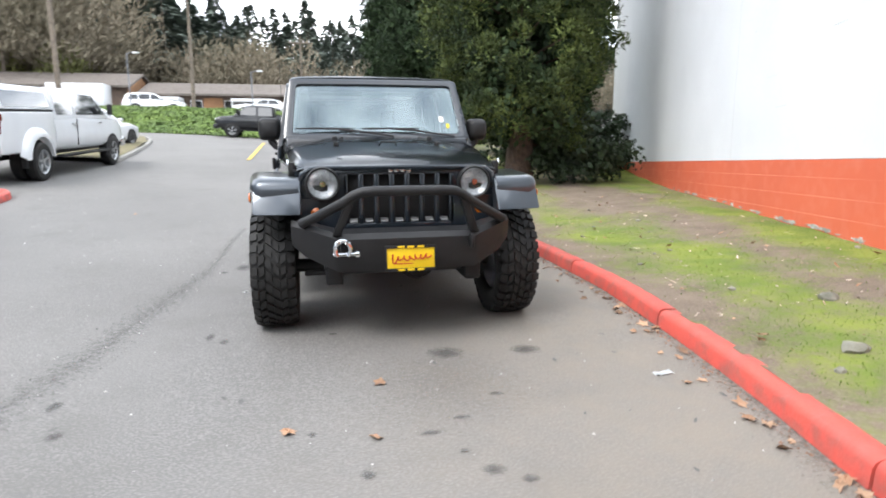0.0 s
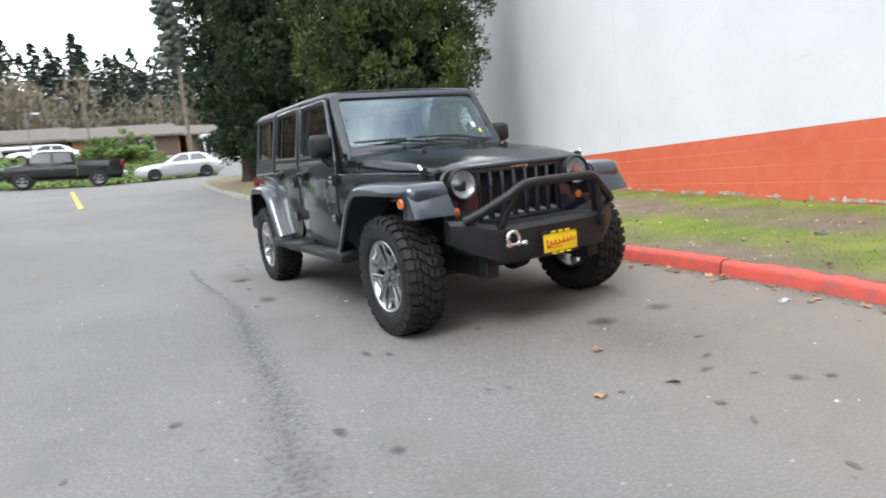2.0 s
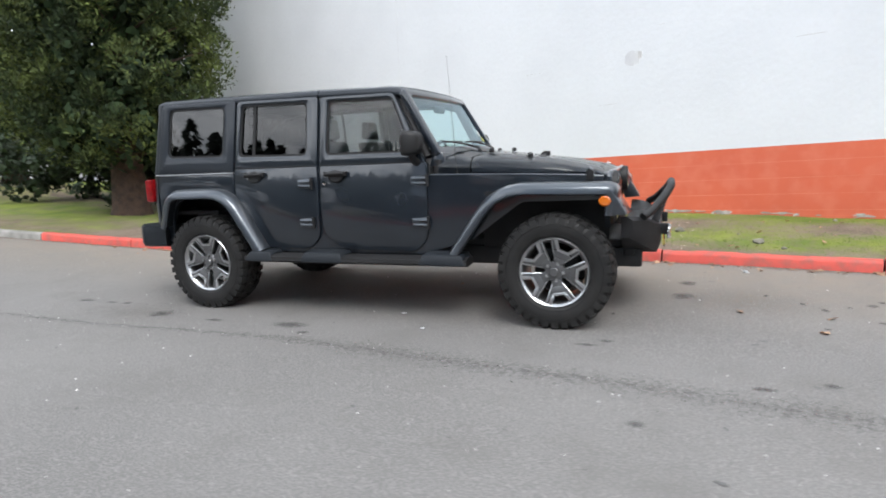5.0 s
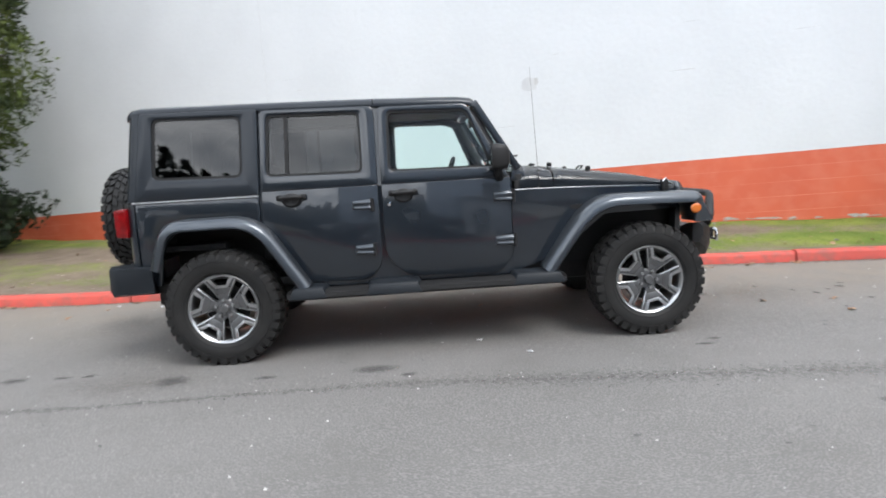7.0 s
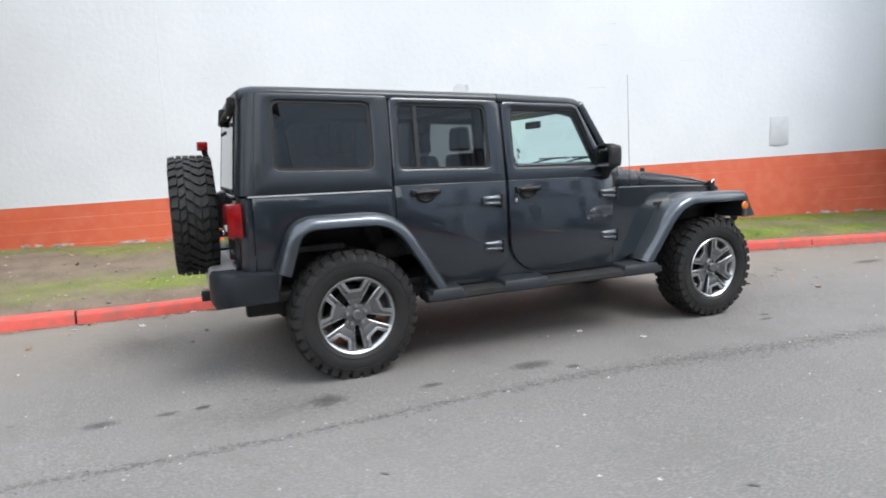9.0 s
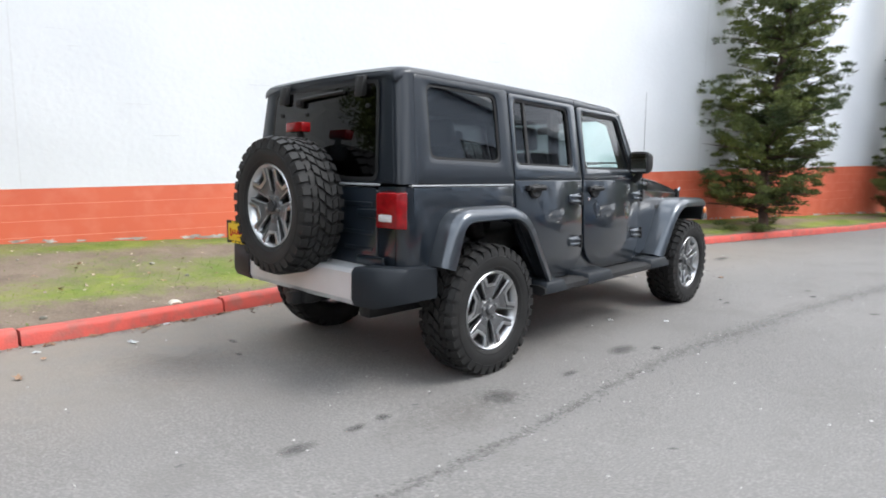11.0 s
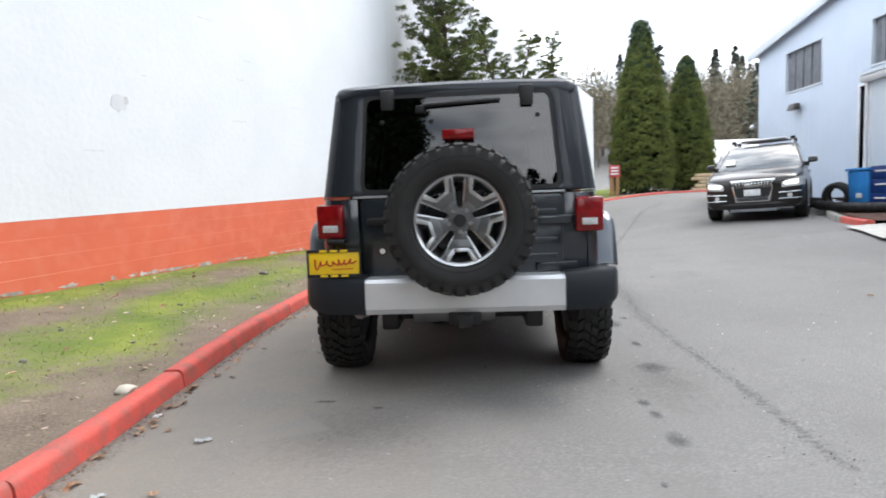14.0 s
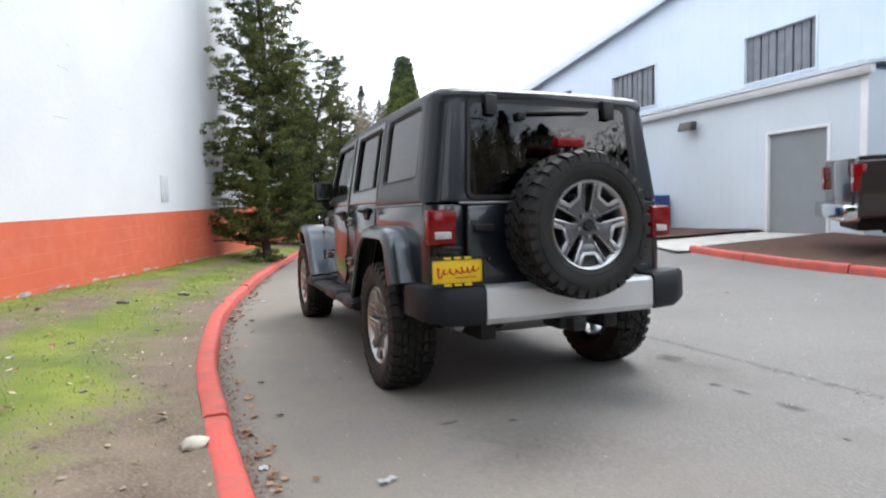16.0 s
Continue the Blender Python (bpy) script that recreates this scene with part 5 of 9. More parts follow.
bm = loft([bumper_section(x, *v) for x, v in ((-0.66, (-0.50, -0.42, 0.60, 0.745)), (-0.58, (-0.585, -0.42, 0.54, 0.735)), (-0.42, (-0.67, -0.42, 0.47, 0.69)), (-0.40, (-0.675, -0.42, 0.46, 0.68)),
                                          (0.40, (-0.675, -0.42, 0.46, 0.68)), (0.42, (-0.67, -0.42, 0.47, 0.69)), (0.58, (-0.585, -0.42, 0.54, 0.735)), (0.66, (-0.50, -0.42, 0.60, 0.745)))])
bevel_sharp(bm, 0.010, 2, 25)
bumper = part("front_bumper", bm, M["black_steel"], car, "black textured steel winch bumper", smooth_deg=25)
hoop = [(-0.60, -0.56, 0.735), (-0.52, -0.62, 0.775), (-0.36, -0.70, 0.865), (-0.305, -0.725, 0.905), (-0.26, -0.735, 0.922), (-0.20, -0.737, 0.927), (0.20, -0.737, 0.927), (0.26, -0.735, 0.922), (0.305, -0.725, 0.905), (0.36, -0.70, 0.865), (0.52, -0.62, 0.775), (0.60, -0.56, 0.735)]
part("hoop", tube(hoop, 0.028, 14), M["black_steel"], bumper, "black tubular bumper hoop", smooth_deg=60)
for s in (-1, 1):
    part("upright", hexa([(s * 0.43, -0.66, 0.67), (s * 0.38, -0.66, 0.67), (s * 0.38, -0.60, 0.67), (s * 0.43, -0.60, 0.67),
                          (s * 0.335, -0.735, 0.90), (s * 0.29, -0.735, 0.90), (s * 0.29, -0.695, 0.90), (s * 0.335, -0.695, 0.90)], 0.006), M["black_steel"], bumper)
    part("shackle_tab", box((s * 0.375 - 0.012, -0.715, 0.585), (s * 0.375 + 0.012, -0.66, 0.665), 0.006), M["black_steel"], bumper)
a = [(-0.375 + 0.042 * math.cos(t), -0.725, 0.605 + 0.048 * math.sin(t)) for t in np.linspace(-0.9, math.pi + 0.9, 16)]
sh = part("shackle", tube(a, 0.013, 8), M["chrome"], bumper, "galvanised tow shackle")
part("shackle_pin", rod((-0.43, -0.725, 0.575), (-0.30, -0.725, 0.575), 0.010, n=10), M["chrome"], sh)
part("shackle_knob", rod((-0.305, -0.725, 0.575), (-0.285, -0.725, 0.575), 0.018, n=12), M["chrome"], sh)
part("frame_horn", box((-0.48, -0.50, 0.44), (0.48, -0.42, 0.56), 0.01), M["black_steel"], car)


def dealer_plate(name, x0, x1, z0, z1, y, face):
    """A yellow paper plate in a black frame; its red script and small print are plain strokes. face: -1 looks to -y."""
    f = face
    pl = part(name, box((x0, min(y, y - f * 0.004), z0), (x1, max(y, y - f * 0.004), z1), 0.001), M["plate_yellow"], car, "yellow dealer plate with a red script stroke")
    w, h = x1 - x0, z1 - z0
    cx, cz = (x0 + x1) / 2, (z0 + z1) / 2
    pts = []
    for k in range(110):
        t = k / 109
        amp = 0.20 if t < 0.14 else 0.07 + 0.05 * math.sin(t * 13.0) ** 2
        u = (t - 0.5) * 0.80 + 0.028 * math.cos(t * 44)
        pts.append((cx - f * u * w, y + f * 0.003, cz + h * (0.02 + amp * math.sin(t * 44 + 0.8 * math.sin(t * 9)) + 0.10 * (t - 0.5))))
    part("script_stroke", tube(pts, h * 0.028, 5), M["plate_red"], pl)
    part("script_underline", box((cx - w * 0.36, min(y, y + f * 0.004), cz - h * 0.24), (cx + w * 0.05, max(y, y + f * 0.004), cz - h * 0.21)), M["plate_red"], pl)
    for a0, a1, b0, b1 in ((x0 - 0.008, x1 + 0.008, z1 - 0.012, z1 + 0.006), (x0 - 0.008, x1 + 0.008, z0 - 0.006, z0 + 0.012), (x0 - 0.008, x0 + 0.004, z0 + 0.012, z1 - 0.012), (x1 - 0.004, x1 + 0.008, z0 + 0.012, z1 - 0.012)):
        part("plate_frame", box((a0, min(y + f * 0.003, y + f * 0.007), b0), (a1, max(y + f * 0.003, y + f * 0.007), b1), 0.001), M["black_plastic"], pl)
    for zz in (z0 + 0.003, z1 - 0.003):
        for k in range(3):
            xk = cx + (k - 1) * w * 0.2
            part("print_bar", box((xk - w * 0.07, min(y + f * 0.0065, y + f * 0.009), zz - 0.006), (xk + w * 0.07, max(y + f * 0.0065, y + f * 0.009), zz + 0.006)), M["plate_yellow"], pl)
    return pl


dealer_plate("front_plate", -0.13, 0.155, 0.465, 0.605, -0.690, -1)

# ---- windscreen, cowl ----
WB, WT = Vector((0, 0.845, 1.225)), Vector((0, 1.135, 1.715))


def screen(u, v, d):
    p = WB.lerp(WT, v)
    hw = 1.005 - 0.062 * v
    nrm = Vector((0, -(WT - WB).z, (WT - WB).y)).normalized()
    bow = -0.035 * (1 - (u / 0.75) ** 2)
    return (u * hw, p.y + nrm.y * -d + bow, p.z + nrm.z * -d)


outer = rounded([(-0.745, 0.0), (0.745, 0.0), (0.735, 1.0), (-0.735, 1.0)], [0.02, 0.02, 0.05, 0.05], 5)
inner = rounded([(-0.675, 0.10), (0.675, 0.10), (0.672, 0.905), (-0.672, 0.905)], 0.05, 5)
# more points along the long sides, so that the glass can bow


def denser(o, n=6):
    out = []
    for i, p in enumerate(o):
        q = o[(i + 1) % len(o)]
        m = n if math.hypot(q[0] - p[0], q[1] - p[1]) > 0.3 else 1
        out += [(p[0] + (q[0] - p[0]) * j / m, p[1] + (q[1] - p[1]) * j / m) for j in range(m)]
    return out


fr_o, fr_i = denser(outer), denser(inner)
screen_frame = part("windscreen_frame", ring_slab(fr_o, fr_i, screen, 0.05, None, 0.006), M["paint"], car)
verts, faces = [], []
for j in range(7):
    for i in range(13):
        verts.append(screen(-0.685 + 1.37 * i / 12, 0.085 + 0.835 * j / 6, 0.018))
for j in range(6):
    for i in range(12):
        faces.append((j * 13 + i, j * 13 + i + 1, (j + 1) * 13 + i + 1, (j + 1) * 13 + i))
raw("windscreen", verts, faces, M["ws_glass"], screen_frame, "clear windscreen mirroring the sky", smooth=True)
part("cowl", hexa([(-0.73, 0.80, 1.13), (0.73, 0.80, 1.13), (0.75, 0.93, 1.13), (-0.75, 0.93, 1.13), (-0.72, 0.83, 1.232), (0.72, 0.83, 1.232), (0.735, 0.90, 1.232), (-0.735, 0.90, 1.232)], 0.01), M["paint"], car)
for x0, x1 in ((0.12, -0.42), (0.62, 0.10)):
    a0, a1 = screen(x0, 0.02, -0.02), screen(x1, 0.155, -0.012)
    wiper = part("wiper", tube([a0, Vector(a0).lerp(Vector(a1), 0.5) + Vector((0, -0.012, 0.008)), a1], 0.008, 6), M["black_plastic"], car)
    part("blade", tube([Vector(a1) + Vector((dx * 0.001, 0, 0)) for dx in (-230, 230)], 0.007, 6), M["black_plastic"], wiper)
part("sticker", slab([(0.52, 0.30), (0.56, 0.30), (0.56, 0.39), (0.52, 0.39)], lambda u, v, d: screen(u, v, 0.013 + d), 0.002), M["sticker_white"], screen_frame, "small white windscreen sticker")
part("sticker", slab([(0.575, 0.20), (0.60, 0.20), (0.60, 0.27), (0.575, 0.27)], lambda u, v, d: screen(u, v, 0.013 + d), 0.002), M["sticker_yellow"], screen_frame, "small yellow windscreen sticker")
part("rear_view_mirror", box((-0.11, 1.10, 1.555), (0.11, 1.13, 1.615), 0.015), M["black_plastic"], car)

# ---- roof ----
def roof_sections(rows):
    secs = []
    for y, hw, z in rows:
        half = [(hw + 0.004, z - 0.060), (hw + 0.006, z - 0.038), (hw - 0.004, z - 0.016), (hw - 0.030, z - 0.002), (hw - 0.09, z + 0.006), (hw * 0.5, z + 0.014)]
        top = [(-x, y, q) for x, q in half] + [(0, y, z + 0.017)] + [(x, y, q) for x, q in half[::-1]]
        low = [(hw - 0.03, y, z - 0.05), (hw - 0.09, y, z - 0.025), (0, y, z - 0.012), (-hw + 0.09, y, z - 0.025), (-hw + 0.03, y, z - 0.05)]
        secs.append(top + low)
    return secs


part("roof_panel", loft(roof_sections([(1.150, 0.684, 1.716), (1.18, 0.689, 1.728), (1.27, 0.698, 1.738), (1.845, 0.709, 1.756)])), M["hardtop"], car, "front roof panel", smooth_deg=50)
part("hardtop_roof", loft(roof_sections([(1.852, 0.709, 1.756), (2.62, 0.706, 1.768), (3.30, 0.692, 1.777), (3.44, 0.688, 1.776), (3.50, 0.679, 1.766), (3.53, 0.659, 1.745)])), M["hardtop"], car, "hard top roof", smooth_deg=50)

# ---- rear ----
rear = lambda u, v, d: (u, 3.578 - d - max(0.0, v - 1.145) * 0.092, v)
part("tailgate", slab(rounded([(-0.585, 0.60), (0.56, 0.60), (0.56, 1.125), (-0.585, 1.125)], 0.03), lambda u, v, d: (u, 3.592 - d, v), 0.045, 0.008), M["paint"], car)
for s in (-1, 1):
    part("rear_panel", slab([(s * 0.575, 0.56), (s * 0.72, 0.56), (s * 0.72, 1.13), (s * 0.575, 1.13)], lambda u, v, d: (u, 3.575 - d, v), 0.04, 0.004), M["paint"], car)
part("tailgate_trim", box((-0.60, 3.575, 1.132), (0.60, 3.598, 1.145), 0.003), M["seam_grey"], car)
outer = rounded([(-0.71, 1.147), (0.71, 1.147), (0.628, 1.755), (-0.628, 1.755)], [0.005, 0.005, 0.02, 0.02], 5)
inner = rounded([(-0.575, 1.170), (0.545, 1.170), (0.510, 1.700), (-0.530, 1.700)], 0.05, 5)
back = part("hardtop_back", ring_slab(outer, inner, rear, 0.05, None, 0.005), M["hardtop"], car)
glass_o = rounded([(-0.585, 1.158), (0.555, 1.158), (0.520, 1.712), (-0.540, 1.712)], 0.05, 5)
tg = part("rear_window", pane(glass_o, lambda u, v, d: rear(u, v, d - 0.008)), M["dark_glass"], car, "dark tinted lift-up rear window")
part("window_seal", ring_slab(glass_o, rounded([(-0.565, 1.18), (0.535, 1.18), (0.502, 1.692), (-0.522, 1.692)], 0.045, 5), lambda u, v, d: rear(u, v, d - 0.010), 0.003), M["black_plastic"], tg)
for x in (0.385, -0.40):
    bm = hexa([(x - 0.035, 3.535, 1.628), (x + 0.035, 3.535, 1.628), (x + 0.035, 3.575, 1.622), (x - 0.035, 3.575, 1.622), (x - 0.038, 3.50, 1.745), (x + 0.038, 3.50, 1.745), (x + 0.038, 3.562, 1.738), (x - 0.038, 3.562, 1.738)], 0.008)
    part("window_hinge", bm, M["black_plastic"], tg)
for x, z in ((0.42, 1.56), (0.14, 1.555), (-0.46, 1.57)):
    part("bolt", moved(lathe([(0.0, 0.012), (0.012, 0.010), (0.014, 0.0)], 12, "y"), Matrix.Translation((x, 3.578 - (z - 1.145) * 0.092 + 0.008, z))), M["black_steel"], tg)
w = part("rear_wiper", tube([(0.20, 3.556, 1.625), (0.17, 3.565, 1.642), (-0.02, 3.563, 1.652), (-0.25, 3.555, 1.662)], 0.011, 8), M["black_plastic"], tg)
part("wiper_motor", box((0.175, 3.54, 1.60), (0.225, 3.578, 1.645), 0.008), M["black_plastic"], w)
for z in (0.98, 0.72):
    part("tailgate_hinge", hexa([(-0.66, 3.59, z - 0.03), (-0.43, 3.59, z - 0.025), (-0.43, 3.612, z - 0.02), (-0.66, 3.605, z - 0.024), (-0.66, 3.59, z + 0.03), (-0.43, 3.59, z + 0.025), (-0.43, 3.612, z + 0.02), (-0.66, 3.605, z + 0.024)], 0.006), M["paint"], car)
for z in (1.03, 0.87, 0.78, 0.66):
    part("tailgate_rib", box((-0.55, 3.588, z - 0.012), (-0.30, 3.600, z + 0.012), 0.005), M["paint"], car)
part("tailgate_handle", box((0.40, 3.59, 0.98), (0.52, 3.612, 1.02), 0.008), M["black_plastic"], car)
part("tailgate_lock", moved(lathe([(0.0, 0.012), (0.016, 0.012), (0.018, 0.0)], 14, "y"), Matrix.Translation((0.44, 3.592, 0.83))), M["chrome"], car)
# spare carrier and its brake lamp
part("spare_carrier", hexa([(-0.15, 3.59, 0.90), (0.09, 3.59, 0.90), (0.06, 3.74, 0.94), (-0.12, 3.74, 0.94), (-0.15, 3.59, 1.16), (0.09, 3.59, 1.16), (0.06, 3.74, 1.12), (-0.12, 3.74, 1.12)], 0.01), M["black_steel"], car)
part("lamp_stalk", tube([(-0.02, 3.66, 1.10), (-0.02, 3.68, 1.30), (-0.015, 3.70, 1.44)], 0.02, 8), M["black_plastic"], car)
part("brake_lamp", box((-0.10, 3.68, 1.432), (0.072, 3.745, 1.488), 0.008), M["red_lens"], car, "red high brake lamp over the spare wheel")
# bumper: silver middle, charcoal ends
part("rear_bumper", loft([[(x, 3.50, 0.49), (x, 3.735, 0.49), (x, 3.752, 0.52), (x, 3.748, 0.665), (x, 3.73, 0.685), (x, 3.50, 0.685)] for x in (-0.572, 0.525)]), M["silver"], car, "silver middle section of the rear bumper", smooth_deg=30)
for s, xi in ((-1, 0.575), (1, 0.528)):
    secs = [[(s * xi, 3.44, 0.50), (s * xi, 3.745, 0.49), (s * xi, 3.762, 0.53), (s * xi, 3.758, 0.675), (s * xi, 3.74, 0.70), (s * xi, 3.44, 0.70)],
            [(s * 0.74, 3.44, 0.50), (s * 0.74, 3.735, 0.495), (s * 0.74, 3.752, 0.53), (s * 0.74, 3.748, 0.69), (s * 0.74, 3.73, 0.712), (s * 0.74, 3.44, 0.70)],
            [(s * 0.835, 3.42, 0.52), (s * 0.835, 3.69, 0.52), (s * 0.84, 3.705, 0.55), (s * 0.838, 3.70, 0.695), (s * 0.83, 3.68, 0.715), (s * 0.83, 3.42, 0.70)],
            [(s * 0.87, 3.40, 0.53), (s * 0.87, 3.63, 0.53), (s * 0.878, 3.64, 0.56), (s * 0.876, 3.635, 0.69), (s * 0.866, 3.62, 0.708), (s * 0.866, 3.40, 0.69)]]
    bm = loft(secs)
    bevel_sharp(bm, 0.008, 2, 30)
    part("bumper_end", bm, M["bumper_grey"], car, "charcoal plastic bumper end", smooth_deg=40)
dealer_plate("rear_plate", 0.545, 0.832, 0.712, 0.855, 3.745, 1)
part("plate_bracket", box((0.60, 3.58, 0.78), (0.76, 3.74, 0.83), 0.006), M["black_plastic"], car)
part("plate_lamp", box((0.64, 3.60, 0.885), (0.74, 3.70, 0.91), 0.006), M["black_plastic"], car)

part("antenna", rod((-0.735, 0.72, 1.07), (-0.745, 0.76, 1.90), 0.0022, 0.001, 6), M["black_plastic"], car)
part("antenna_base", rod((-0.735, 0.72, 1.02), (-0.735, 0.72, 1.09), 0.016, 0.010, 10), M["black_plastic"], car)

# ---- inside ----
part("dashboard", hexa([(-0.70, 0.90, 0.95), (0.70, 0.90, 0.95), (0.70, 1.16, 0.98), (-0.70, 1.16, 0.98), (-0.70, 0.90, 1.20), (0.70, 0.90, 1.20), (0.70, 1.12, 1.19), (-0.70, 1.12, 1.19)], 0.02), M["trim_grey"], car)
bm = tube([(0.38 + 0.18 * math.cos(a), 1.30 - 0.06 * math.sin(a), 1.16 + 0.17 * math.sin(a)) for a in np.linspace(0, 2 * math.pi, 28, endpoint=False)], 0.016, 8, closed=True)
steer = part("steering_wheel", bm, M["black_plastic"], car)
part("steering_hub", hexa([(0.30, 1.25, 1.12), (0.46, 1.25, 1.12), (0.46, 1.30, 1.12), (0.30, 1.30, 1.12), (0.22, 1.27, 1.19), (0.54, 1.27, 1.19), (0.54, 1.31, 1.19), (0.22, 1.31, 1.19)], 0.01), M["black_plastic"], steer)
part("steering_column", rod((0.38, 1.28, 1.15), (0.38, 1.05, 1.06), 0.03, n=10), M["black_plastic"], steer)


def car_seat(x, y, wide, name, heads):
    hw = wide / 2
    bm = hexa([(x - hw, y - 0.25, 0.70), (x + hw, y - 0.25, 0.70), (x + hw, y + 0.25, 0.66), (x - hw, y + 0.25, 0.66), (x - hw, y - 0.27, 0.86), (x + hw, y - 0.27, 0.86), (x + hw, y + 0.22, 0.81), (x - hw, y + 0.22, 0.81)], 0.04, 3)
    hexa([(x - hw, y + 0.16, 0.78), (x + hw, y + 0.16, 0.78), (x + hw, y + 0.29, 0.78), (x - hw, y + 0.29, 0.78), (x - hw * 0.85, y + 0.30, 1.36), (x + hw * 0.85, y + 0.30, 1.36), (x + hw * 0.85, y + 0.40, 1.36), (x - hw * 0.85, y + 0.40, 1.36)], 0.04, 3, bm)
    seat = part(name, bm, M["seat_cloth"], car)
    for hx in heads:
        part("head_restraint", hexa([(hx - 0.12, y + 0.31, 1.38), (hx + 0.12, y + 0.31, 1.38), (hx + 0.12, y + 0.40, 1.38), (hx - 0.12, y + 0.40, 1.38), (hx - 0.10, y + 0.32, 1.55), (hx + 0.10, y + 0.32, 1.55), (hx + 0.10, y + 0.40, 1.55), (hx - 0.10, y + 0.40, 1.55)], 0.03, 3), M["seat_cloth"], seat)
    return seat


car_seat(0.37, 1.62, 0.50, "front_seat", (0.37,))
car_seat(-0.37, 1.62, 0.50, "front_seat", (-0.37,))
car_seat(0.0, 2.48, 1.20, "rear_seat", (-0.33, 0.33))
for s in (-1, 1):
    part("roll_bar", tube([(s * 0.69, 0.96, 1.20), (s * 0.64, 1.16, 1.62), (s * 0.59, 1.32, 1.675), (s * 0.59, 1.95, 1.69), (s * 0.59, 3.10, 1.68), (s * 0.60, 3.35, 1.50), (s * 0.62, 3.45, 0.95)], 0.038, 10), M["seat_cloth"], car)
    part("roll_bar", tube([(s * 0.60, 1.95, 1.68), (s * 0.64, 1.95, 1.2), (s * 0.66, 1.95, 0.6)], 0.04, 10), M["seat_cloth"], car)
for y in (1.95, 3.10):
    part("roll_bar", tube([(-0.59, y, 1.68), (0.59, y, 1.68)], 0.035, 10), M["seat_cloth"], car)
part("headliner", box((-0.60, 1.20, 1.685), (0.60, 3.42, 1.70)), M["trim_grey"], car)
part("cargo_floor", box((-0.70, 2.95, 0.78), (0.70, 3.50, 0.82), 0.01), M["seat_cloth"], car)


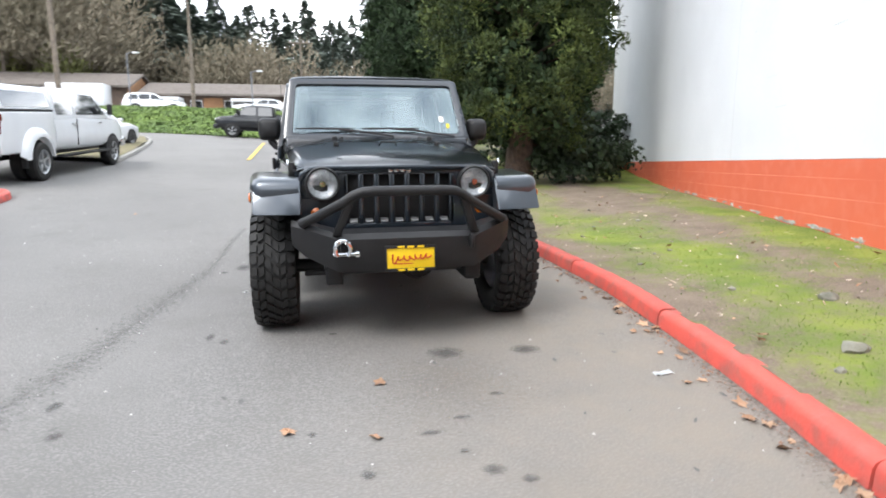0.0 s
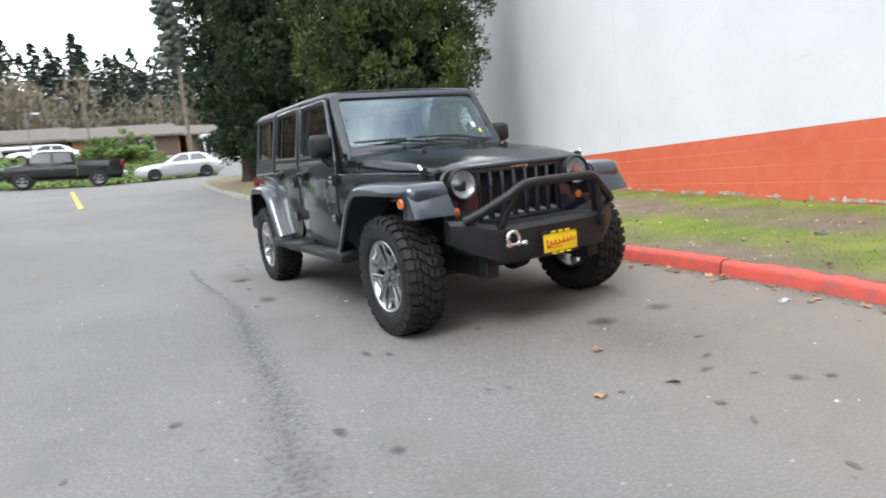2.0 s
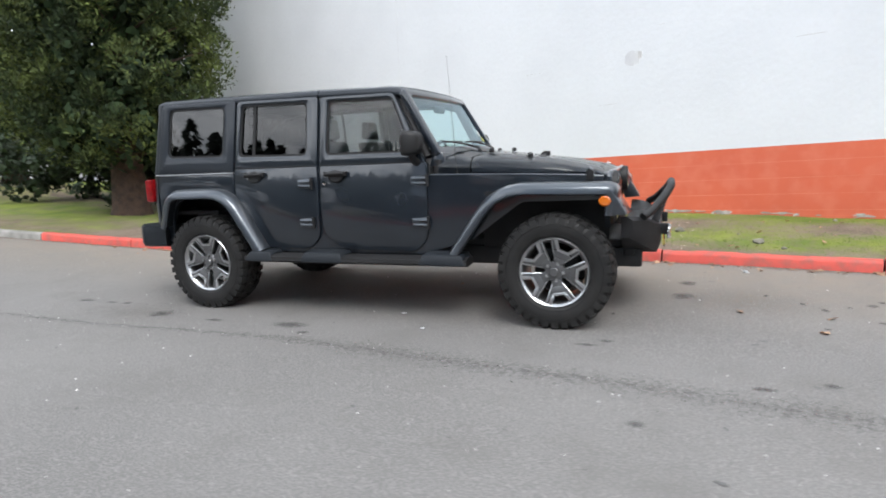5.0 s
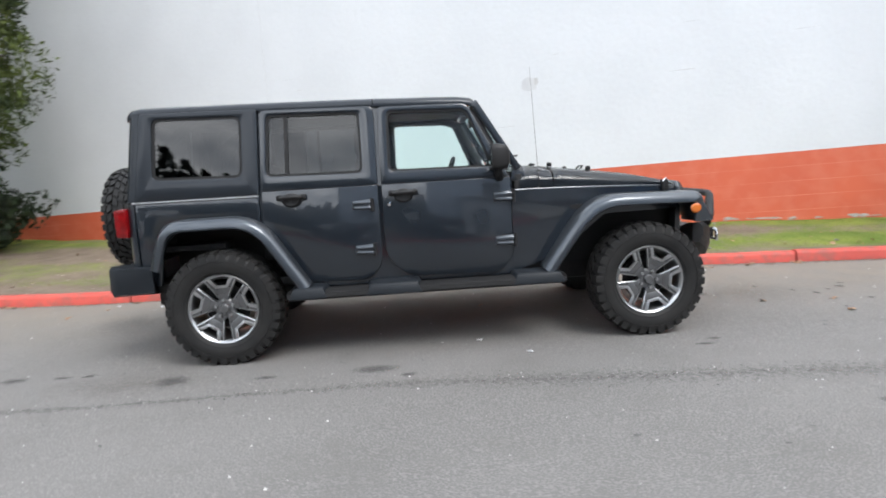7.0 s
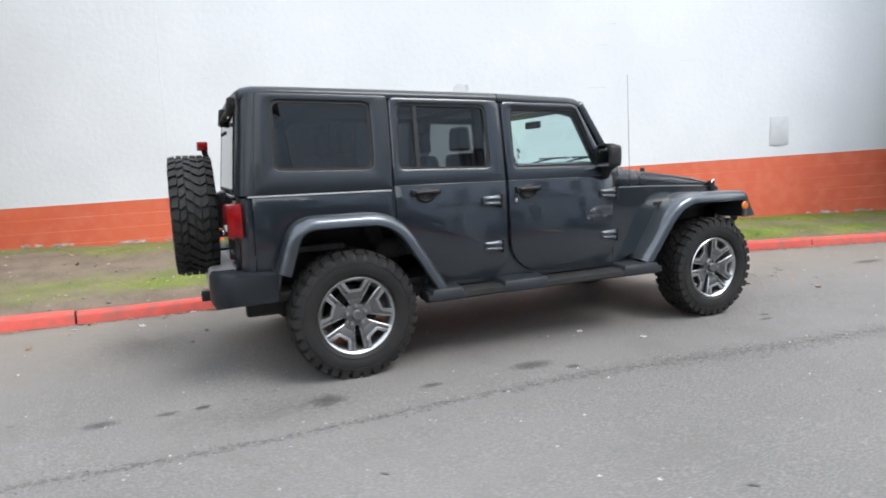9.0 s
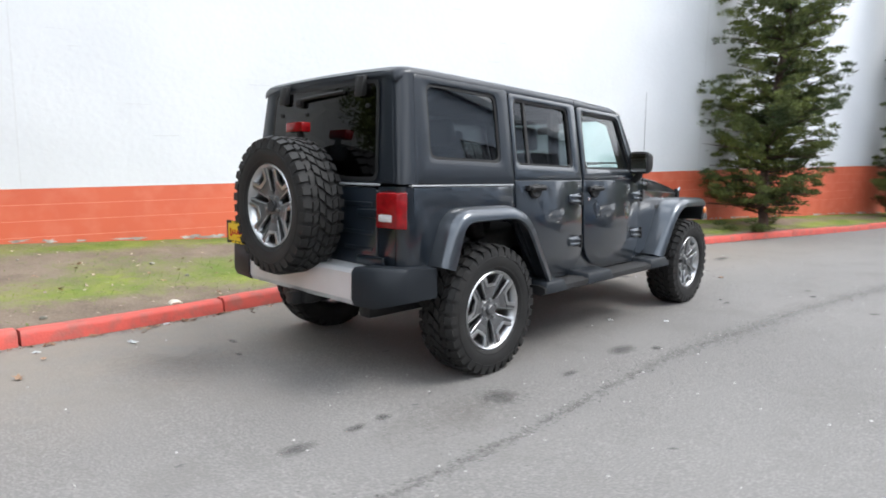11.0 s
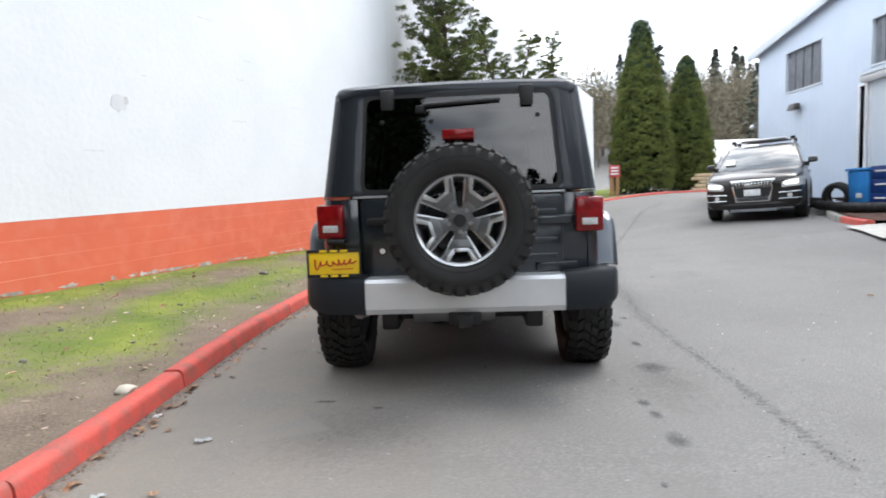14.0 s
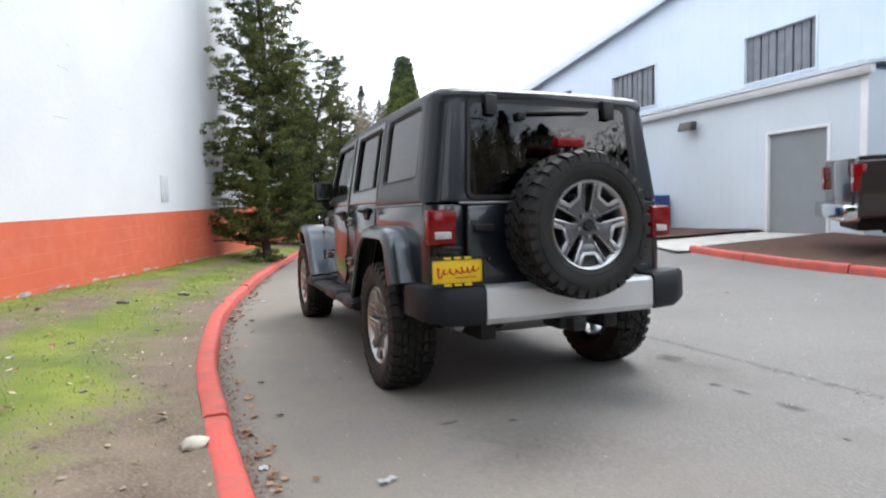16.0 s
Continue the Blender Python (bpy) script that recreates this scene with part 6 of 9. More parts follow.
# ---- wheels ----
def wheel_meshes():
    """The meshes of one wheel, its outer face towards +x, centred on the axle."""
    made = []
    tyre = lathe([(0.232, -0.105), (0.238, -0.118), (0.262, -0.136), (0.305, -0.145), (0.345, -0.140), (0.366, -0.128), (0.376, -0.112), (0.379, 0.0), (0.376, 0.112), (0.366, 0.128), (0.345, 0.140), (0.305, 0.145),
                  (0.262, 0.136), (0.238, 0.118), (0.232, 0.105)], 56, "x", close=True)
    made.append(("tyre", tyre, M["rubber"], 40))
    lugs = bmesh.new()

    def lug(x0, x1, a0, a1, r0, r1, skew=0.0):
        pts = []
        for r in (r0, r1):
            for x, a in ((x0, a0), (x1, a0 + skew), (x1, a1 + skew), (x0, a1)):
                pts.append((x, r * math.cos(a), r * math.sin(a)))
        hexa(pts, bm=lugs)

    n = 34
    st = 2 * math.pi / n
    for i in range(n):
        a = i * st
        lug(-0.042, -0.004, a, a + st * 0.68, 0.378, R_TYRE, st * 0.35)
        lug(0.004, 0.042, a + st * 0.5, a + st * 1.18, 0.378, R_TYRE, st * 0.35)
        lug(-0.085, -0.050, a + st * 0.25, a + st * 0.92, 0.378, R_TYRE, -st * 0.3)
        lug(0.050, 0.085, a + st * 0.2, a + st * 0.86, 0.378, R_TYRE, -st * 0.3)
        for sgn in (-1, 1):
            big = 0.0 if (i % 2) else 0.007
            a0, a1 = a + st * 0.1, a + st * 0.74
            pts = []
            for x, r in ((0.092, 0.372), (0.128 + big, 0.360), (0.134 + big, 0.380), (0.094, R_TYRE)):
                for q in (a0, a1):
                    pts.append((sgn * x, r * math.cos(q), r * math.sin(q)))
            hexa([pts[0], pts[2], pts[3], pts[1], pts[6], pts[4], pts[5], pts[7]], bm=lugs)
            pts = []
            for x, r in ((0.137, 0.334 - 2 * big), (0.126, 0.372), (0.138, 0.380), (0.145, 0.334 - 2 * big)):
                for q in (a0, a1):
                    pts.append((sgn * x, r * math.cos(q), r * math.sin(q)))
            hexa([pts[0], pts[2], pts[3], pts[1], pts[6], pts[4], pts[5], pts[7]], bm=lugs)
    made.append(("tread", lugs, M["rubber"], 20))
    ring = bmesh.new()
    for r in (0.258, 0.322):
        lathe([(r, 0.137), (r + 0.004, 0.146 if r > 0.3 else 0.139), (r + 0.008, 0.1385)], 56, "x", bm=ring, caps=False)
    made.append(("sidewall_rib", ring, M["rubber"], 40))
    rim = lathe([(0.205, -0.10), (0.222, -0.09), (0.215, 0.05), (0.222, 0.085), (0.236, 0.100), (0.242, 0.112), (0.236, 0.118), (0.226, 0.112), (0.216, 0.095), (0.200, 0.05), (0.200, -0.10)], 56, "x", close=True)
    made.append(("rim", rim, M["alloy"], 40))
    brake = lathe([(0.0, -0.02), (0.15, -0.02), (0.155, -0.01), (0.155, 0.0), (0.15, 0.005), (0.0, 0.005)], 32, "x")
    made.append(("brake_disc", brake, M["black_steel"], 30))
    hub = lathe([(0.070, 0.03), (0.072, 0.070), (0.060, 0.082), (0.034, 0.084), (0.032, 0.100), (0.026, 0.106), (0.0, 0.106)], 30, "x")
    made.append(("hub", hub, M["spoke_grey"], 30))
    for k in range(5):
        c = 2 * math.pi * k / 5 + math.pi / 2 + math.pi / 5

        def at(r, off, x):
            return (x, r * math.cos(c + off), r * math.sin(c + off))

        def plate(corners, deep, bm=None, bevel=0.003):
            """A plate between four (r, offset, x) corners, deep metres thick."""
            return hexa([at(r, o, x - deep) for r, o, x in corners] + [at(r, o, x) for r, o, x in corners], bevel, bm=bm)

        # one broad spoke, forking round the window at the rim
        web = plate([(0.055, -0.58, 0.078), (0.055, 0.58, 0.078), (0.110, 0.39, 0.086), (0.110, -0.39, 0.086)], 0.035)
        plate([(0.109, -0.39, 0.086), (0.109, 0.39, 0.086), (0.163, 0.44, 0.094), (0.163, -0.44, 0.094)], 0.035, web)
        for q in (-1, 1):
            plate([(0.162, q * 0.24, 0.094), (0.162, q * 0.44, 0.094), (0.224, q * 0.480, 0.106), (0.224, q * 0.34, 0.106)], 0.035, web)
        made.append(("spoke", web, M["spoke_grey"], 25))
        # bright machined edges round the window and along the slots
        edge = plate([(0.150, -0.275, 0.098), (0.150, 0.275, 0.098), (0.168, 0.245, 0.102), (0.168, -0.245, 0.102)], 0.02, None, 0.002)
        for q in (-1, 1):
            plate([(0.160, q * 0.175, 0.1005), (0.152, q * 0.285, 0.0985), (0.226, q * 0.395, 0.113), (0.226, q * 0.285, 0.113)], 0.022, edge, 0.002)
            plate([(0.088, q * 0.375, 0.087), (0.088, q * 0.440, 0.083), (0.226, q * 0.500, 0.108), (0.226, q * 0.455, 0.112)], 0.022, edge, 0.002)
        made.append(("spoke_edge", edge, M["alloy"], 25))
        bm = rod(at(0.060, 0.0, 0.075), at(0.060, 0.0, 0.098), 0.013, 0.010, 8)
        made.append(("lug_nut", bm, M["alloy_dark"], 30))
    for nm, bm, _, _ in made:
        if nm in ("tyre", "tread", "sidewall_rib"):
            moved(bm, Matrix.Diagonal((0.94, 1.012, 1.012, 1)))
    return made


pieces = []
for nm, bm, mat, ang in wheel_meshes():
    ob = finish(nm, bm, mat, None, ang)
    pieces.append((nm, ob.data, ob))


def place_wheel(name, m, label, owner, first=False, z_turn=0.0):
    top = new(name, pieces[3][1])
    top.parent = owner
    top.matrix_basis = m
    top["label"] = label
    for i, (nm, me, ob) in enumerate(pieces):
        if i == 3:
            continue
        o = new(nm, me)
        o.parent = top
    return top


for s in (-1, 1):
    for y in (0.0, 2.947):
        spin = Matrix.Rotation(radians({(-1, 0.0): 12, (-1, 2.947): 38, (1, 0.0): 60, (1, 2.947): 5}[(s, y)]), 4, "X")
        m = Matrix.Translation((s * 0.785, y, R_TYRE - 0.004)) @ (Matrix.Rotation(math.pi, 4, "Z") if s < 0 else Matrix.Identity(4)) @ spin
        place_wheel("wheel", m, "black all-terrain tyre on a grey five-spoke alloy rim", car)
place_wheel("spare_wheel", Matrix.Translation((-0.014, 3.800, 1.004)) @ Matrix.Rotation(radians(90), 4, "Z") @ Matrix.Rotation(radians(0), 4, "X"), "spare wheel with alloy rim on the tailgate", car)
# black disc laid over the closed hub, standing in for a bore's shade
part("hub_bore", moved(lathe([(0.0, 0.1065), (0.030, 0.1065), (0.034, 0.100)], 24, "x"), Matrix.Translation((-0.014, 3.800, 1.004)) @ Matrix.Rotation(radians(90), 4, "Z")), M["dark"], car, "dark disc painting the shaded hub bore of the spare wheel")
for _, _, ob in pieces:
    bpy.data.objects.remove(ob)


# ---- other vehicles ----
M["white_paint"] = material("white_car_paint", (0.74, 0.76, 0.78), (0.70, 0.72, 0.74), 2, 0.35, coat=1.0, spec=0.3)
M["black_paint"] = material("black_car_paint", (0.010, 0.011, 0.013), (0.013, 0.014, 0.016), 2, 0.35, coat=1.0, spec=0.15)
M["brown_black"] = material("dark_brown_car_paint", (0.022, 0.017, 0.016), (0.028, 0.022, 0.020), 2, 0.35, coat=1.0, spec=0.2)
M["suv_paint"] = material("brown_black_car_paint", (0.011, 0.009, 0.009), (0.014, 0.012, 0.011), 2, 0.30, metal=0.2, coat=0.55, spec=0.25)
M["silver_car"] = material("silver_car_paint", (0.55, 0.56, 0.58), (0.50, 0.51, 0.53), 2, 0.3, metal=0.5, coat=1.0)
M["car_glass"] = material("dark_car_glass", (0.012, 0.014, 0.016), (0.016, 0.018, 0.02), 1, 0.04, coat=1.0, spec=0.8)
# windscreens: car glass with a paler base, sky light put into the colour
M["screen_glass"] = material("sky_lit_screen_glass", (0.05, 0.06, 0.065), (0.06, 0.07, 0.075), 1, 0.04, coat=1.0, spec=1.0)
M["lit_lamp"] = glow("lit_head_lamp", (1.0, 0.97, 0.9), 2.2)


def simple_wheel(owner, x, y, r, w, out, z=None, rim_mat=None):
    """A road wheel: tyre, dished rim and five spokes. out: +1 or -1, the side that it faces."""
    m = Matrix.Translation((x, y, r if z is None else z))
    tyre = lathe([(r * 0.62, -w / 2), (r * 0.9, -w / 2), (r, -w * 0.36), (r, w * 0.36), (r * 0.9, w / 2), (r * 0.62, w / 2)], 30, "y", close=True)
    top = part("wheel", moved(tyre, m), M["rubber"], owner, "black tyre on an alloy rim")
    f = out * w / 2
    rim = lathe([(r * 0.64, f * 0.96), (r * 0.62, f * 1.02), (r * 0.56, f * 0.8), (r * 0.54, f * 0.35), (0.0, f * 0.35)], 28, "y", caps=False)
    part("rim", moved(rim, m), rim_mat or M["alloy_dark"], top)
    for k in range(5):
        a = 2 * math.pi * k / 5 + 0.4
        bm = hexa([(q * math.cos(a + da), f * yy, q * math.sin(a + da)) for yy, q, da in ((0.45, 0.03, 0.9), (0.5, r * 0.57, 0.14), (0.5, r * 0.57, -0.14), (0.45, 0.03, -0.9),
                                                                                         (0.8, 0.03, 0.9), (0.9, r * 0.57, 0.14), (0.9, r * 0.57, -0.14), (0.8, 0.03, -0.9))], 0.004)
        part("spoke", moved(bm, m), M["alloy"], top)
    part("hub_cap", moved(lathe([(0.06, f * 0.5), (0.055, f * 0.92), (0.0, f * 0.95)], 16, "y"), m), M["alloy"], top)
    return top


def car_shell(owner, stations, mat, name="body"):
    """The lower body, skinned over stations of (x, half width, bottom, top)."""
    secs = []
    for x, hw, b, t in stations:
        h = t - b
        half = [(hw * 0.90, b), (hw * 0.985, b + h * 0.12), (hw, b + h * 0.42), (hw * 0.985, b + h * 0.74), (hw * 0.95, b + h * 0.93), (hw * 0.86, t)]
        secs.append([(x, y, z) for y, z in half] + [(x, -y, z) for y, z in half[::-1]])
    return part(name, loft(secs), mat, owner, smooth_deg=45)


def cabin(owner, pts, hw0, hw1, belt, mat, name="cabin"):
    """The upper body from its side outline (x, z); narrower towards the roof."""
    zt = max(z for _, z in pts)
    width = lambda z: hw0 + (hw1 - hw0) * max(0.0, (z - belt) / (zt - belt))
    bm = bmesh.new()
    left = [bm.verts.new((x, width(z), z)) for x, z in pts]
    right = [bm.verts.new((x, -width(z), z)) for x, z in pts]
    bm.faces.new(left)
    bm.faces.new(right[::-1])
    n = len(pts)
    for i in range(n):
        bm.faces.new((left[i], right[i], right[(i + 1) % n], left[(i + 1) % n]))
    bmesh.ops.recalc_face_normals(bm, faces=bm.faces[:])
    bevel_sharp(bm, 0.03, 2, 20)
    body = part(name, bm, mat, owner, smooth_deg=40)
    return body, width


def side_pane(owner, outline, width, sgn, mat=None):
    bm = slab(rounded(outline, 0.05), lambda x, z, d: (x, sgn * (width(z) + 0.006 - d), z), 0.012)
    return part("side_window", bm, mat or M["car_glass"], owner)


def cross_pane(owner, p0, p1, w0, w1, name, mat=None):
    """A windscreen or rear window between two edges across the car."""
    d = Vector((p1[0] - p0[0], 0, p1[1] - p0[1]))
    nrm = Vector((-d.z, 0, d.x)).normalized()
    if nrm.z < 0:
        nrm = -nrm
    o = nrm * 0.008
    q = [(p0[0], w0, p0[1]), (p0[0], -w0, p0[1]), (p1[0], -w1, p1[1]), (p1[0], w1, p1[1])]
    bm = hexa([Vector(v) - o for v in q] + [Vector(v) + o for v in q], 0.004)
    return part(name, bm, mat or M["car_glass"], owner)


def arches(owner, xs, hw, r, w=0.06):
    for x in xs:
        for sgn in (-1, 1):
            bm = bmesh.new()
            a = [(x + r * 1.16 * math.cos(t), r + r * 1.14 * math.sin(t)) for t in np.linspace(-0.25, math.pi + 0.25, 18)]
            slab(a, lambda u, v, d: (u, sgn * (hw + 0.004 - d), v), 0.10, bm=bm)
            part("wheel_arch", bm, M["dark"], owner)


def pickup(name, label, m, paint, dually=False, length=6.0, lift=0.0, wheelbase=3.8, chrome=True):
    top = thing(name, (0, 0, 0), label, "pickup truck")
    top.matrix_basis = m
    z = lift
    r = 0.40
    hw = 0.98
    x_r, x_f = 0.0, wheelbase
    tail = -1.25
    nose = wheelbase + 0.98
    cab_r, cab_f = 0.95, wheelbase - 0.35
    # bed
    bm = hexa([(tail, -hw, 0.60 + z), (cab_r - 0.04, -hw, 0.60 + z), (cab_r - 0.04, hw, 0.60 + z), (tail, hw, 0.60 + z), (tail, -hw * 0.97, 1.42 + z), (cab_r - 0.04, -hw * 0.97, 1.42 + z), (cab_r - 0.04, hw * 0.97, 1.42 + z), (tail, hw * 0.97, 1.42 + z)], 0.05, 3)
    bed = part("bed", bm, paint, top)
    part("bed_rail", box((tail + 0.02, hw * 0.90, 1.41 + z), (cab_r - 0.06, hw * 0.97, 1.455 + z), 0.01), M["black_plastic"], bed)
    part("bed_rail", box((tail + 0.02, -hw * 0.97, 1.41 + z), (cab_r - 0.06, -hw * 0.90, 1.455 + z), 0.01), M["black_plastic"], bed)
    part("bed_cover", box((tail + 0.04, -hw * 0.9, 1.40 + z), (cab_r - 0.1, hw * 0.9, 1.43 + z), 0.01), M["black_plastic"], bed)
    part("tailgate", box((tail - 0.03, -hw * 0.78, 0.72 + z), (tail + 0.02, hw * 0.78, 1.44 + z), 0.02), paint, top)
    if dually:
        lid = part("canopy", hexa([(tail + 0.02, -hw * 0.95, 1.42 + z), (cab_r - 0.05, -hw * 0.95, 1.42 + z), (cab_r - 0.05, hw * 0.95, 1.42 + z), (tail + 0.02, hw * 0.95, 1.42 + z),
                                   (tail + 0.14, -hw * 0.79, 1.91 + z), (cab_r - 0.03, -hw * 0.79, 1.91 + z), (cab_r - 0.03, hw * 0.79, 1.91 + z), (tail + 0.14, hw * 0.79, 1.91 + z)], 0.05, 3), paint, top, "white bed canopy with dark side windows")
        for sgn in (-1, 1):
            side_pane(lid, [(tail + 0.22, 1.50 + z), (cab_r - 0.14, 1.50 + z), (cab_r - 0.14, 1.80 + z), (tail + 0.28, 1.80 + z)], lambda v: hw * (0.95 - 0.16 * (v - 1.42 - z) / 0.49), sgn)
    # cab and nose
    car_shell(top, [(cab_r, hw * 0.98, 0.58 + z, 1.30 + z), (2.2, hw, 0.56 + z, 1.30 + z), (cab_f, hw, 0.56 + z, 1.28 + z), (cab_f + 0.5, hw, 0.56 + z, 1.25 + z), (nose - 0.35, hw * 0.98, 0.56 + z, 1.20 + z), (nose - 0.12, hw * 0.94, 0.58 + z, 1.12 + z), (nose, hw * 0.86, 0.62 + z, 1.0 + z)], paint)
    rz = 1.92 + z
    pts = [(cab_r + 0.02, 1.24 + z), (cab_r + 0.06, rz - 0.06), (cab_r + 0.30, rz), (cab_f - 0.75, rz), (cab_f - 0.45, rz - 0.05), (cab_f + 0.32, 1.24 + z)]
    cb, width = cabin(top, pts, hw * 0.955, hw * 0.78, 1.24 + z, paint)
    for sgn in (-1, 1):
        side_pane(cb, [(cab_r + 0.16, 1.34 + z), (cab_r + 0.98, 1.34 + z), (cab_r + 0.98, rz - 0.10), (cab_r + 0.22, rz - 0.10)], width, sgn)
        side_pane(cb, [(cab_r + 1.10, 1.34 + z), (cab_f + 0.08, 1.34 + z), (cab_f - 0.44, rz - 0.11), (cab_r + 1.10, rz - 0.10)], width, sgn)
        part("door_mirror", box((cab_f - 0.08, sgn * 1.02 - 0.10, 1.34 + z), (cab_f + 0.06, sgn * 1.02 + 0.14 * (sgn > 0) + 0.0, 1.62 + z), 0.03), M["black_plastic"], top)
        for x in (cab_r + 0.85, cab_f - 0.45):
            part("door_handle", box((x - 0.10, sgn * hw - 0.02, 1.13 + z), (x + 0.10, sgn * hw + 0.025, 1.17 + z), 0.012), M["chrome"] if chrome else paint, top)
        part("door_gap", box((cab_r + 1.02, sgn * hw * 0.993 - 0.012, 0.66 + z), (cab_r + 1.035, sgn * hw * 0.993 + 0.010, 1.26 + z)), M["dark"], top)
        part("running_board", box((cab_r + 0.1, sgn * (hw - 0.02) - 0.08, 0.42 + z), (cab_f + 0.1, sgn * (hw - 0.02) + 0.08, 0.48 + z), 0.02), M["black_plastic"], top)
        lamp = part("tail_lamp", box((tail - 0.045, sgn * hw * 0.885 - 0.09, 0.98 + z), (tail + 0.12, sgn * hw * 0.885 + 0.098, 1.36 + z), 0.02), M["red_lens"], top, "red tail lamp")
        part("reversing_lens", box((tail - 0.05, sgn * hw * 0.885 - 0.06, 1.10 + z), (tail - 0.04, sgn * hw * 0.885 + 0.06, 1.17 + z), 0.004), M["clear_lens"], lamp)
        part("head_lamp", box((nose - 0.16, sgn * hw * 0.72 - 0.16, 0.90 + z), (nose - 0.01, sgn * hw * 0.72 + 0.14, 1.06 + z), 0.03), M["clear_lens"], top)
        if dually:
            bm = bmesh.new()
            a = [(0.0 + 0.62 * math.cos(t), r + z * 0 + 0.14 + 0.56 * math.sin(t)) for t in np.linspace(0, math.pi, 18)]
            b = [(0.0 + 0.47 * math.cos(t), r + 0.08 + 0.43 * math.sin(t)) for t in np.linspace(0, math.pi, 18)]
            secs = []
            for (xa, za), (xb, zb) in zip(a, b):
                secs.append([(xa, sgn * (hw - 0.03), za), (xa * 0.98, sgn * (hw + 0.06), za - 0.03), (xa * 0.92, sgn * (hw + 0.11), za - 0.08), (xb, sgn * (hw + 0.12), zb), (xb, sgn * (hw - 0.03), zb)])
            part("rear_flare", loft(secs), paint, top, smooth_deg=50)
    cross_pane(cb, (cab_r + 0.05, 1.34 + z), (cab_r + 0.075, rz - 0.10), hw * 0.80, hw * 0.70, "rear_window")
    cross_pane(cb, (cab_f + 0.24, 1.30 + z), (cab_f - 0.40, rz - 0.085), hw * 0.88, hw * 0.72, "windscreen", M["screen_glass"])
    part("rear_bumper", box((tail - 0.16, -hw * 0.95, 0.55 + z), (tail + 0.05, hw * 0.95, 0.80 + z), 0.04, 3), M["chrome"], top, "chrome rear bumper")
    part("front_bumper", box((nose - 0.16, -hw * 0.96, 0.48 + z), (nose + 0.10, hw * 0.96, 0.74 + z), 0.05, 3), M["chrome"] if chrome else paint, top)
    gr = part("grille", box((nose - 0.10, -hw * 0.52, 0.76 + z), (nose + 0.04, hw * 0.52, 1.10 + z), 0.03), M["chrome"], top)
    for k in range(5):
        part("grille_slat", box((nose + 0.035, -hw * 0.48, 0.79 + 0.06 * k + z), (nose + 0.052, hw * 0.48, 0.825 + 0.06 * k + z), 0.004), M["black_plastic"], gr)
    part("chassis", box((tail + 0.1, -0.5, 0.42 + z * 0.6), (nose - 0.3, 0.5, 0.60 + z), 0.02), M["black_plastic"], top)
    arches(top, (x_r, x_f), hw, r)
    for sgn in (-1, 1):
        simple_wheel(top, x_f, sgn * (hw - 0.10), r, 0.25, sgn, rim_mat=M["alloy"])
        if dually:
            simple_wheel(top, x_r, sgn * (hw + 0.01), r, 0.22, sgn, rim_mat=M["alloy"])
            simple_wheel(top, x_r, sgn * (hw - 0.26), r, 0.22, sgn, rim_mat=M["alloy"])
        else:
            simple_wheel(top, x_r, sgn * (hw - 0.10), r, 0.25, sgn, rim_mat=M["alloy"])
    return top


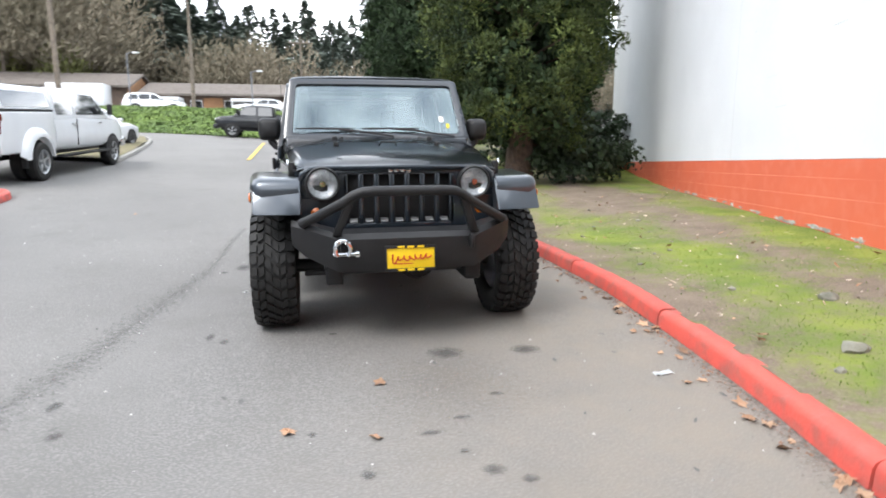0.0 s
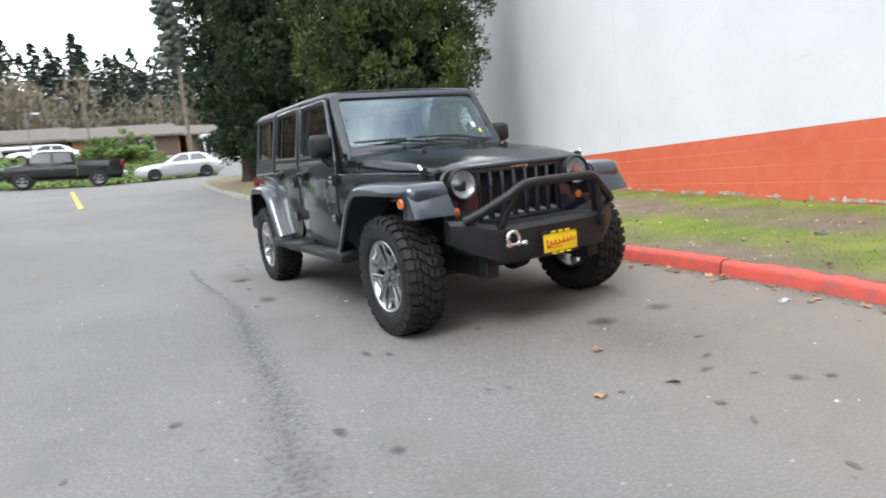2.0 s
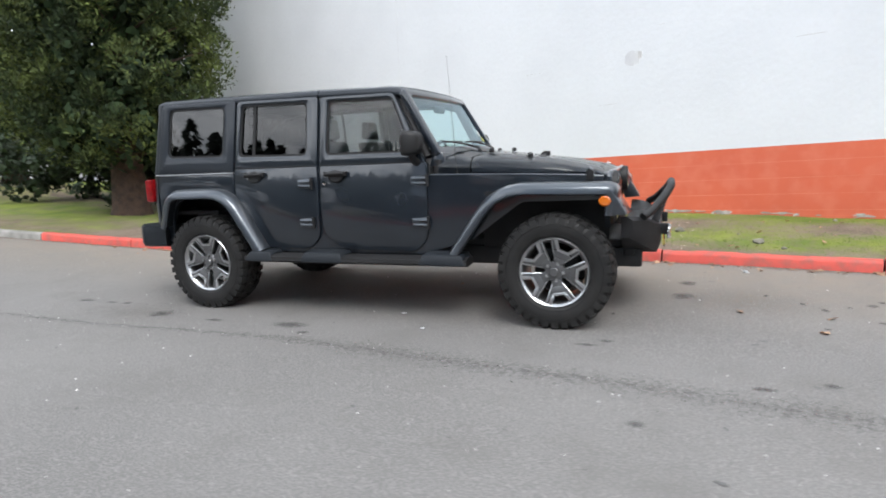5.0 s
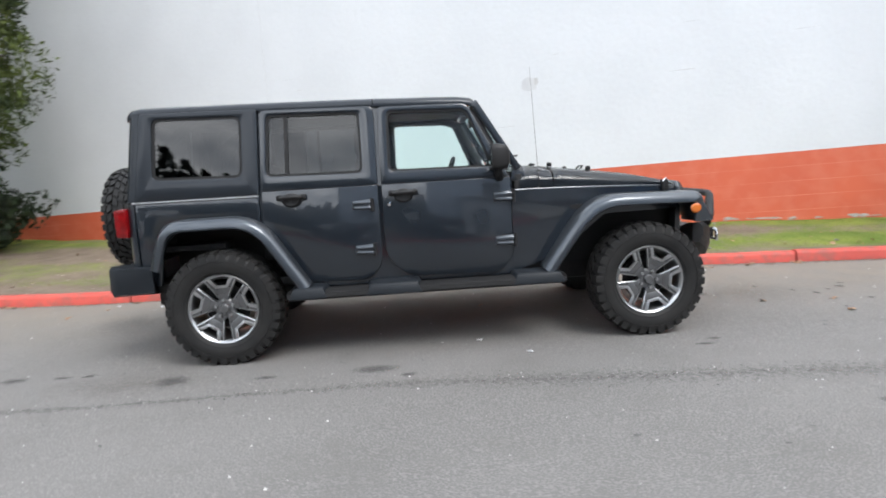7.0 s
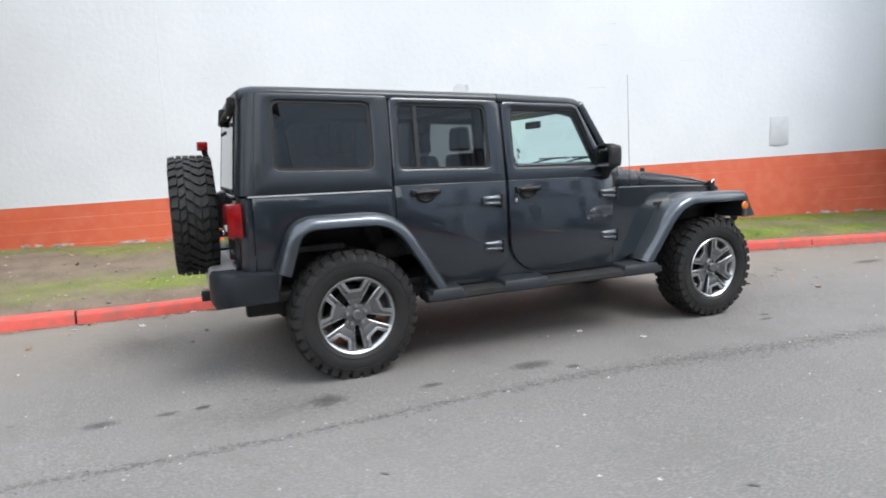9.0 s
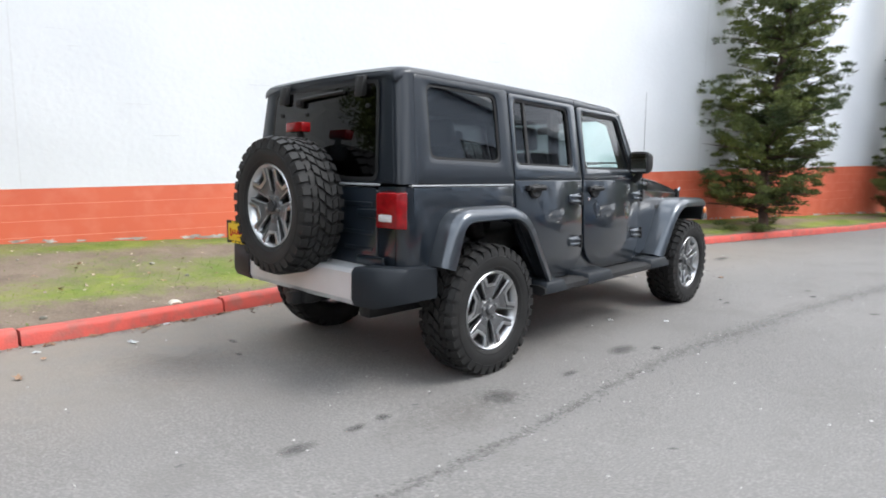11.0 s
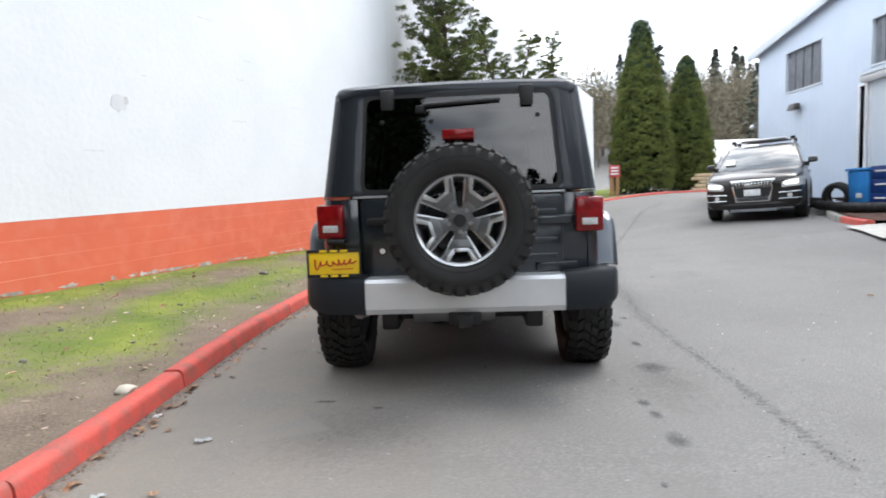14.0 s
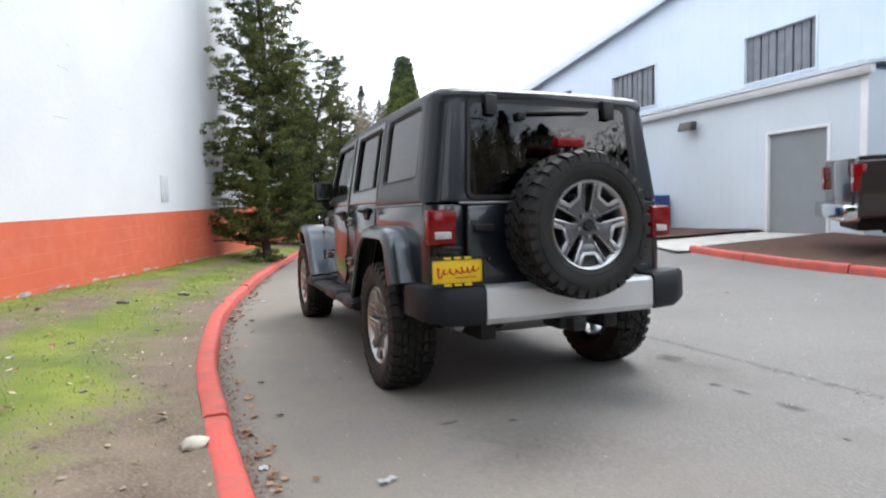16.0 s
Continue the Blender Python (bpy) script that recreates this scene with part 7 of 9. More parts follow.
def suv(name, label, m, paint, lit=False, rack=True, category="car"):
    """A tall wagon: broad hood, upright nose with a one-piece framed grille, five side panes a side, roof rails."""
    top = thing(name, (0, 0, 0), label, category)
    top.matrix_basis = m
    hw, r, wb = 0.985, 0.385, 3.0
    nose, tail = wb + 0.93, -1.12
    car_shell(top, [(tail, hw * 0.86, 0.46, 1.06), (tail + 0.15, hw * 0.96, 0.34, 1.12), (0.0, hw, 0.28, 1.14), (1.5, hw, 0.28, 1.14), (2.3, hw, 0.28, 1.14), (wb - 0.2, hw, 0.28, 1.12), (wb + 0.30, hw * 0.99, 0.28, 1.07),
                    (nose - 0.28, hw * 0.975, 0.29, 1.00), (nose - 0.13, hw * 0.945, 0.30, 0.955), (nose - 0.04, hw * 0.90, 0.33, 0.91), (nose, hw * 0.80, 0.40, 0.85)], paint)
    front = lambda y: float(np.interp(abs(y), [0.0, 0.78, 0.887, 0.931, 0.96], [nose, nose, nose - 0.04, nose - 0.13, nose - 0.28]))

    def bent(sgn, ys, z0, z1, proud, deep):
        """A strip that follows the nose round its corner."""
        return loft([[(front(y) - deep, sgn * y, z0(y)), (front(y) + proud, sgn * y, z0(y)), (front(y) + proud - 0.015, sgn * y, z1(y)), (front(y) - deep - 0.03, sgn * y, z1(y))] for y in ys])

    rz = 1.74
    pts = [(tail + 0.10, 1.08), (tail + 0.28, 1.42), (tail + 0.48, rz - 0.08), (-0.1, rz - 0.01), (0.6, rz), (1.20, rz - 0.02), (1.52, rz - 0.07), (2.40, 1.10)]
    cb, width = cabin(top, pts, hw * 0.95, hw * 0.74, 1.08, paint)
    for sgn in (-1, 1):
        side_pane(cb, [(-0.62, 1.17), (0.20, 1.17), (0.20, 1.59), (-0.36, 1.57)], width, sgn)
        side_pane(cb, [(0.28, 1.17), (1.12, 1.17), (1.10, 1.61), (0.28, 1.60)], width, sgn)
        side_pane(cb, [(1.20, 1.17), (2.12, 1.17), (1.50, 1.58), (1.19, 1.61)], width, sgn)
        mirror = part("door_mirror", hexa([(1.93, sgn * 0.99, 1.18), (1.97, sgn * 1.19, 1.19), (2.10, sgn * 1.17, 1.20), (2.14, sgn * 1.0, 1.19), (1.93, sgn * 0.99, 1.33), (1.97, sgn * 1.19, 1.32), (2.07, sgn * 1.17, 1.31), (2.10, sgn * 1.0, 1.33)], 0.035, 3), paint, top)
        part("mirror_foot", box((1.96, min(sgn * 0.90, sgn * 1.02), 1.12), (2.08, max(sgn * 0.90, sgn * 1.02), 1.22), 0.012), M["black_plastic"], mirror)
        lamp = part("head_lamp", bent(sgn, (0.56, 0.70, 0.82, 0.90, 0.955), lambda y: 0.705 + 0.06 * (y - 0.56), lambda y: 0.845 + 0.20 * (y - 0.56), 0.012, 0.10), M["clear_lens"], top, "clear head lamp with bright projector" if lit else "clear head lamp")
        part("lamp_beam", bent(sgn, (0.61, 0.74, 0.86), lambda y: 0.765 + 0.06 * (y - 0.61), lambda y: 0.825 + 0.10 * (y - 0.61), 0.026, 0.05), M["lit_lamp"] if lit else M["lamp_silver"], lamp, "lit lamp" if lit else "")
        part("tail_lamp", box((tail - 0.01, sgn * hw * 0.74 - 0.12, 0.84), (tail + 0.16, sgn * hw * 0.74 + 0.14, 1.03), 0.02), M["red_lens"], top)
        part("air_intake", bent(sgn, (0.50, 0.66, 0.80, 0.90), lambda y: 0.47, lambda y: 0.59 + 0.04 * (y - 0.5), 0.010, 0.10), M["dark"], top)
        part("intake_trim", tube([(front(y) + 0.020, sgn * y, 0.60 + 0.04 * (y - 0.5)) for y in (0.50, 0.62, 0.74, 0.83, 0.91)], 0.011, 6), M["chrome"], top)
        part("intake_bar", tube([(front(y) + 0.018, sgn * y, 0.475) for y in (0.50, 0.62, 0.74, 0.83, 0.91)], 0.009, 6), M["chrome"], top)
        part("fog_lamp", moved(lathe([(0.0, 0.03), (0.045, 0.025), (0.05, 0.0)], 14, "x"), Matrix.Translation((nose + 0.004, sgn * 0.70, 0.535))), M["clear_lens"], top)
        part("fender_crease", tube([(nose - 0.20, sgn * 0.94, 0.98), (wb - 0.2, sgn * (hw * 0.955), 1.085), (1.5, sgn * (hw * 0.962), 1.095), (0.0, sgn * (hw * 0.962), 1.095), (tail + 0.2, sgn * hw * 0.93, 1.08)], 0.012, 6), paint, top)
        part("sill_trim", box((0.42, min(sgn * 0.93, sgn * 1.0), 0.26), (wb - 0.42, max(sgn * 0.93, sgn * 1.0), 0.38), 0.02), M["black_plastic"], top)
        for x in (0.15, 1.05):
            part("door_handle", box((x - 0.1, sgn * hw * 0.98 - 0.01, 0.96), (x + 0.1, sgn * hw * 0.98 + 0.03, 0.995), 0.01), paint, top)
        if rack:
            part("roof_rail", tube([(-0.5, sgn * 0.66, rz - 0.06), (-0.4, sgn * 0.66, rz + 0.045), (1.15, sgn * 0.66, rz + 0.045), (1.32, sgn * 0.66, rz - 0.05)], 0.022, 8), M["silver"], top)
            for x in (0.0, 1.0):
                part("rack_clamp", box((x - 0.06, sgn * 0.66 - 0.05, rz + 0.03), (x + 0.06, sgn * 0.66 + 0.05, rz + 0.15), 0.015), M["black_plastic"], top)
    cross_pane(cb, (2.36, 1.135), (1.56, rz - 0.095), hw * 0.90, hw * 0.71, "windscreen", M["screen_glass"])
    cross_pane(cb, (tail + 0.15, 1.16), (tail + 0.43, rz - 0.16), hw * 0.80, hw * 0.66, "rear_window")
    part("lower_bumper", loft([[(x, -y, z0), (x + 0.05, -y, z0), (x + 0.07, -y, z0 + 0.09), (x + 0.03, -y, z0 + 0.15), (x, -y, z0 + 0.15)] for x, y, z0 in ((nose - 0.30, -0.94, 0.31), (nose - 0.12, -0.80, 0.29), (nose - 0.04, -0.45, 0.28), (nose - 0.04, 0.45, 0.28), (nose - 0.12, 0.80, 0.29), (nose - 0.30, 0.94, 0.31))]), M["black_plastic"], top, "black lower bumper")
    part("skid_plate", box((nose - 0.20, -0.45, 0.22), (nose + 0.01, 0.45, 0.29), 0.02), M["slat"], top)
    top_e, low_e = nose - 0.01, nose + 0.03
    gr = part("grille", hexa([(nose - 0.10, -0.335, 0.42), (nose - 0.10, 0.335, 0.42), (low_e, 0.335, 0.42), (low_e, -0.335, 0.42), (nose - 0.12, -0.445, 0.91), (nose - 0.12, 0.445, 0.91), (top_e, 0.445, 0.91), (top_e, -0.445, 0.91)], 0.03, 3), M["chrome"], top, "chrome trapezoid grille frame")
    part("grille_mesh", hexa([(nose - 0.05, -0.300, 0.455), (nose - 0.05, 0.300, 0.455), (low_e + 0.006, 0.300, 0.455), (low_e + 0.006, -0.300, 0.455), (nose - 0.06, -0.405, 0.875), (nose - 0.06, 0.405, 0.875), (top_e + 0.009, 0.405, 0.875), (top_e + 0.009, -0.405, 0.875)], 0.01), M["dark"], gr)
    for k in range(13):
        y = (k - 6) * 0.0475
        bar = []
        for z, wide in ((0.74, 1.22), (0.865, 1.33)):
            x = low_e + (top_e - low_e) * (z - 0.42) / 0.49
            bar += [(x, y * wide - 0.011, z), (x, y * wide + 0.011, z), (x + 0.016, y * wide + 0.011, z), (x + 0.016, y * wide - 0.011, z)]
        part("grille_bar", hexa(bar, 0.003), M["chrome"], gr)
        bar = []
        for z, wide in ((0.47, 1.0), (0.55, 1.06)):
            x = low_e + (top_e - low_e) * (z - 0.42) / 0.49
            bar += [(x, y * wide - 0.007, z), (x, y * wide + 0.007, z), (x + 0.014, y * wide + 0.007, z), (x + 0.014, y * wide - 0.007, z)]
        part("grille_bar", hexa(bar, 0.003), M["slat"], gr)
    part("plate", box((nose + 0.030, -0.16, 0.565), (nose + 0.045, 0.16, 0.70), 0.004), M["paper"], gr, "pale plate on the grille")
    part("emblem", box((nose + 0.012, -0.15, 0.765), (nose + 0.030, 0.15, 0.83), 0.01), M["chrome"], gr)
    if rack:
        for x in (0.0, 1.0):
            part("cross_bar", box((x - 0.04, -0.74, rz + 0.075), (x + 0.04, 0.74, rz + 0.105), 0.012), M["silver"], top)
        part("roof_box", box((-0.45, -0.50, rz + 0.106), (1.12, 0.52, rz + 0.150), 0.02), M["white_trim"], top, "pale flat load on the roof bars")
        part("windscreen_sticker", hexa([(2.20, -0.74, 1.27), (2.20, -0.52, 1.27), (2.215, -0.52, 1.275), (2.215, -0.74, 1.275), (2.01, -0.72, 1.40), (2.01, -0.52, 1.40), (2.025, -0.52, 1.405), (2.025, -0.72, 1.405)]), M["paper"], top, "white paper behind the windscreen")
    arches(top, (0.0, wb), hw, r)
    for x in (0.0, wb):
        for sgn in (-1, 1):
            simple_wheel(top, x, sgn * (hw - 0.11), r, 0.26, sgn)
    return top


def sedan(name, label, m, paint):
    top = thing(name, (0, 0, 0), label, "car")
    top.matrix_basis = m
    hw, r, wb = 0.90, 0.32, 2.75
    nose, tail = wb + 0.95, -1.05
    car_shell(top, [(tail, hw * 0.78, 0.40, 0.92), (tail + 0.2, hw * 0.94, 0.26, 0.98), (0.0, hw, 0.22, 0.99), (1.4, hw, 0.22, 0.96), (wb, hw * 0.99, 0.22, 0.90), (nose - 0.3, hw * 0.95, 0.24, 0.80), (nose, hw * 0.74, 0.32, 0.66)], paint)
    rz = 1.44
    pts = [(tail + 0.25, 0.93), (-0.25, 1.30), (0.25, rz), (1.0, rz), (1.35, rz - 0.05), (2.25, 0.90)]
    cb, width = cabin(top, pts, hw * 0.92, hw * 0.66, 0.92, paint)
    for sgn in (-1, 1):
        side_pane(cb, [(-0.20, 1.02), (0.75, 1.02), (0.75, 1.36), (0.15, 1.36)], width, sgn)
        side_pane(cb, [(0.83, 1.02), (1.85, 1.0), (1.25, 1.35), (0.83, 1.36)], width, sgn)
        part("head_lamp", box((nose - 0.3, sgn * hw * 0.72 - 0.12, 0.60), (nose - 0.08, sgn * hw * 0.72 + 0.14, 0.72), 0.03), M["clear_lens"], top)
        part("tail_lamp", box((tail, sgn * hw * 0.68 - 0.1, 0.72), (tail + 0.18, sgn * hw * 0.68 + 0.16, 0.88), 0.03), M["red_lens"], top)
        part("door_mirror", box((1.72, sgn * 0.95 - 0.08, 0.98), (1.84, sgn * 0.95 + 0.08, 1.10), 0.03), paint, top)
    cross_pane(cb, (2.12, 0.98), (1.40, rz - 0.07), hw * 0.84, hw * 0.62, "windscreen", M["screen_glass"])
    cross_pane(cb, (tail + 0.42, 1.0), (-0.15, 1.31), hw * 0.80, hw * 0.62, "rear_window")
    arches(top, (0.0, wb), hw, r)
    for x in (0.0, wb):
        for sgn in (-1, 1):
            simple_wheel(top, x, sgn * (hw - 0.10), r, 0.22, sgn)
    return top


def stand(x, y, heading, tail_to_nose=3.0):
    """The pose of a vehicle whose rear axle is over (x, y), its nose along the heading (degrees from +x)."""
    a = radians(heading)
    z0 = land(x, y)
    z1 = land(x + tail_to_nose * math.cos(a), y + tail_to_nose * math.sin(a))
    lx, ly = -math.sin(a), math.cos(a)
    side_rise = (land(x + lx, y + ly) - land(x - lx, y - ly)) / 2
    return Matrix.Translation((x, y, z0)) @ Matrix.Rotation(a, 4, "Z") @ Matrix.Rotation(-math.atan2(z1 - z0, tail_to_nose), 4, "Y") @ Matrix.Rotation(math.atan(side_rise), 4, "X")


pickup("white_pickup_truck", "white crew-cab pickup truck with a white bed canopy", stand(-7.12, 9.95, 87.0, 4.1), M["white_paint"], dually=True, wheelbase=4.1)
pickup("dark_pickup_truck", "dark brown pickup truck with a chrome bumper", stand(-8.0, 1.25, 137.0, 3.6), M["brown_black"], lift=0.05, wheelbase=3.6)
pickup("black_pickup_truck", "black pickup truck on the cross street", stand(-1.9, 34.6, 180.0, 3.5), M["black_paint"], wheelbase=3.4, chrome=False)
suv("dark_suv", "brown-black sport utility car with chrome grille and lit lamps", stand(-6.6 - 0.50 * 3.0, -7.1 - 0.866 * 3.0, 60.0), M["suv_paint"], lit=True)
suv("parked_suv", "dark brown sport utility car parked behind another", stand(-10.7, -17.2, 66.0), M["brown_black"], rack=False)
sedan("silver_sedan", "silver sedan on the cross street", stand(3.6, 34.4, 180.0), M["silver_car"])
suv("white_suv", "white sport utility car on the upper lot", stand(-15.6, 54.0, 5.0), M["white_paint"], rack=False)
sedan("white_sedan", "white sedan on the upper lot", stand(-3.6, 51.5, 178.0), M["white_paint"])
sedan("white_sedan", "white sedan parked behind the pickup on the drive", stand(-9.0, 19.6, 80.0), M["white_paint"])


# ---- plants ----
rng = np.random.default_rng(7)


def leaf_cloud(centres, radii, per, size, flat=0.55, up=0.25, long=1.6, seed=1, spray=0.0):
    """Small leaf faces scattered over the outer side of many clumps; spray turns them to stand outwards."""
    g = np.random.default_rng(seed)
    n = len(centres) * per
    c = np.repeat(np.asarray(centres, float), per, 0)
    r = np.repeat(np.asarray(radii, float), per)
    d = g.normal(size=(n, 3))
    d[:, 2] += up
    d /= np.linalg.norm(d, axis=1)[:, None]
    rad = r * (0.55 + 0.5 * g.random(n) ** 0.6)
    p = c + d * rad[:, None] * np.array([1, 1, flat + 0.25])
    t = g.normal(size=(n, 3))
    t[:, 2] += 0.5
    u = np.cross(d, t)
    u /= np.linalg.norm(u, axis=1)[:, None] + 1e-9
    v = np.cross(u, d) * (1 - flat * 0.3) + d * (0.35 * g.normal(size=n))[:, None]
    v = v * (1 - spray) + (d + np.array([0, 0, 0.5]) + 0.45 * g.normal(size=(n, 3))) * spray
    v /= np.linalg.norm(v, axis=1)[:, None] + 1e-9
    s = size * (0.6 + 0.8 * g.random(n))[:, None]
    quad = np.stack([p - u * s * 0.5, p + v * s * long * 0.5, p + u * s * 0.5, p - v * s * long * 0.5], 1)
    return quad.reshape(-1, 3)


def quads_mesh(name, verts, mat, parent=None, label=""):
    n = len(verts) // 4
    me = bpy.data.meshes.new(name)
    me.vertices.add(len(verts))
    me.vertices.foreach_set("co", np.asarray(verts, np.float32).ravel())
    me.loops.add(n * 4)
    me.loops.foreach_set("vertex_index", np.arange(n * 4, dtype=np.int32))
    me.polygons.add(n)
    me.polygons.foreach_set("loop_start", np.arange(0, n * 4, 4, dtype=np.int32))
    me.polygons.foreach_set("loop_total", np.full(n, 4, dtype=np.int32))
    me.materials.append(mat)
    me.update()
    me.validate()
    ob = new(name, me)
    if parent is not None:
        ob.parent = parent
    if label:
        ob["label"] = label
    return ob


def trunk_mesh(points, radii, n=10, bm=None):
    secs = []
    for (x, y, z), r in zip(points, radii):
        secs.append([(x + r * (1 + 0.12 * math.sin(3 * a + z)) * math.cos(a), y + r * (1 + 0.12 * math.sin(3 * a + z)) * math.sin(a), z) for a in np.linspace(0, 2 * math.pi, n, endpoint=False)])
    return loft(secs, bm)


def billowy_conifer(name, label, x, y, z, height, radius, mat, seed, low=1.5, clumps=520, per=46, size=0.13, narrow=0.8):
    """A broad evergreen: tapered trunk, limbs, and a crown of many soft clumps with gaps between them."""
    g = np.random.default_rng(seed)
    tree = thing(name, (x, y, z), label, "tree")
    bm = trunk_mesh([(0, 0, -0.3), (0.02, 0, 0.15), (0.05, 0.03, 1.2), (0.0, 0.05, height * 0.5), (0, 0, height * 0.93)], [0.46, 0.34, 0.27, 0.17, 0.03])
    part("trunk", bm, M["bark"], tree, "reddish brown tapered trunk", 60)
    centres, radii = [], []
    limbs = bmesh.new()
    for i in range(clumps):
        t = ((i + g.random()) / clumps) ** 0.85
        h = low + (height - low) * t
        prof = radius * (0.62 + 0.38 * math.sin(min(1.0, t * 3.2) * math.pi / 2)) * (1 - t ** 2.2 * narrow)
        a = i * 2.39996 + g.random() * 0.6
        k = 0.50 + 0.50 * g.random() ** 0.4
        bump = 1 + 0.10 * math.sin(3 * a + 5.1 * t) + 0.07 * math.sin(7 * a - 9 * t)
        rr = prof * k * bump
        centres.append((rr * math.cos(a), rr * math.sin(a), h - 0.25 * k + 0.2 * g.normal()))
        radii.append((0.24 + 0.26 * g.random()) * (radius / 2.6) ** 0.5)
        if i % 13 == 0:
            rod((0, 0, max(0.4, h - 0.5)), (rr * 0.9 * math.cos(a), rr * 0.9 * math.sin(a), h - 0.2), 0.05 * (1 - t) + 0.015, 0.012, 5, limbs, False)
    part("branchwork", limbs, M["bark"], tree)
    quads_mesh("crown", leaf_cloud(centres, radii, per, size, long=2.6, seed=seed, spray=0.7), mat, tree, "dense soft evergreen sprays")
    # inner sprays take the dark leaf colour, shade painted into the crown's depth
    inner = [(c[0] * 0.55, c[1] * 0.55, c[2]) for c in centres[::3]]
    quads_mesh("inner_foliage", leaf_cloud(inner, [radius * 0.30] * len(inner), 120, 0.12, seed=seed + 1), M["leaf"], tree, "inner foliage with the crown's shade put into its colour")
    return tree


billowy_conifer("cypress_tree", "broad evergreen with soft bright green sprays", 4.1, 9.3, 0.30, 11.5, 2.25, M["leaf_b"], 11, low=1.25, clumps=760, per=200, size=0.036)
billowy_conifer("cypress_tree", "tall dark evergreen on the lawn", 3.9, 17.6, 0.80, 13.0, 2.2, M["leaf"], 12, low=1.0, clumps=520, per=150, size=0.055)
billowy_conifer("cypress_tree", "tall dark evergreen beside the drive's end", 3.3, 21.6, 1.05, 13.5, 1.9, M["leaf"], 13, low=1.1, clumps=440, per=140, size=0.06)
billowy_conifer("cypress_tree", "tall dark evergreen beyond the white wall's end", 8.3, 18.8, 0.95, 12.0, 2.6, M["leaf"], 14, low=0.9, clumps=400, per=80, size=0.09)


def young_pine(name, label, x, y, z, height, spread, leaders, seed, splay=0.10):
    """A bushy young pine: foliage down to the ground in tiers of flat, upturned pads, opening into wavering leaders."""
    g = np.random.default_rng(seed)
    tree = thing(name, (x, y, z), label, "tree", "young pines along the wall")
    wood = bmesh.new()
    centres, radii = [], []
    for lead in range(leaders):
        turn = 2 * math.pi * lead / leaders + seed
        out = splay * height if leaders > 1 else 0.0
        hh = height * (1 - 0.09 * lead)

        def axis(t):
            k = out * smooth(0.25, 1.0, t)
            return Vector((k * math.cos(turn) + 0.09 * math.sin(t * 9 + lead), k * math.sin(turn) + 0.08 * math.cos(t * 8 + lead), hh * t))
        pts = [axis(t) for t in np.linspace(0, 1, 11)]
        trunk_mesh([(p.x, p.y, p.z - (0.25 if i == 0 else 0)) for i, p in enumerate(pts)], [0.09 * (1 - 0.9 * t) / (1 + 0.3 * lead) + 0.010 for t in np.linspace(0, 1, 11)], 8, wood)
        tiers = int(height / 0.28)
        for i in range(tiers):
            t = 0.035 + 0.945 * i / (tiers - 1)
            full = (0.80 + 0.20 * smooth(0.0, 0.2, t)) * (1 - t) ** 0.62
            nb = max(3, int((10 if leaders == 1 else 5.5) * full + 2))
            for b in range(nb):
                reach = (spread * full * (0.55 + 0.55 * g.random())) * (0.70 if leaders > 1 else 1.0) + 0.13
                a = i * 1.9 + b * 2 * math.pi / nb + 0.7 * g.random()
                p0 = axis(min(1.0, t + 0.03 * g.normal()))
                p1 = p0 + Vector((math.cos(a) * reach, math.sin(a) * reach, reach * (0.02 + 0.55 * t) + 0.06 * g.normal()))
                rod(p0, p1, 0.018 * (1 - t) + 0.005, 0.004, 5, wood, False)
                curl = reach * (0.16 + 0.22 * g.random())
                for k in range(max(3, int(reach / 0.14))):
                    f = 1.06 - k * 0.14 / max(reach, 0.3)
                    if f < 0.15:
                        break
                    q = p0.lerp(p1, f)
                    centres.append((q.x + g.normal() * 0.05, q.y + g.normal() * 0.05, q.z + 0.04 + curl * max(0.0, f - 0.35) ** 2 * 2.4 + 0.03 * g.normal()))
                    radii.append((0.105 + 0.10 * g.random()) * (0.75 + 0.25 * full))
    part("trunk", wood, M["bark"], tree, "thin brown trunk and branches")
    quads_mesh("needles", leaf_cloud(centres, radii, 84, 0.020, flat=0.15, up=0.6, long=4.6, seed=seed, spray=0.75), M["leaf_pine"], tree, "flat upturned tufts of green needles")
    return tree


young_pine("pine_tree", "young pine with tufted branches beside the orange wall", 0.55, -7.6, 0.18, 8.0, 1.30, 1, 31)
young_pine("pine_tree", "young pine with several wavering leaders", -1.3, -13.4, 0.27, 6.6, 1.15, 3, 32, 0.13)
young_pine("pine_tree", "slender young pine leaning at the top", -3.55, -18.9, 0.38, 7.0, 1.20, 2, 33, 0.10)


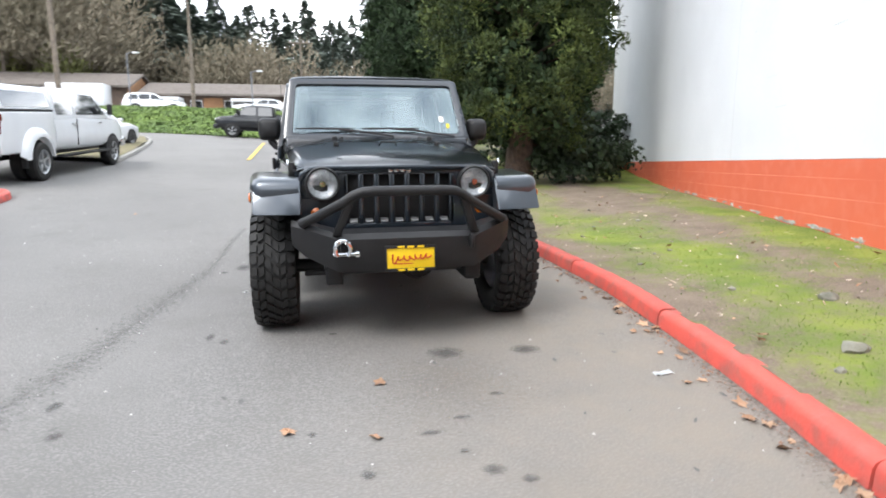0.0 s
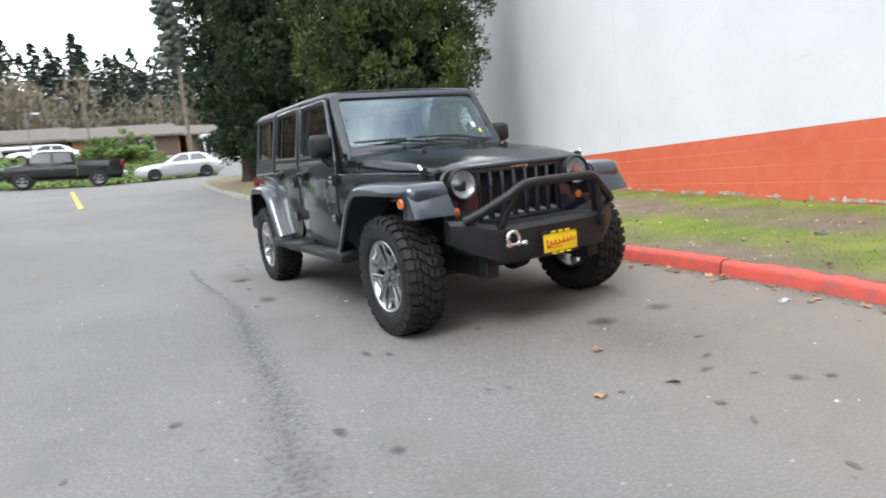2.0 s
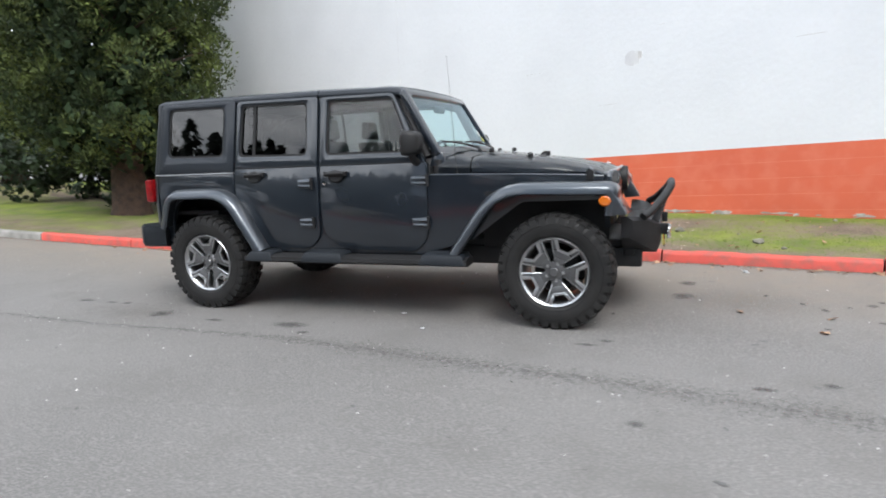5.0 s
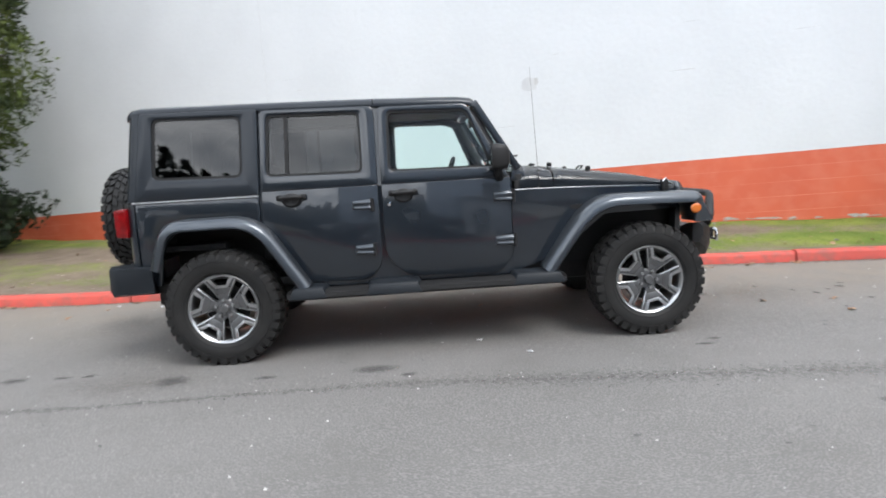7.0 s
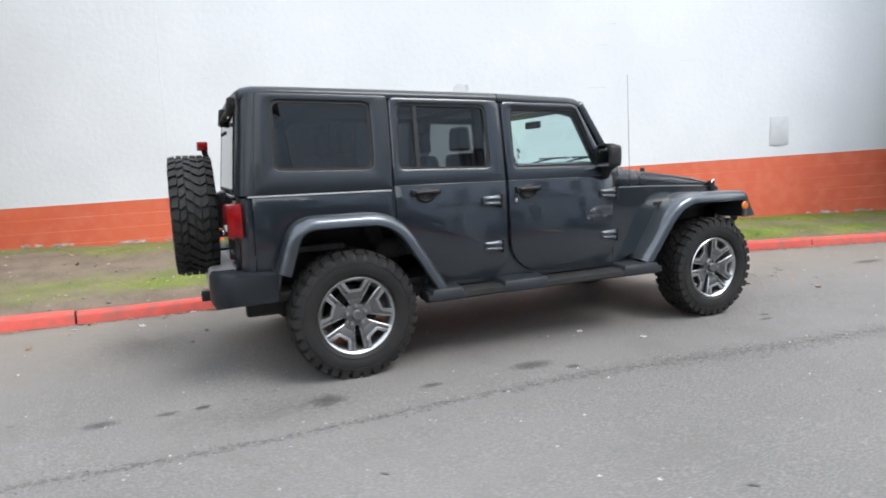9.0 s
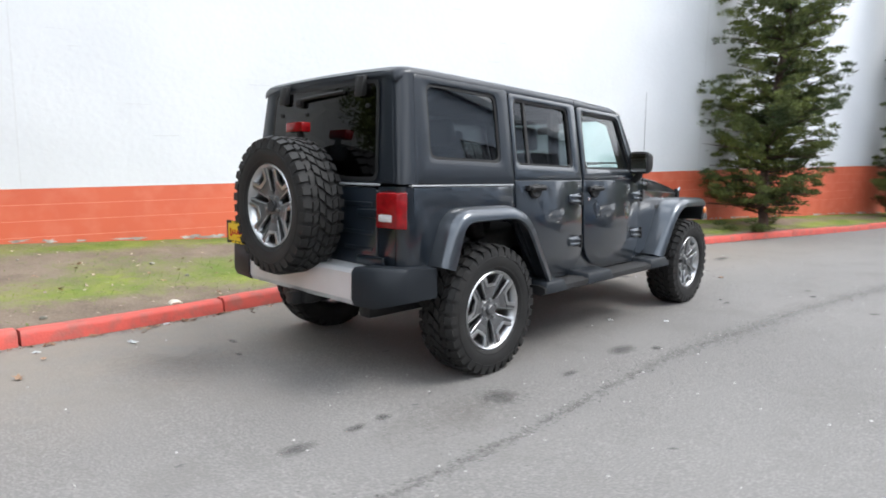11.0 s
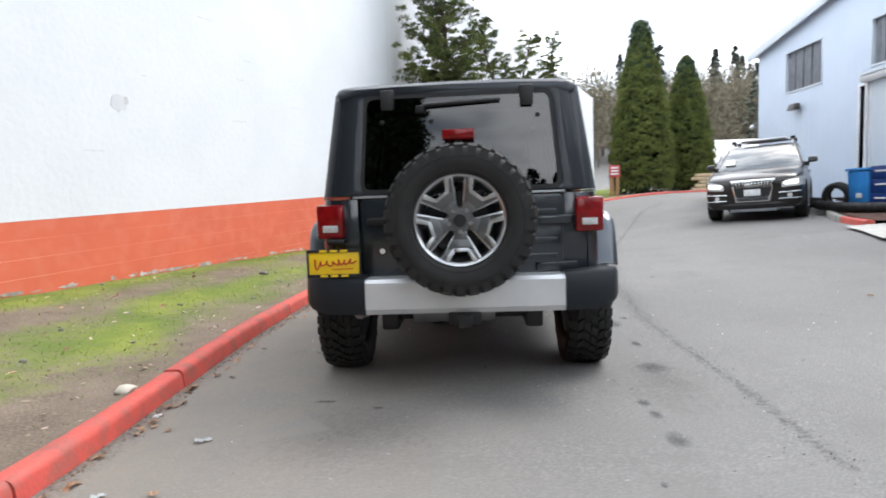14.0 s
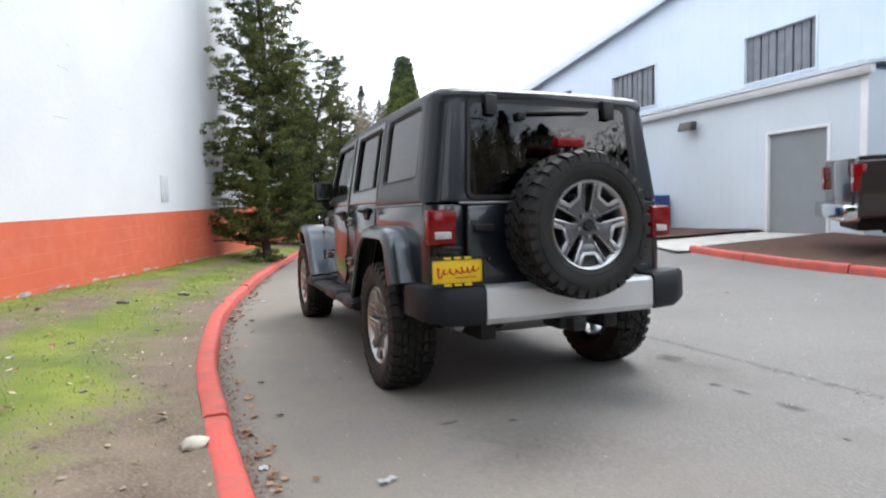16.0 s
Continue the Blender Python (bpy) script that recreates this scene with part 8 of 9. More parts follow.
def column_cypress(name, label, x, y, z, height, radius, seed):
    g = np.random.default_rng(seed)
    tree = thing(name, (x, y, z), label, "tree", "cypresses at the lane's bend")
    part("trunk", trunk_mesh([(0, 0, -0.3), (0, 0, height * 0.4), (0, 0, height * 0.95)], [0.2, 0.14, 0.02]), M["bark"], tree)
    centres, radii = [], []
    for i in range(900):
        t = (i + g.random()) / 900
        h = 0.15 + (height - 0.3) * t
        prof = radius * (0.80 + 0.20 * math.sin(min(1, t * 3) * math.pi / 2)) * (1 - t ** 1.7) ** 0.9 + 0.08
        a = i * 2.39996
        k = 0.60 + 0.40 * g.random() ** 0.5
        centres.append((prof * k * math.cos(a), prof * k * math.sin(a), h + 0.1 * g.normal()))
        radii.append(0.20 + 0.14 * g.random())
    quads_mesh("crown", leaf_cloud(centres, radii, 150, 0.036, flat=0.9, up=1.2, long=4.0, seed=seed, spray=0.8), M["leaf_cypress"], tree, "tight upright olive sprays")
    # darker leaf colour inside the cone stands in for its inner shade
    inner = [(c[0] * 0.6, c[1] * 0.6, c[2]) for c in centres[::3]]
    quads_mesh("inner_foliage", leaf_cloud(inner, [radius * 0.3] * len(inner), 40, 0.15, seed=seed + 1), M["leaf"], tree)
    return tree


column_cypress("column_cypress", "dense cone-shaped olive cypress beside the lane", -10.4, -30.4, land(-10.4, -30.4), 10.0, 1.95, 41)
column_cypress("column_cypress", "narrower olive cypress behind the first one", -14.0, -33.0, land(-14.0, -33.0), 8.3, 1.7, 42)


def hedge(name, label, line, width, height, seed, mat, per=26, size=0.10):
    g = np.random.default_rng(seed)
    pts = curve_through(line, 0.28)
    top = thing(name, (0, 0, 0), label, "hedge", kind="stuff")
    centres, radii = [], []
    for p in pts:
        for k in range(14):
            h = height * g.random() ** 0.7
            centres.append((p.x + width * 0.5 * g.normal() * 0.6, p.y + width * 0.5 * g.normal() * 0.6, lawn_at(p.x, p.y) + 0.1 + h * 0.95))
            radii.append(0.20 + 0.12 * g.random())
    quads_mesh("foliage", leaf_cloud(centres, radii, per, size, seed=seed), mat, top)
    return top


def lawn_at(x, y):
    return lawn_height(x, y) if y < 15 else land(x, y) + 0.12


hedge("hedge", "dark leafy hedge at the end of the white wall", [(4.7, 13.4), (5.6, 13.2), (7.2, 12.9), (8.3, 12.0)], 1.3, 1.45, 51, M["hedge"], 40, 0.09)
hedge("shrub", "dark leafy shrub between the tree and the white wall", [(4.7, 9.6), (5.5, 9.2), (6.5, 9.1)], 0.95, 0.85, 52, M["hedge"], 60, 0.07)

# ivy bank past the street
g = np.random.default_rng(61)
n = 25000
px, py = g.uniform(-30, 5.5, n), 40.6 + 9.0 * g.random(n)
keep = ~((px > 3.0) & (py > 46))
px, py = px[keep], py[keep]
lump = [0.22 * smooth(40.6, 42.5, float(v)) * (1 - 0.6 * smooth(48.0, 49.6, float(v))) * (0.6 + 0.7 * noise.noise((float(u) * 0.35, float(v) * 0.5, 0.0))) for u, v in zip(px, py)]
cen = np.stack([px, py, np.array([land(float(u), float(v)) for u, v in zip(px, py)]) + 0.1 + np.maximum(0, lump)], 1)
bank = tagged(quads_mesh("ivy", leaf_cloud(cen, np.full(len(cen), 0.20), 3, 0.20, flat=0.2, up=1.5, long=1.1, seed=62), M["ivy"]), "bright green ivy covering the street bank", "ivy", kind="stuff")
g = np.random.default_rng(63)
cen = [(-0.2 + g.normal() * 1.0, 46.5 + g.normal() * 0.7, land(0, 46.5) + 0.5 + abs(g.normal()) * 0.55) for _ in range(150)]
shrub = thing("shrub", (0, 0, 0), "rounded green shrub on the ivy bank", "shrub", kind="stuff")
quads_mesh("foliage", leaf_cloud(cen, [0.35] * 150, 50, 0.13, seed=64), M["ivy"], shrub)


# far trees
def fir_points(g, x, y, z, h, r, n):
    t = g.random(n) ** 0.8
    a = g.uniform(0, 2 * math.pi, n)
    layer = 0.75 + 0.25 * np.sin(t * h * 2.2 + g.random())
    rr = r * (1 - t) ** 0.85 * layer * (0.35 + 0.65 * g.random(n) ** 0.5) + 0.05
    p = np.stack([x + rr * np.cos(a), y + rr * np.sin(a), z + h * (0.06 + 0.94 * t) - rr * 0.22], 1)
    d = np.stack([np.cos(a), np.sin(a), np.full(n, -0.25)], 1)
    u = np.stack([-np.sin(a), np.cos(a), g.normal(size=n) * 0.3], 1)
    s = (h / 16.0) * (0.34 + 0.42 * g.random(n))[:, None]
    return np.stack([p - u * s * 0.5, p + d * s * 0.9, p + u * s * 0.5, p - d * s * 0.5], 1).reshape(-1, 3)


def twig_points(g, x, y, z, h, r, n):
    d = g.normal(size=(n, 3))
    d[:, 2] = np.abs(d[:, 2]) * 0.8
    d /= np.linalg.norm(d, axis=1)[:, None]
    rad = (0.25 + 0.75 * g.random(n) ** 0.6)[:, None]
    p = np.array([x, y, z + h * 0.30]) + d * rad * np.array([r, r, h * 0.72])
    o = d * 0.6 + g.normal(size=(n, 3)) * 0.4 + np.array([0, 0, 0.6])
    o /= np.linalg.norm(o, axis=1)[:, None]
    u = np.cross(o, g.normal(size=(n, 3)))
    u /= np.linalg.norm(u, axis=1)[:, None]
    ln = (0.45 + 0.55 * g.random(n))[:, None] * 0.75
    w = 0.085
    return np.stack([p - u * w, p + o * ln, p + u * w, p - o * ln * 0.4], 1).reshape(-1, 3)


def far_wood(name, label, spots, kinds, mat, seed, per):
    g = np.random.default_rng(seed)
    leaves = []
    trunks = bmesh.new()
    for x, y, h, r in spots:
        z = land(x, y) - 0.3
        leaves.append(kinds(g, x, y, z, h, r, int(per * (h / 12) ** 1.7)))
        rod((x, y, z), (x + 0.2 * g.normal(), y, z + h * 0.75), 0.010 * h, 0.003 * h, 5, trunks, False)
    top = thing(name, (0, 0, 0), label, "trees", kind="stuff")
    quads_mesh("foliage", np.concatenate(leaves), mat, top)
    finish("trunks", trunks, M["bark_far"], top)
    return top


g = np.random.default_rng(71)
firs = [(float(x), float(y), float(h) + 7.0 * smooth(12.0, 38.0, -float(x)), float(h) * 0.30) for x, y, h in zip(g.uniform(-85, 75, 420), g.uniform(88, 125, 420), g.uniform(14.0, 17.5, 420))]
firs += [(float(x), float(y), float(h), float(h) * 0.17) for x, y, h in zip(g.uniform(-62, -17, 26), g.uniform(76, 95, 26), g.uniform(20, 27, 26))]
firs += [(float(x), float(y), float(h), float(h) * 0.34) for x, y, h in zip(g.uniform(-85, 75, 130), g.uniform(80, 96, 130), g.uniform(6.5, 10.5, 130))]
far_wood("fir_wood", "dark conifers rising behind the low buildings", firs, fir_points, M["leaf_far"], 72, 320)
g = np.random.default_rng(73)
bare = [(float(x), float(y), float(h), float(h) * 0.30) for x, y, h in zip(g.uniform(-75, 60, 80), g.uniform(72, 90, 80), g.uniform(6.5, 10.5, 80))]
bare += [(float(x), float(y), float(h), float(h) * 0.32) for x, y, h in zip(g.uniform(-66, -22, 44), g.uniform(66, 84, 44), g.uniform(15, 22, 44))]
bare += [(float(x), float(y), float(h), float(h) * 0.36) for x, y, h in zip(g.uniform(-60, -4, 80), g.uniform(72, 84, 80), g.uniform(7.0, 10.5, 80))]
far_wood("alder_wood", "leafless brown alders in front of the conifers", bare, twig_points, M["twig_far"], 74, 1150)
green = [(float(x), float(y), float(h), float(h) * 0.34) for x, y, h in zip(g.uniform(-60, -24, 12), g.uniform(66, 74, 12), g.uniform(5.5, 8.5, 12))]
far_wood("budding_wood", "small trees with pale spring buds", green, twig_points, M["catkin"], 75, 1400)
# down the lane and round the rest of the horizon
g = np.random.default_rng(76)
firs = [(float(x), float(y), float(h), float(h) * 0.19) for x, y, h in zip(g.uniform(-100, -36, 46), g.uniform(-150, -105, 46), g.uniform(10, 20, 46))]
firs += [(float(x), float(y), float(h), float(h) * 0.19) for x, y, h in zip(g.uniform(-95, -62, 60), g.uniform(-80, 85, 60), g.uniform(9, 18, 60))]
firs += [(float(x), float(y), float(h), float(h) * 0.32) for x, y, h in zip(g.uniform(-62, -50, 190), g.uniform(-45, 60, 190), g.uniform(16.5, 20.0, 190))]
firs += [(float(x), float(y), float(h), float(h) * 0.42) for x, y, h in zip(g.uniform(-52, -46, 130), np.linspace(-48, 62, 130), g.uniform(13.0, 16.0, 130))]
firs += [(-24.5, -73.0, 16.5, 2.6), (-27.5, -71.0, 12.0, 2.4), (-40.0, -80.0, 14.0, 3.0)]
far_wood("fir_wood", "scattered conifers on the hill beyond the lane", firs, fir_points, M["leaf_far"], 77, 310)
bare = [(float(x), float(y), float(h), float(h) * 0.32) for x, y, h in zip(g.uniform(-90, 15, 130), g.uniform(-125, -78, 130), g.uniform(7.5, 12.5, 130))]
bare += [(float(x), float(y), float(h), float(h) * 0.32) for x, y, h in zip(g.uniform(-62, -46, 40), g.uniform(-70, 80, 40), g.uniform(6, 11, 40))]
bare += [(float(x), float(y), float(h), float(h) * 0.34) for x, y, h in zip(g.uniform(-52, -8, 70), g.uniform(-118, -84, 70), g.uniform(11, 16, 70))]
far_wood("alder_wood", "leafless brown trees on the hill beyond the lane", bare, twig_points, M["twig_far"], 78, 620)


def street_fir(x, y, h, label, seed, bare_to=0.42, r=2.0):
    """A tall thin fir: long bare trunk, ragged drooping branches."""
    g = np.random.default_rng(seed)
    z = land(x, y)
    tree = thing("fir_tree", (x, y, z), label, "tree")
    wood = trunk_mesh([(0, 0, -0.3), (0.05, 0, h * 0.4), (0, 0.05, h)], [0.17, 0.12, 0.03], 8)
    cen = []
    for i in range(110):
        t = bare_to + (1 - bare_to) * (i + g.random()) / 110
        reach = r * (1 - t) ** 0.6 * (0.35 + 0.75 * g.random()) + 0.2
        a = i * 2.4 + g.random()
        p1 = (reach * math.cos(a), reach * math.sin(a), h * t - 0.25 * reach)
        rod((0, 0, h * t), p1, 0.03, 0.008, 4, wood, False)
        for k in range(6):
            f = (k + 1) / 6
            cen.append((p1[0] * f, p1[1] * f, h * t - 0.25 * reach * f - 0.08))
    part("trunk", wood, M["bark_far"], tree)
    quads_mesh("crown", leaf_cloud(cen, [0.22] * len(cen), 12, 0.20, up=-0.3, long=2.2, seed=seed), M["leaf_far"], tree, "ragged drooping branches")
    return tree


street_fir(5.0, 47.6, 17.0, "tall thin fir beside the street", 81)
street_fir(-10.3, 50.3, 19.0, "tall fir with a bare lower trunk", 82, 0.5, 2.2)


# ---- low buildings past the street ----
def low_house(name, label, x0, x1, y0, base, eave, ridge, depth=9.0, openings=(), ends=True, roof="brown_roof"):
    top = thing(name, (0, 0, 0), label, "building")
    part("wall", box((x0, y0, base - 0.6), (x1, y0 + depth, eave)), M["brick_far"], top)
    bm = loft([[(x, y0 - 0.7, eave - 0.05), (x, y0 + depth / 2, ridge), (x, y0 + depth + 0.7, eave - 0.05), (x, y0 + depth + 0.7, eave - 0.25), (x, y0 + depth / 2, ridge - 0.2), (x, y0 - 0.7, eave - 0.25)] for x in (x0 - 0.4, x1 + 0.4)])
    part("roof", bm, M[roof], top, "", None)
    if ends:
        for x in (x0, x1):
            bm = loft([[(x + d, y0 - 0.03, base - 0.5), (x + d, y0 - 0.03, eave - 0.25), (x + d, y0 + depth / 2, ridge - 0.22), (x + d, y0 + depth, eave - 0.25), (x + d, y0 + depth, base - 0.5)] for d in (-0.06, 0.06)])
            part("gable", bm, M["cedar"], top, "cedar-clad gable end", None)
    for kind, a, b, c, d in openings:
        if kind == "window":
            w = part("window", box((a, y0 - 0.04, c), (b, y0 + 0.03, d)), M["car_glass"], top)
            for s in ((a - 0.06, a, c - 0.06, d + 0.06), (b, b + 0.06, c - 0.06, d + 0.06), (a, b, c - 0.06, c), (a, b, d, d + 0.06)):
                part("window_frame", box((s[0], y0 - 0.07, s[2]), (s[1], y0 + 0.03, s[3])), M["white_trim"], w)
        elif kind == "cedar":
            part("cladding", box((a, y0 - 0.05, c), (b, y0 + 0.02, d)), M["cedar"], top)
        elif kind == "garage":
            gd = part("garage_door", box((a, y0 - 0.05, c), (b, y0 + 0.02, d)), M["white_trim"], top)
            for k in range(4):
                part("panel", box((a + 0.06, y0 - 0.07, c + 0.05 + k * (d - c) / 4), (b - 0.06, y0 - 0.045, c + (k + 1) * (d - c) / 4 - 0.05)), M["white_trim"], gd)
        elif kind == "porch":
            part("porch_roof", box((a, y0 - 2.6, d - 0.28), (b, y0 - 0.02, d)), M["white_trim"], top, "white flat porch roof")
            for k in range(4):
                xk = a + 0.1 + (b - a - 0.2) * k / 3
                part("porch_post", box((xk - 0.06, y0 - 2.55, c), (xk + 0.06, y0 - 2.43, d - 0.28)), M["white_trim"], top)
            # near-black sheet on the wall paints the shade under the porch roof
            part("porch_shade", box((a + 0.2, y0 - 0.06, c), (b - 0.2, y0 - 0.01, d - 0.3)), M["dark"], top)
    return top


B = land(-10, 60)
low_house("low_house", "low brown-roofed building with cedar gable ends", -49.0, -17.9, 60.0, B, 6.85, 8.4, openings=[("window", -26.6, -25.0, 5.0, 6.2), ("window", -22.6, -21.0, 5.0, 6.2), ("cedar", -32.6, -28.6, 4.2, 6.6)])
low_house("low_house", "long low building with white porch and cedar panels", -16.8, -3.4, 60.5, B, 6.2, 7.6, ends=False,
          openings=[("porch", -8.3, -4.6, 4.0, 5.6), ("porch", -16.0, -13.0, 4.0, 5.7), ("window", -12.4, -11.4, 4.6, 5.5), ("cedar", -11.2, -9.4, 4.2, 5.8), ("window", -9.2, -8.4, 4.6, 5.5)])
low_house("low_house", "low building with a white garage door", -3.0, 5.8, 60.0, B, 6.05, 7.4, openings=[("cedar", -3.0, -1.6, 4.1, 5.8), ("garage", -1.2, 1.2, 4.1, 5.8), ("window", 2.4, 3.6, 4.6, 5.6)])
low_house("low_house", "low brown-roofed building with two porches", 6.6, 14.2, 60.0, B, 5.95, 7.1, openings=[("porch", 7.6, 9.6, 4.0, 5.6), ("porch", 10.1, 11.8, 4.0, 5.6)])
low_house("low_house", "pale metal-roofed building beyond the cypresses", -30.0, -17.5, -52.0, 0.6, 3.2, 5.2, depth=10.0, openings=[("garage", -22.0, -19.0, 0.7, 2.9)], roof="white_trim")


def box_trailer(x, y):
    z = land(x, y)
    top = thing("box_trailer", (x, y, z), "white box trailer standing on the upper lot", "trailer")
    part("body", box((-2.3, -1.1, 0.6), (2.3, 1.1, 2.6), 0.04), M["white_paint"], top)
    part("corner_trim", box((2.28, -1.12, 0.6), (2.33, -1.04, 2.6), 0.01), M["silver"], top)
    part("skirt", box((-2.1, -1.0, 0.45), (2.1, 1.0, 0.7), 0.02), M["black_plastic"], top)
    for s in (-1, 1):
        simple_wheel(top, -0.4, s * 0.95, 0.36, 0.22, s)
        simple_wheel(top, 0.5, s * 0.95, 0.36, 0.22, s)
    return top


box_trailer(-21.0, 56.5)


def pole(name, label, x, y, h, r, lamp=False, dz=0.0):
    z = land(x, y) + dz
    top = thing(name, (x, y, z), label, "pole")
    part("shaft", rod((0, 0, -0.3), (0, 0, h), r, r * 0.7, 10), M["bark_far"] if not lamp else M["slat"], top)
    if lamp:
        part("arm", tube([(0, 0, h - 0.1), (0.25, 0, h + 0.05), (0.6, 0, h + 0.05)], 0.03, 6), M["slat"], top)
        part("lamp_head", box((0.45, -0.12, h), (0.95, 0.12, h + 0.12), 0.03), M["white_trim"], top)
    else:
        part("crossarm", box((-1.1, -0.06, h - 0.7), (1.1, 0.06, h - 0.58), 0.01), M["bark_far"], top)
        for k in (-0.9, -0.3, 0.3, 0.9):
            part("insulator", rod((k, 0, h - 0.58), (k, 0, h - 0.42), 0.05, 0.03, 8), M["white_trim"], top)
    return top


pole("utility_pole", "brown wooden utility pole", -15.8, 37.8, 13.0, 0.17)
pole("utility_pole", "thin far utility pole", -1.6, 60.0 - 1.5, 8.0, 0.09)
pole("street_lamp", "grey street lamp on a slim mast", -15.2, 50.5, 4.6, 0.06, True)
pole("street_lamp", "grey street lamp on a slim mast", -5.6, 50.5, 3.6, 0.06, True)

# road paint
bm = bmesh.new()
pts = [(-2.74, 17.4), (-2.86, 21.0), (-3.0, 25.0), (-3.14, 29.0)]
for (ax, ay), (bx, by) in zip(pts, pts[1:]):
    d = 0.075
    hexa([(ax - d, ay, land(ax, ay) + 0.012), (ax + d, ay, land(ax, ay) + 0.012), (bx + d, by, land(bx, by) + 0.012), (bx - d, by, land(bx, by) + 0.012),
          (ax - d, ay, land(ax, ay) + 0.02), (ax + d, ay, land(ax, ay) + 0.02), (bx + d, by, land(bx, by) + 0.02), (bx - d, by, land(bx, by) + 0.02)], bm=bm)
tagged(finish("lane_line", bm, M["yellow_line"]), "worn yellow centre line near the street", "road marking", kind="structure")


# ---- kerbs, beds and clutter ----
kerb_run("kerb", MAIN_KERB, [1.9, 1.5, 2.25, 1.75], lambda p: M["kerb_grey"] if p.y > 9.0 else M["kerb_red"], "red-painted concrete kerb along the lawn, grey towards the street", side=1)
kerb_run("kerb", [(-11.0, 8.0), (-8.6, 7.97), (-6.4, 7.92), (-5.85, 7.75), (-5.55, 7.3), (-5.47, 6.6), (-5.48, 5.7), (-5.50, 4.3), (-5.66, 2.06), (-6.0, -1.65)], [1.8, 2.1], lambda p: M["kerb_red"], "red-painted kerb before the annex bed", side=-1)
kerb_run("kerb", [(-6.68, -3.45), (-7.0, -4.75), (-7.6, -6.2), (-9.3, -9.4)], [1.3, 2.0], lambda p: M["kerb_red"] if p.y > -4.6 else M["kerb_grey"], "grey kerb with a red-painted end", side=-1)
kerb_run("kerb", [(-6.0, 14.6), (-6.5, 18.5), (-7.4, 24.0), (-8.5, 28.0), (-10.4, 30.0), (-16.0, 30.8)], [2.5], lambda p: M["kerb_grey"], "grey concrete kerb beside the drive", side=1)


def bed(name, label, outline, mat, lift, step=0.4, edge=0.0):
    """A planted bed or slab: a sheet inside an outline, set a little over the ground."""
    bm = bmesh.new()
    vs = [bm.verts.new((x, y, 0)) for x, y in outline]
    bm.faces.new(vs)
    bmesh.ops.triangulate(bm, faces=bm.faces[:])
    for _ in range(4):
        long = [e for e in bm.edges if e.calc_length() > step * 2]
        if not long:
            break
        bmesh.ops.subdivide_edges(bm, edges=long, cuts=1)
        bmesh.ops.triangulate(bm, faces=bm.faces[:])
    for v in bm.verts:
        v.co.z = land(v.co.x, v.co.y) + lift + 0.015 * noise.noise((v.co.x * 2, v.co.y * 2, 1))
    return tagged(finish(name, bm, mat, None, 60), label, name.replace("_", " "), kind="structure")


bed("mulch_bed", "bare bark mulch bed before the annex", [(-5.62, 5.7), (-5.64, 4.3), (-5.8, 2.06), (-6.1, -1.48), (-9.2, -1.2), (-9.2, 1.0), (-14.0, 2.0), (-14.0, 5.6)], M["mulch"], 0.10)
bed("mulch_bed", "bare bark mulch bed beside the workshop", [(-6.85, -3.4), (-9.2, -2.72), (-9.2, -7.2), (-10.68, -7.4), (-10.68, -9.0), (-9.4, -9.3), (-7.75, -6.2), (-7.2, -4.6)], M["mulch"], 0.10)
bed("concrete_path", "pale concrete path to the grey door", [(-5.72, -1.55), (-6.3, -3.35), (-6.75, -3.42), (-9.2, -2.75), (-9.2, -1.15), (-6.1, -1.45)], M["concrete"], 0.045)
bed("verge", "rough grassy verge beside the drive", [(-6.15, 14.6), (-6.65, 18.5), (-7.55, 24.0), (-8.65, 28.0), (-10.5, 29.85), (-30.0, 30.2), (-30.0, 14.4)], M["lawn"], 0.12, 0.8)
bed("verge", "small grassy island in the lot", [(-5.62, 5.7), (-5.61, 6.6), (-5.68, 7.22), (-5.94, 7.60), (-6.42, 7.76), (-8.6, 7.82), (-11.0, 7.86), (-14.0, 7.9), (-14.0, 5.6)], M["lawn"], 0.12)

M["blue_light"] = material("light_blue_plastic", (0.03, 0.22, 0.55), (0.025, 0.18, 0.48), 6, 0.4)
M["blue_dark"] = material("dark_blue_painted_steel", (0.010, 0.035, 0.17), (0.008, 0.03, 0.14), 6, 0.4)
zb = land(-8.8, -6.3) + 0.09
bin_ = thing("blue_bin", (-8.72, -6.45, zb), "light blue plastic bin with a small white label", "bin")
part("body", hexa([(-0.30, -0.32, 0), (0.30, -0.32, 0), (0.30, 0.32, 0), (-0.30, 0.32, 0), (-0.34, -0.36, 0.80), (0.34, -0.36, 0.80), (0.34, 0.36, 0.80), (-0.34, 0.36, 0.80)], 0.03), M["blue_light"], bin_)
part("lid", box((-0.37, -0.39, 0.80), (0.37, 0.39, 0.86), 0.02), M["blue_light"], bin_)
part("label_plate", box((0.325, -0.02, 0.22), (0.345, 0.16, 0.32), 0.004), M["paper"], bin_, "small white label")
chest = thing("blue_cabinet", (-8.76, -5.72, zb), "dark blue steel drawer cabinet by the annex wall", "cabinet")
part("body", box((-0.33, -0.36, 0), (0.33, 0.36, 0.86), 0.02), M["blue_dark"], chest)
for k in range(3):
    dr = part("drawer", box((0.325, -0.33, 0.06 + 0.28 * k), (0.355, 0.33, 0.32 + 0.28 * k), 0.008), M["blue_dark"], chest)
    part("handle", box((0.355, -0.16, 0.20 + 0.28 * k), (0.375, 0.16, 0.235 + 0.28 * k), 0.006), M["white_trim"], dr)


